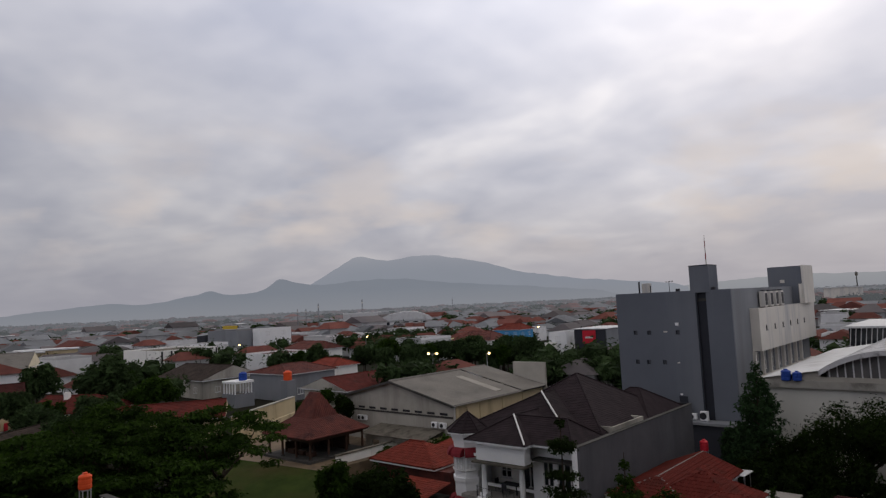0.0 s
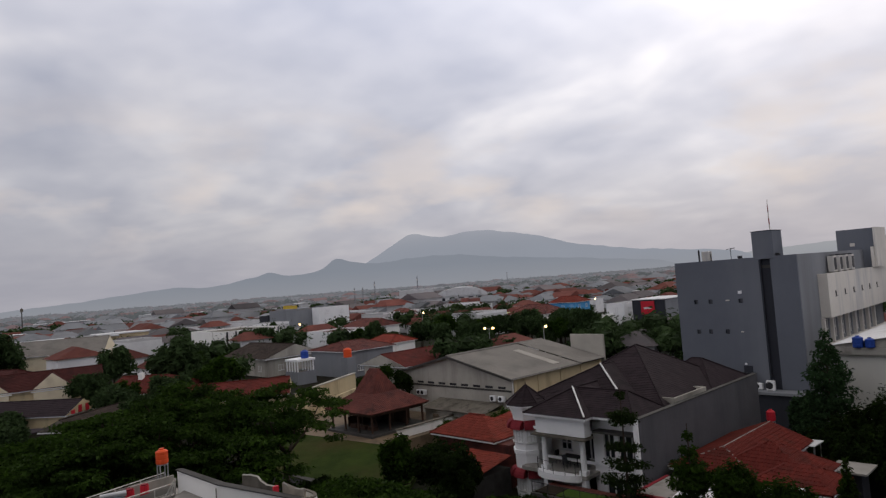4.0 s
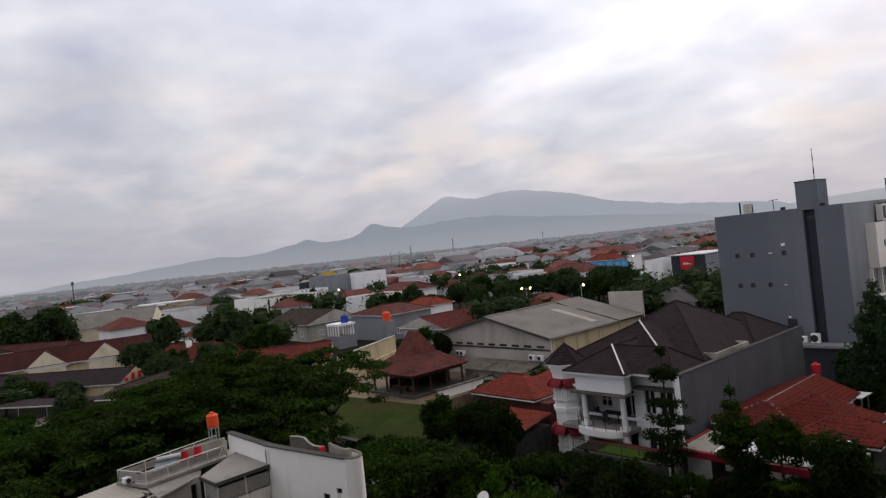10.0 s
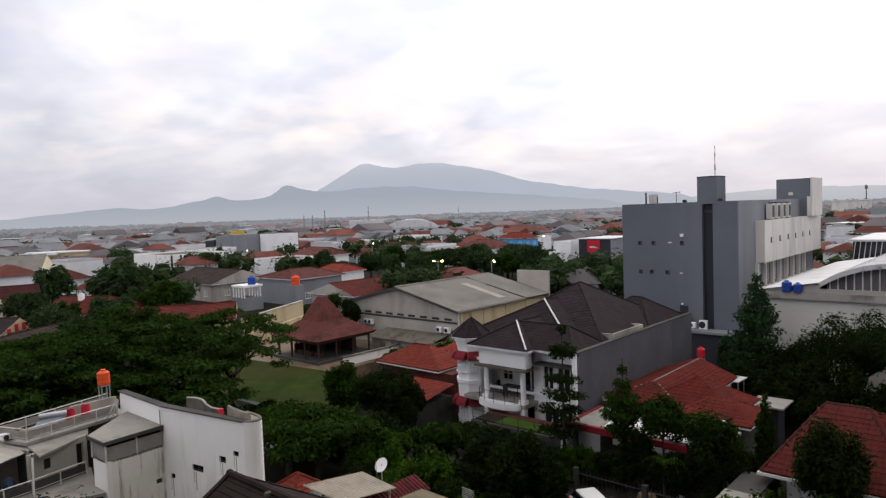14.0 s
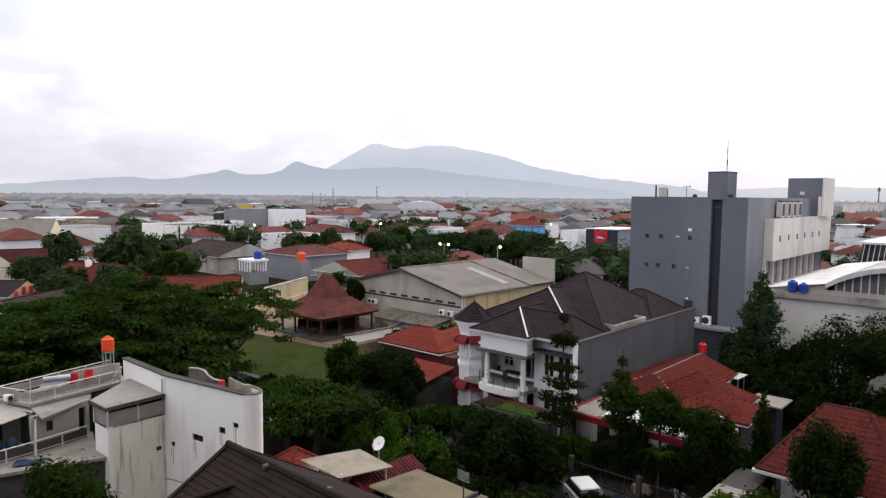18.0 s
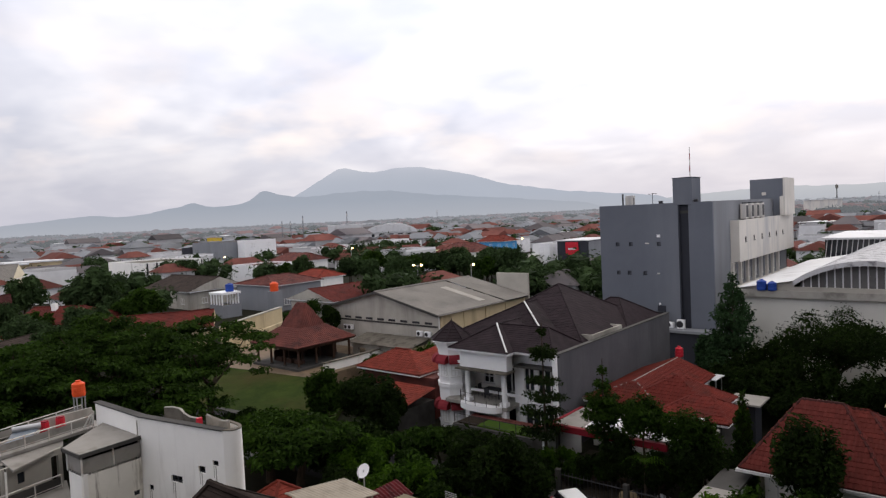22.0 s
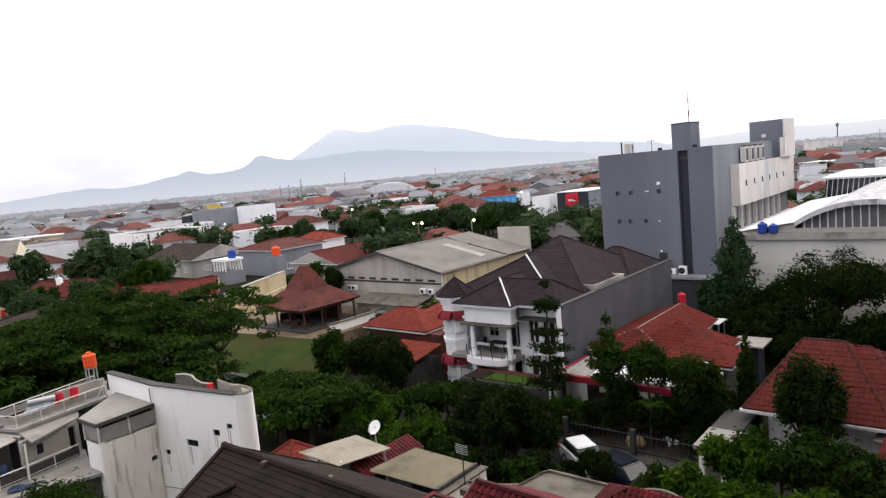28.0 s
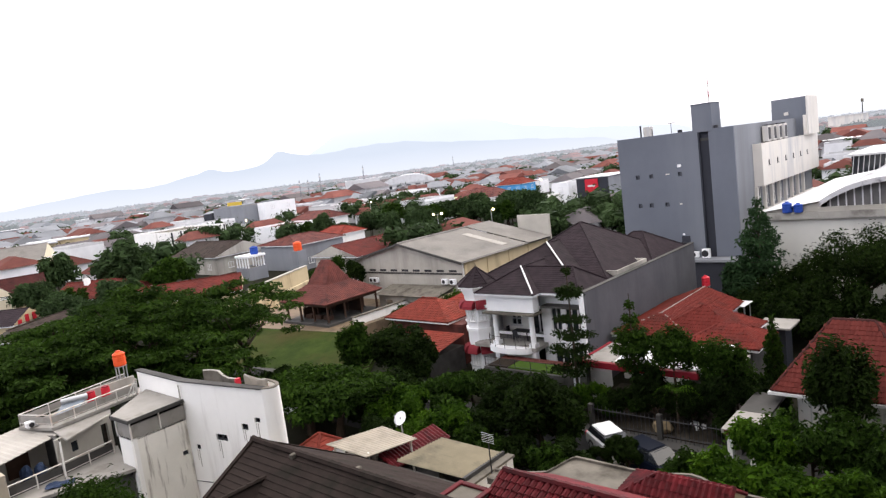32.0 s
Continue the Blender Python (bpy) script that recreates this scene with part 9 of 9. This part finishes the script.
# dark-leaved trees added to fill the deep shade between the houses
for i, (x, y, h, r) in enumerate(((-12.6, 54.4, 5.8, 2.6), (-9.4, 54.0, 5.4, 2.6), (-16.2, 55.2, 5.2, 2.3), (-6.8, 53.4, 4.8, 2.1), (-14.6, 52.6, 3.9, 2.0), (-11.0, 52.2, 3.8, 2.2), (-8.0, 51.6, 3.4, 2.0))):
    tree("garden_tree", x, y, 0, h, r, r * 0.9, 0.4, LEAF_DARK, 90 + i, 4200, 0.17, 20, "low dark tree in the shade between the houses", 0.14, 0.65, 0.0, "shaded garden trees")
# middle-distance trees: a few kinds, copied
kinds = []
for i in range(4):
    kinds.append(tree("city_tree", -78, 68 + i, 0, 9.0, 4.4, 4.0, 1.6, (LEAF_TOWN, LEAF_MID, LEAF_TOWN, LEAF_TOWN)[i], 200 + i, 3200, 0.42, 26, "dark green tree among the houses", 0.25, 0.55, 0.0, "trees among the houses"))
first = [(-99.7, 38.5, 0.8), (-93.0, 36.0, 0.62), (-104.0, 42.4, 0.75), (-79.0, 36.0, 0.6)]
for k, (x, y, s) in zip(kinds, first):
    k.location, k.scale = (x, y, 0), (s, s, s)
rng = np.random.default_rng(5)
spots = [(-83.5, 37.0, 0.55), (-108.0, 36.0, 0.7), (-90.0, 31.0, 0.65), (-84.0, 26.5, 0.6), (-78.0, 30.0, 0.6), (-72.0, 34.5, 0.5), (-87.0, 17.0, 0.6), (-128.0, 36.0, 0.8), (-106.0, 33.0, 0.75)]
for a in range(30):       # the belt of trees beyond the warehouse
    s = a / 29
    spots.append((-132 + 46 * s + rng.normal() * 4, 108 + 16 * math.sin(3 * s) + 18 * s + rng.normal() * 5, 0.7 + 0.4 * rng.random()))
for a in range(0, 12, 3):
    spots.append((-98 + 22 * a / 11 + rng.normal() * 2, 124 + 26 * a / 11 + rng.normal() * 3, 0.4 + 0.2 * rng.random()))
for a in range(14):       # the wood on the far west side
    spots.append((-186 - 16 * rng.random(), 4 + 34 * a / 13, 1.15 + 0.5 * rng.random()))
for a in range(0, 10, 3):       # street trees by the shops
    spots.append((-76 + 3 * rng.random(), 118 + 6 * a, 0.32 + 0.15 * rng.random()))
big = [(-125.0, 17.5, 7.5, 4.6), (-118.5, 18.0, 6.0, 4.2), (-131.0, 14.5, 7.0, 4.4), (-136.0, 10.5, 7.5, 4.6), (-112.0, 21.5, 5.0, 3.8), (-124.0, 12.5, 5.5, 3.4), (-119.2, 35.2, 6.0, 7.6), (-101.0, 32.4, 6.4, 6.6), (-115.8, 47.1, 11.4, 11.4), (-106.6, 50.6, 8.2, 8.8), (-142.9, 45.7, 9.0, 10.6), (-166.5, 91.5, 9.5, 10.2), (-126.0, 98.6, 7.0, 10.0), (-121.5, 51.0, 9.0, 9.6), (-112.0, 13.8, 9.0, 4.2), (-107.0, 20.0, 5.0, 4.2), (-122.0, 9.0, 8.0, 4.6), (-98.6, 11.0, 4.0, 2.6)]
for i, (x, y, w, h) in enumerate(big):
    c = copy_thing(kinds[i % 4], pose(x, y, 0, 0, 0, 70.0 * i))
    c.scale = (w / 8.2, w / 8.2, h / 9.0)
for i, (x, y, s) in enumerate(spots):
    c = copy_thing(kinds[i % 4], pose(x, y, 0, 0, 0, float(rng.random() * 360)))
    c.scale = (s, s, s * (0.9 + 0.25 * float(rng.random())))

# ---- landmarks among the roofs ----
KEEP_CLEAR = [(-224, -186, 32, 76), (-338, -296, 262, 306), (-322, -272, 282, 334)]
placed(block("white_shop_block", -11, 11, -6, 6, 13.5, SHEET_WHITE, CONCRETE_PALE, "tall plain white shop block far off in the town", 2, 5, 2), -322, 289, 48)
placed(house("pale_warehouse", -12, 12, -8, 8, 5.6, 9.4, "x", 0, 0, SCHOOL_CREAM, SHEET_GREY, "long pale warehouse with a grey sheet gable roof", 0.5, 0, "warehouse"), -208, 53, 62)
t = thing("arched_hall", 0, 0, 0, "wide white hall with a shallow arched roof", "hall")
part("wall", box(-16, 16, -9, 9, 0, 8.0), TOWN_WALL, t)
arc = [(16.5 * math.cos(math.pi * k / 12), 8.0 + 5.2 * math.sin(math.pi * k / 12)) for k in range(13)]
V = [(x, y, z) for y in (-9.5, 9.5) for x, z in arc]
raw("roof", V, [(k, k + 13, k + 14, k + 1) for k in range(12)] + [tuple(range(13)), tuple(range(25, 12, -1))], SHEET_WHITE, t)
for x in (-12, -6, 0, 6, 12):
    part("window", box(x - 1.6, x + 1.6, -9.12, -9.02, 5.0, 7.2), GLASS_DARK, t, "dark window strip")
placed(t, -301, 309, 44)

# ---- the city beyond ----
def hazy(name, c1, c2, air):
    """The far town as a backdrop: its own tones, mixed with a flat glow that imitates haze."""
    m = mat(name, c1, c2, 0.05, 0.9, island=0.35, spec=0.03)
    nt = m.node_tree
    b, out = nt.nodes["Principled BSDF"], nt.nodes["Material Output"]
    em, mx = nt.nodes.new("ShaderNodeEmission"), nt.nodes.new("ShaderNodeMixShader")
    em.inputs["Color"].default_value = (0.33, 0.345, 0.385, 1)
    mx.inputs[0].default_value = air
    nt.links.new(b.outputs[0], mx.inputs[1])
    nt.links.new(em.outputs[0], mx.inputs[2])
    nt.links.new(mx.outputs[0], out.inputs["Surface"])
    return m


# share of flat glow that stands in for haze, nearer and farther band
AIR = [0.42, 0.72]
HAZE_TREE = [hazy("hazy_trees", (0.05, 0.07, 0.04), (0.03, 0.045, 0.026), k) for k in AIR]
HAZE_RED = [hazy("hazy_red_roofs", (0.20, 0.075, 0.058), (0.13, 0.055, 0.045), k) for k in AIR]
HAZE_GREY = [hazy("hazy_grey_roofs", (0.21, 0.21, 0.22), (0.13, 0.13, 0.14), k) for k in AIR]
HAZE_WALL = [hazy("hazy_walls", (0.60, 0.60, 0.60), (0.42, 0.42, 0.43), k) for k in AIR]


def city():
    rng = np.random.default_rng(21)
    # six kinds of house, built once at the edge of the town and then copied
    def town_house(w, d, h, zr, hip, tile, wall, lab):
        t = thing("town_house", 0, 0, 0, lab, "house", "houses of the town")
        part("wall", box(-w / 2, w / 2, -d / 2, d / 2, 0, h), wall, t)
        bm = bmesh.new()
        a, b, o = w / 2 + 0.6, d / 2 + 0.6, 0.02
        e = [bm.verts.new(p) for p in ((-a, -b, h), (a, -b, h), (a, b, h), (-a, b, h), (-a + hip, 0, zr), (a - hip, 0, zr))]
        for f in ((0, 1, 5, 4), (2, 3, 4, 5), (1, 2, 5), (3, 0, 4), (3, 2, 1, 0)):
            bm.faces.new([e[i] for i in f])
        part("roof", bm, tile, t)
        for x in (-w / 4, w / 4):
            window(t, x, -d / 2 - 0.02, h - 1.5, 1.4, 1.3, -90, None, (1, 0), False)
        window(t, w / 2 + 0.02, 0, h - 1.5, 1.4, 1.3, 0, None, (1, 0), False)
        return t
    kinds = []
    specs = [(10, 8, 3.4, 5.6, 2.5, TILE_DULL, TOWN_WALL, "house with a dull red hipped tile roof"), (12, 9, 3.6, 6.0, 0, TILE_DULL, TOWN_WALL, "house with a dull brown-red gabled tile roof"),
             (9, 9, 6.2, 8.4, 3, TILE_DULL, TOWN_WALL, "two-storey house with a dull red tile roof"), (11, 8, 3.4, 5.2, 0, SHEET_FAR, TOWN_WALL, "house with a grey gabled sheet roof"),
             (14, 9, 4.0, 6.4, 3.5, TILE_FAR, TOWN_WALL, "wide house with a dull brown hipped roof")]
    for spec in specs:
        kinds.append(town_house(*spec))
    kinds.append(block("town_block", -6, 6, -5, 5, 6.5, TOWN_WALL, CONCRETE, "flat-roofed white concrete house", 1, 2, 1, "house", 0.6))
    tagged(kinds[-1], group="houses of the town")
    taken = [(-112, -88, 40, 92), (-150, -100, 5, 50), (-150, -124, 66, 90), (-182, -158, 106, 142), (-212, -180, 86, 112), (-254, -212, 132, 160), (-125, -102, 64, 100), (-114, -78, 100, 176), (-156, -126, 164, 216), (-176, -128, -14, 36), (-18, 8, 55, 105), (-40, -18, 60, 108), (-330, -285, 60, 140), (-205, -184, 0, 52), (-162, -84, 100, 136), (-135, -85, -12, 12)]
    used = [False] * 6
    n = 0
    for gx in range(-26, 2):
        for gy in range(-2, 27):
            x, y = gx * 15.5 + rng.normal() * 2.2, gy * 15.5 + rng.normal() * 2.2
            r = math.hypot(x, y)
            if not (112 < r < 335) or x > 12 or y < -0.22 * abs(x):
                continue
            if y < 76 and x > -92:
                continue
            if any(a - 6 < x < b + 6 and c - 6 < y < d + 6 for a, b, c, d in taken):
                continue
            if rng.random() < 0.22:
                continue
            k = int(rng.choice(6, p=[0.12, 0.19, 0.07, 0.25, 0.15, 0.22]))
            m = pose(x, y, 0, 0, 0, float(rng.choice([0, 90, 180, 270]) + rng.normal() * 5))
            s = float(0.8 + 0.35 * rng.random())
            if any(a < x < b and c < y < d for a, b, c, d in KEEP_CLEAR):
                continue
            if not used[k]:
                used[k] = True
                kinds[k].matrix_basis = m
                kinds[k].scale = (s, s, s)
            else:
                c = copy_thing(kinds[k], m)
                c.scale = (s, s, s)
            n += 1
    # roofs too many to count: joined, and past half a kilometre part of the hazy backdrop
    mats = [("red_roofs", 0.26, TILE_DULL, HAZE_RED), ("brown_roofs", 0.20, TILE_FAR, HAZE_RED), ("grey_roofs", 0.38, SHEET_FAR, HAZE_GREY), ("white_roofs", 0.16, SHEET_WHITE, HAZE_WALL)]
    bands = [550, 1100, 9000]
    roofs = [[([], []) for _ in mats] for _ in bands]
    walls = [([], []) for _ in bands]
    clear = lambda x, y: any(a < x < b and c < y < d for a, b, c, d in KEEP_CLEAR)
    for i in range(6400):
        r = 330 + 2500 * rng.random() ** 1.9
        a = radians(-100 + 108 * rng.random())
        x, y = r * math.sin(a), r * math.cos(a)
        grow = 1 + r / 1500
        w, d = (8 + 7 * rng.random()) * grow, (7 + 4 * rng.random()) * grow
        h = 3.0 + 3.6 * rng.random() ** 2 + (5 * rng.random() if rng.random() < 0.06 else 0)
        th = rng.choice([0, math.pi / 2]) + rng.normal() * 0.12
        c, s = math.cos(th), math.sin(th)
        P = lambda px, py, pz: (x + c * px - s * py, y + s * px + c * py, pz)
        k = int(rng.choice(4, p=[m[1] for m in mats]))
        hip = 0 if rng.random() < 0.4 else d * 0.35
        if clear(x, y):
            continue
        n = next(j for j, lim in enumerate(bands) if r < lim)
        V, F = walls[n]
        b = len(V)
        V += [P(-w / 2, -d / 2, 0), P(w / 2, -d / 2, 0), P(w / 2, d / 2, 0), P(-w / 2, d / 2, 0), P(-w / 2, -d / 2, h), P(w / 2, -d / 2, h), P(w / 2, d / 2, h), P(-w / 2, d / 2, h)]
        F += [(b, b + 1, b + 5, b + 4), (b + 1, b + 2, b + 6, b + 5), (b + 2, b + 3, b + 7, b + 6), (b + 3, b, b + 4, b + 7)]
        V, F = roofs[n][k]
        b = len(V)
        o = 0.6
        rise = 0.3 if k == 3 else d * 0.24
        V += [P(-w / 2 - o, -d / 2 - o, h), P(w / 2 + o, -d / 2 - o, h), P(w / 2 + o, d / 2 + o, h), P(-w / 2 - o, d / 2 + o, h), P(-w / 2 - o + hip, 0, h + rise), P(w / 2 + o - hip, 0, h + rise)]
        F += [(b, b + 1, b + 5, b + 4), (b + 2, b + 3, b + 4, b + 5), (b + 1, b + 2, b + 5), (b + 3, b, b + 4)]
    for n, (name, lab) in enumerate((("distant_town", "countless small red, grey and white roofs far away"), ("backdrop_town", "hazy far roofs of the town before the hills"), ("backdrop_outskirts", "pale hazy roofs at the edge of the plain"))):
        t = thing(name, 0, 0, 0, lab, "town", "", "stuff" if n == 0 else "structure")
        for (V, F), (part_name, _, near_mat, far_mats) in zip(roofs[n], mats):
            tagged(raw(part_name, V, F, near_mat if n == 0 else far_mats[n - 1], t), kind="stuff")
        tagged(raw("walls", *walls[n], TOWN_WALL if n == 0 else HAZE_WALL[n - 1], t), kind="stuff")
    # glowing sheets that imitate haze over the plain between them, a hand above the earth
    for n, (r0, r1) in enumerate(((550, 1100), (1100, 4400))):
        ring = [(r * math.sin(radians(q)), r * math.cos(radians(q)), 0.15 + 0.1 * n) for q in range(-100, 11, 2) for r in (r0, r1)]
        tagged(raw("backdrop_plain", ring, [(i, i + 1, i + 3, i + 2) for i in range(0, len(ring) - 2, 2)], HAZE_TREE[n]), "glowing haze sheet over the plain between far roofs", "plain", kind="structure")
    # trees too many to count
    woods = [([], []) for _ in bands]
    for i in range(5200):
        r = 118 + 2500 * rng.random() ** 2.0
        a = radians(-100 + 108 * rng.random())
        x, y = r * math.sin(a), r * math.cos(a)
        if r < 330 and any(a0 - 2 < x < b0 + 2 and c0 - 2 < y < d0 + 2 for a0, b0, c0, d0 in taken[:15]):
            continue
        if (y < 76 and x > -92) or (r < 420 and rng.random() < 0.5) or (-125 < x < -70 and 90 < y < 215) or (r < 210 and y < 62) or (r < 430 and x > -0.42 * y and rng.random() < 0.8):
            continue
        h = ((4.2 if r < 420 else 5) + 4.4 * rng.random()) * (1 + r / 3500)
        w = h * (0.45 + 0.35 * rng.random()) * (1 + r / 1500)
        L = [((x + w * rng.normal() * 0.35, y + w * rng.normal() * 0.35, h * (0.45 + 0.3 * rng.random())), (w * 0.5, w * 0.5, h * 0.3)) for _ in range(5)]
        v, f = crown_mesh(rng, L, 330 if r < 260 else 200 if r < 420 else 46 if r < 1100 else 30, 0.48 if r < 260 else 0.7 if r < 420 else 0.8 + r / 800, 0.2)
        if clear(x, y):
            continue
        v, f = list(v), list(f)
        if r < 1100:
            cv, cf = clump_mesh(rng, L, 0.6)
            f += [[q + len(v) for q in p] for p in cf]
            v += cv
        V, F = woods[next(j for j, lim in enumerate(bands) if r < lim)]
        off = len(V)
        V += v
        F += [[q + off for q in p] for p in f]
    for i in range(150):      # a long wood behind the hotel and the hall, in the backdrop's glowing haze colour
        a, r = radians(-24 + 32 * rng.random()), 430 + 130 * rng.random()
        x, y, h, w = r * math.sin(a), r * math.cos(a), 8 + 3.5 * rng.random(), 7 + 4 * rng.random()
        L = [((x + w * rng.normal() * 0.3, y + w * rng.normal() * 0.3, h * (0.4 + 0.4 * rng.random())), (w * 0.4, w * 0.4, h * 0.22)) for _ in range(7)]
        v, f = crown_mesh(rng, L, 420, 0.75, 0.2)
        V, F = woods[1]
        off = len(V)
        V += v
        F += [[q + off for q in p] for p in f]
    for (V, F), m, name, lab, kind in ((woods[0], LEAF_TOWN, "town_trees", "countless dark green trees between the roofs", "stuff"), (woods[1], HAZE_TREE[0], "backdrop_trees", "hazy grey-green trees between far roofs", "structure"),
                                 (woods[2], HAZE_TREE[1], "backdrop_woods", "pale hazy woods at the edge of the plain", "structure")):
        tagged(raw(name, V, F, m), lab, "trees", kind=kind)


city()


# ---- hills on the horizon ----
def ridge(name, dist, bumps, az0, az1, floor, colour, seed, label, rough=0.1, cloud=0.0):
    """A mountain range: the height over the horizon, in degrees, is a sum of smooth bumps (azimuth, height, width) with
    a little noise. It glows evenly, with haze put into its colour.
    """
    n = 220
    V, F = [], []
    for i in range(n + 1):
        az = az0 + (az1 - az0) * i / n
        e = floor + sum(h * math.exp(-(((az - c) / w) ** 2)) for c, h, w in bumps)
        e += rough * (noise.noise((az * 0.45 + seed, seed, 0)) + 0.5 * noise.noise((az * 1.3 + seed, seed, 2)) + 0.25 * noise.noise((az * 3.1, seed, 5)))
        for k, (f, dd) in enumerate(((0.0, -0.10), (0.45, -0.06), (0.8, -0.02), (1.0, 0.0), (0.6, 0.03))):
            d = dist * (1 + dd)
            z = max(-5, (17 + math.tan(radians(e)) * dist) * f)
            V.append((d * math.sin(radians(az)), d * math.cos(radians(az)), z))
    for i in range(n):
        for k in range(4):
            a = i * 5 + k
            F.append((a, a + 5, a + 6, a + 1))
    m = bpy.data.materials.new(name + "_air")
    m.use_nodes = True
    nt = m.node_tree
    nt.nodes.clear()
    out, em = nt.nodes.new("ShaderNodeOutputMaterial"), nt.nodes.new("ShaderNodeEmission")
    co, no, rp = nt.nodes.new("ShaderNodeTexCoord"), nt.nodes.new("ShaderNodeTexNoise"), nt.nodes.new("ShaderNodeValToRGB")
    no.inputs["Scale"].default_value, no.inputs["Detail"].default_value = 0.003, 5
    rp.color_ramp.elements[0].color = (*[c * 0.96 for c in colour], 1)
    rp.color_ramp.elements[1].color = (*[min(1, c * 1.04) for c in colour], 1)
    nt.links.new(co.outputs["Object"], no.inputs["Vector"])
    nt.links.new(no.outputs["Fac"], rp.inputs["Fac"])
    # haze at the foot is put into the glow as a paler tone
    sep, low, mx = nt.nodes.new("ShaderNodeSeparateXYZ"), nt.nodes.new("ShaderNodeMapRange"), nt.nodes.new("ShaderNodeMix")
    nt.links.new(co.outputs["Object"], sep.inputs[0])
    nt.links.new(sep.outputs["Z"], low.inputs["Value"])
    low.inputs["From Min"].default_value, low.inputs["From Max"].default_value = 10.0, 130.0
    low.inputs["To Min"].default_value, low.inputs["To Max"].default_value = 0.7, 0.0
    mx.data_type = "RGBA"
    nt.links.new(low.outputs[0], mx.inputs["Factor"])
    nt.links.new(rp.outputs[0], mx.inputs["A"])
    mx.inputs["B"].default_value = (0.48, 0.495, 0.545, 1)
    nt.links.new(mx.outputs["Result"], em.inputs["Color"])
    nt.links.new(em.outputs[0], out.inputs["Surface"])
    if cloud:       # the top fades to clear, in place of a cloud cap
        up, no2, sm, tr, mixs = nt.nodes.new("ShaderNodeMapRange"), nt.nodes.new("ShaderNodeTexNoise"), nt.nodes.new("ShaderNodeMath"), nt.nodes.new("ShaderNodeBsdfTransparent"), nt.nodes.new("ShaderNodeMixShader")
        no2.inputs["Scale"].default_value, no2.inputs["Detail"].default_value = 0.0016, 2
        nt.links.new(co.outputs["Object"], no2.inputs["Vector"])
        sm.operation = "MULTIPLY_ADD"
        sm.inputs[1].default_value = 120.0
        nt.links.new(no2.outputs["Fac"], sm.inputs[0])
        nt.links.new(sep.outputs["Z"], sm.inputs[2])
        nt.links.new(sm.outputs[0], up.inputs["Value"])
        up.inputs["From Min"].default_value, up.inputs["From Max"].default_value = cloud - 20, cloud + 210
        up.inputs["To Max"].default_value = 0.68
        nt.links.new(up.outputs[0], mixs.inputs[0])
        nt.links.new(em.outputs[0], mixs.inputs[1])
        nt.links.new(tr.outputs[0], mixs.inputs[2])
        nt.links.new(mixs.outputs[0], out.inputs["Surface"])
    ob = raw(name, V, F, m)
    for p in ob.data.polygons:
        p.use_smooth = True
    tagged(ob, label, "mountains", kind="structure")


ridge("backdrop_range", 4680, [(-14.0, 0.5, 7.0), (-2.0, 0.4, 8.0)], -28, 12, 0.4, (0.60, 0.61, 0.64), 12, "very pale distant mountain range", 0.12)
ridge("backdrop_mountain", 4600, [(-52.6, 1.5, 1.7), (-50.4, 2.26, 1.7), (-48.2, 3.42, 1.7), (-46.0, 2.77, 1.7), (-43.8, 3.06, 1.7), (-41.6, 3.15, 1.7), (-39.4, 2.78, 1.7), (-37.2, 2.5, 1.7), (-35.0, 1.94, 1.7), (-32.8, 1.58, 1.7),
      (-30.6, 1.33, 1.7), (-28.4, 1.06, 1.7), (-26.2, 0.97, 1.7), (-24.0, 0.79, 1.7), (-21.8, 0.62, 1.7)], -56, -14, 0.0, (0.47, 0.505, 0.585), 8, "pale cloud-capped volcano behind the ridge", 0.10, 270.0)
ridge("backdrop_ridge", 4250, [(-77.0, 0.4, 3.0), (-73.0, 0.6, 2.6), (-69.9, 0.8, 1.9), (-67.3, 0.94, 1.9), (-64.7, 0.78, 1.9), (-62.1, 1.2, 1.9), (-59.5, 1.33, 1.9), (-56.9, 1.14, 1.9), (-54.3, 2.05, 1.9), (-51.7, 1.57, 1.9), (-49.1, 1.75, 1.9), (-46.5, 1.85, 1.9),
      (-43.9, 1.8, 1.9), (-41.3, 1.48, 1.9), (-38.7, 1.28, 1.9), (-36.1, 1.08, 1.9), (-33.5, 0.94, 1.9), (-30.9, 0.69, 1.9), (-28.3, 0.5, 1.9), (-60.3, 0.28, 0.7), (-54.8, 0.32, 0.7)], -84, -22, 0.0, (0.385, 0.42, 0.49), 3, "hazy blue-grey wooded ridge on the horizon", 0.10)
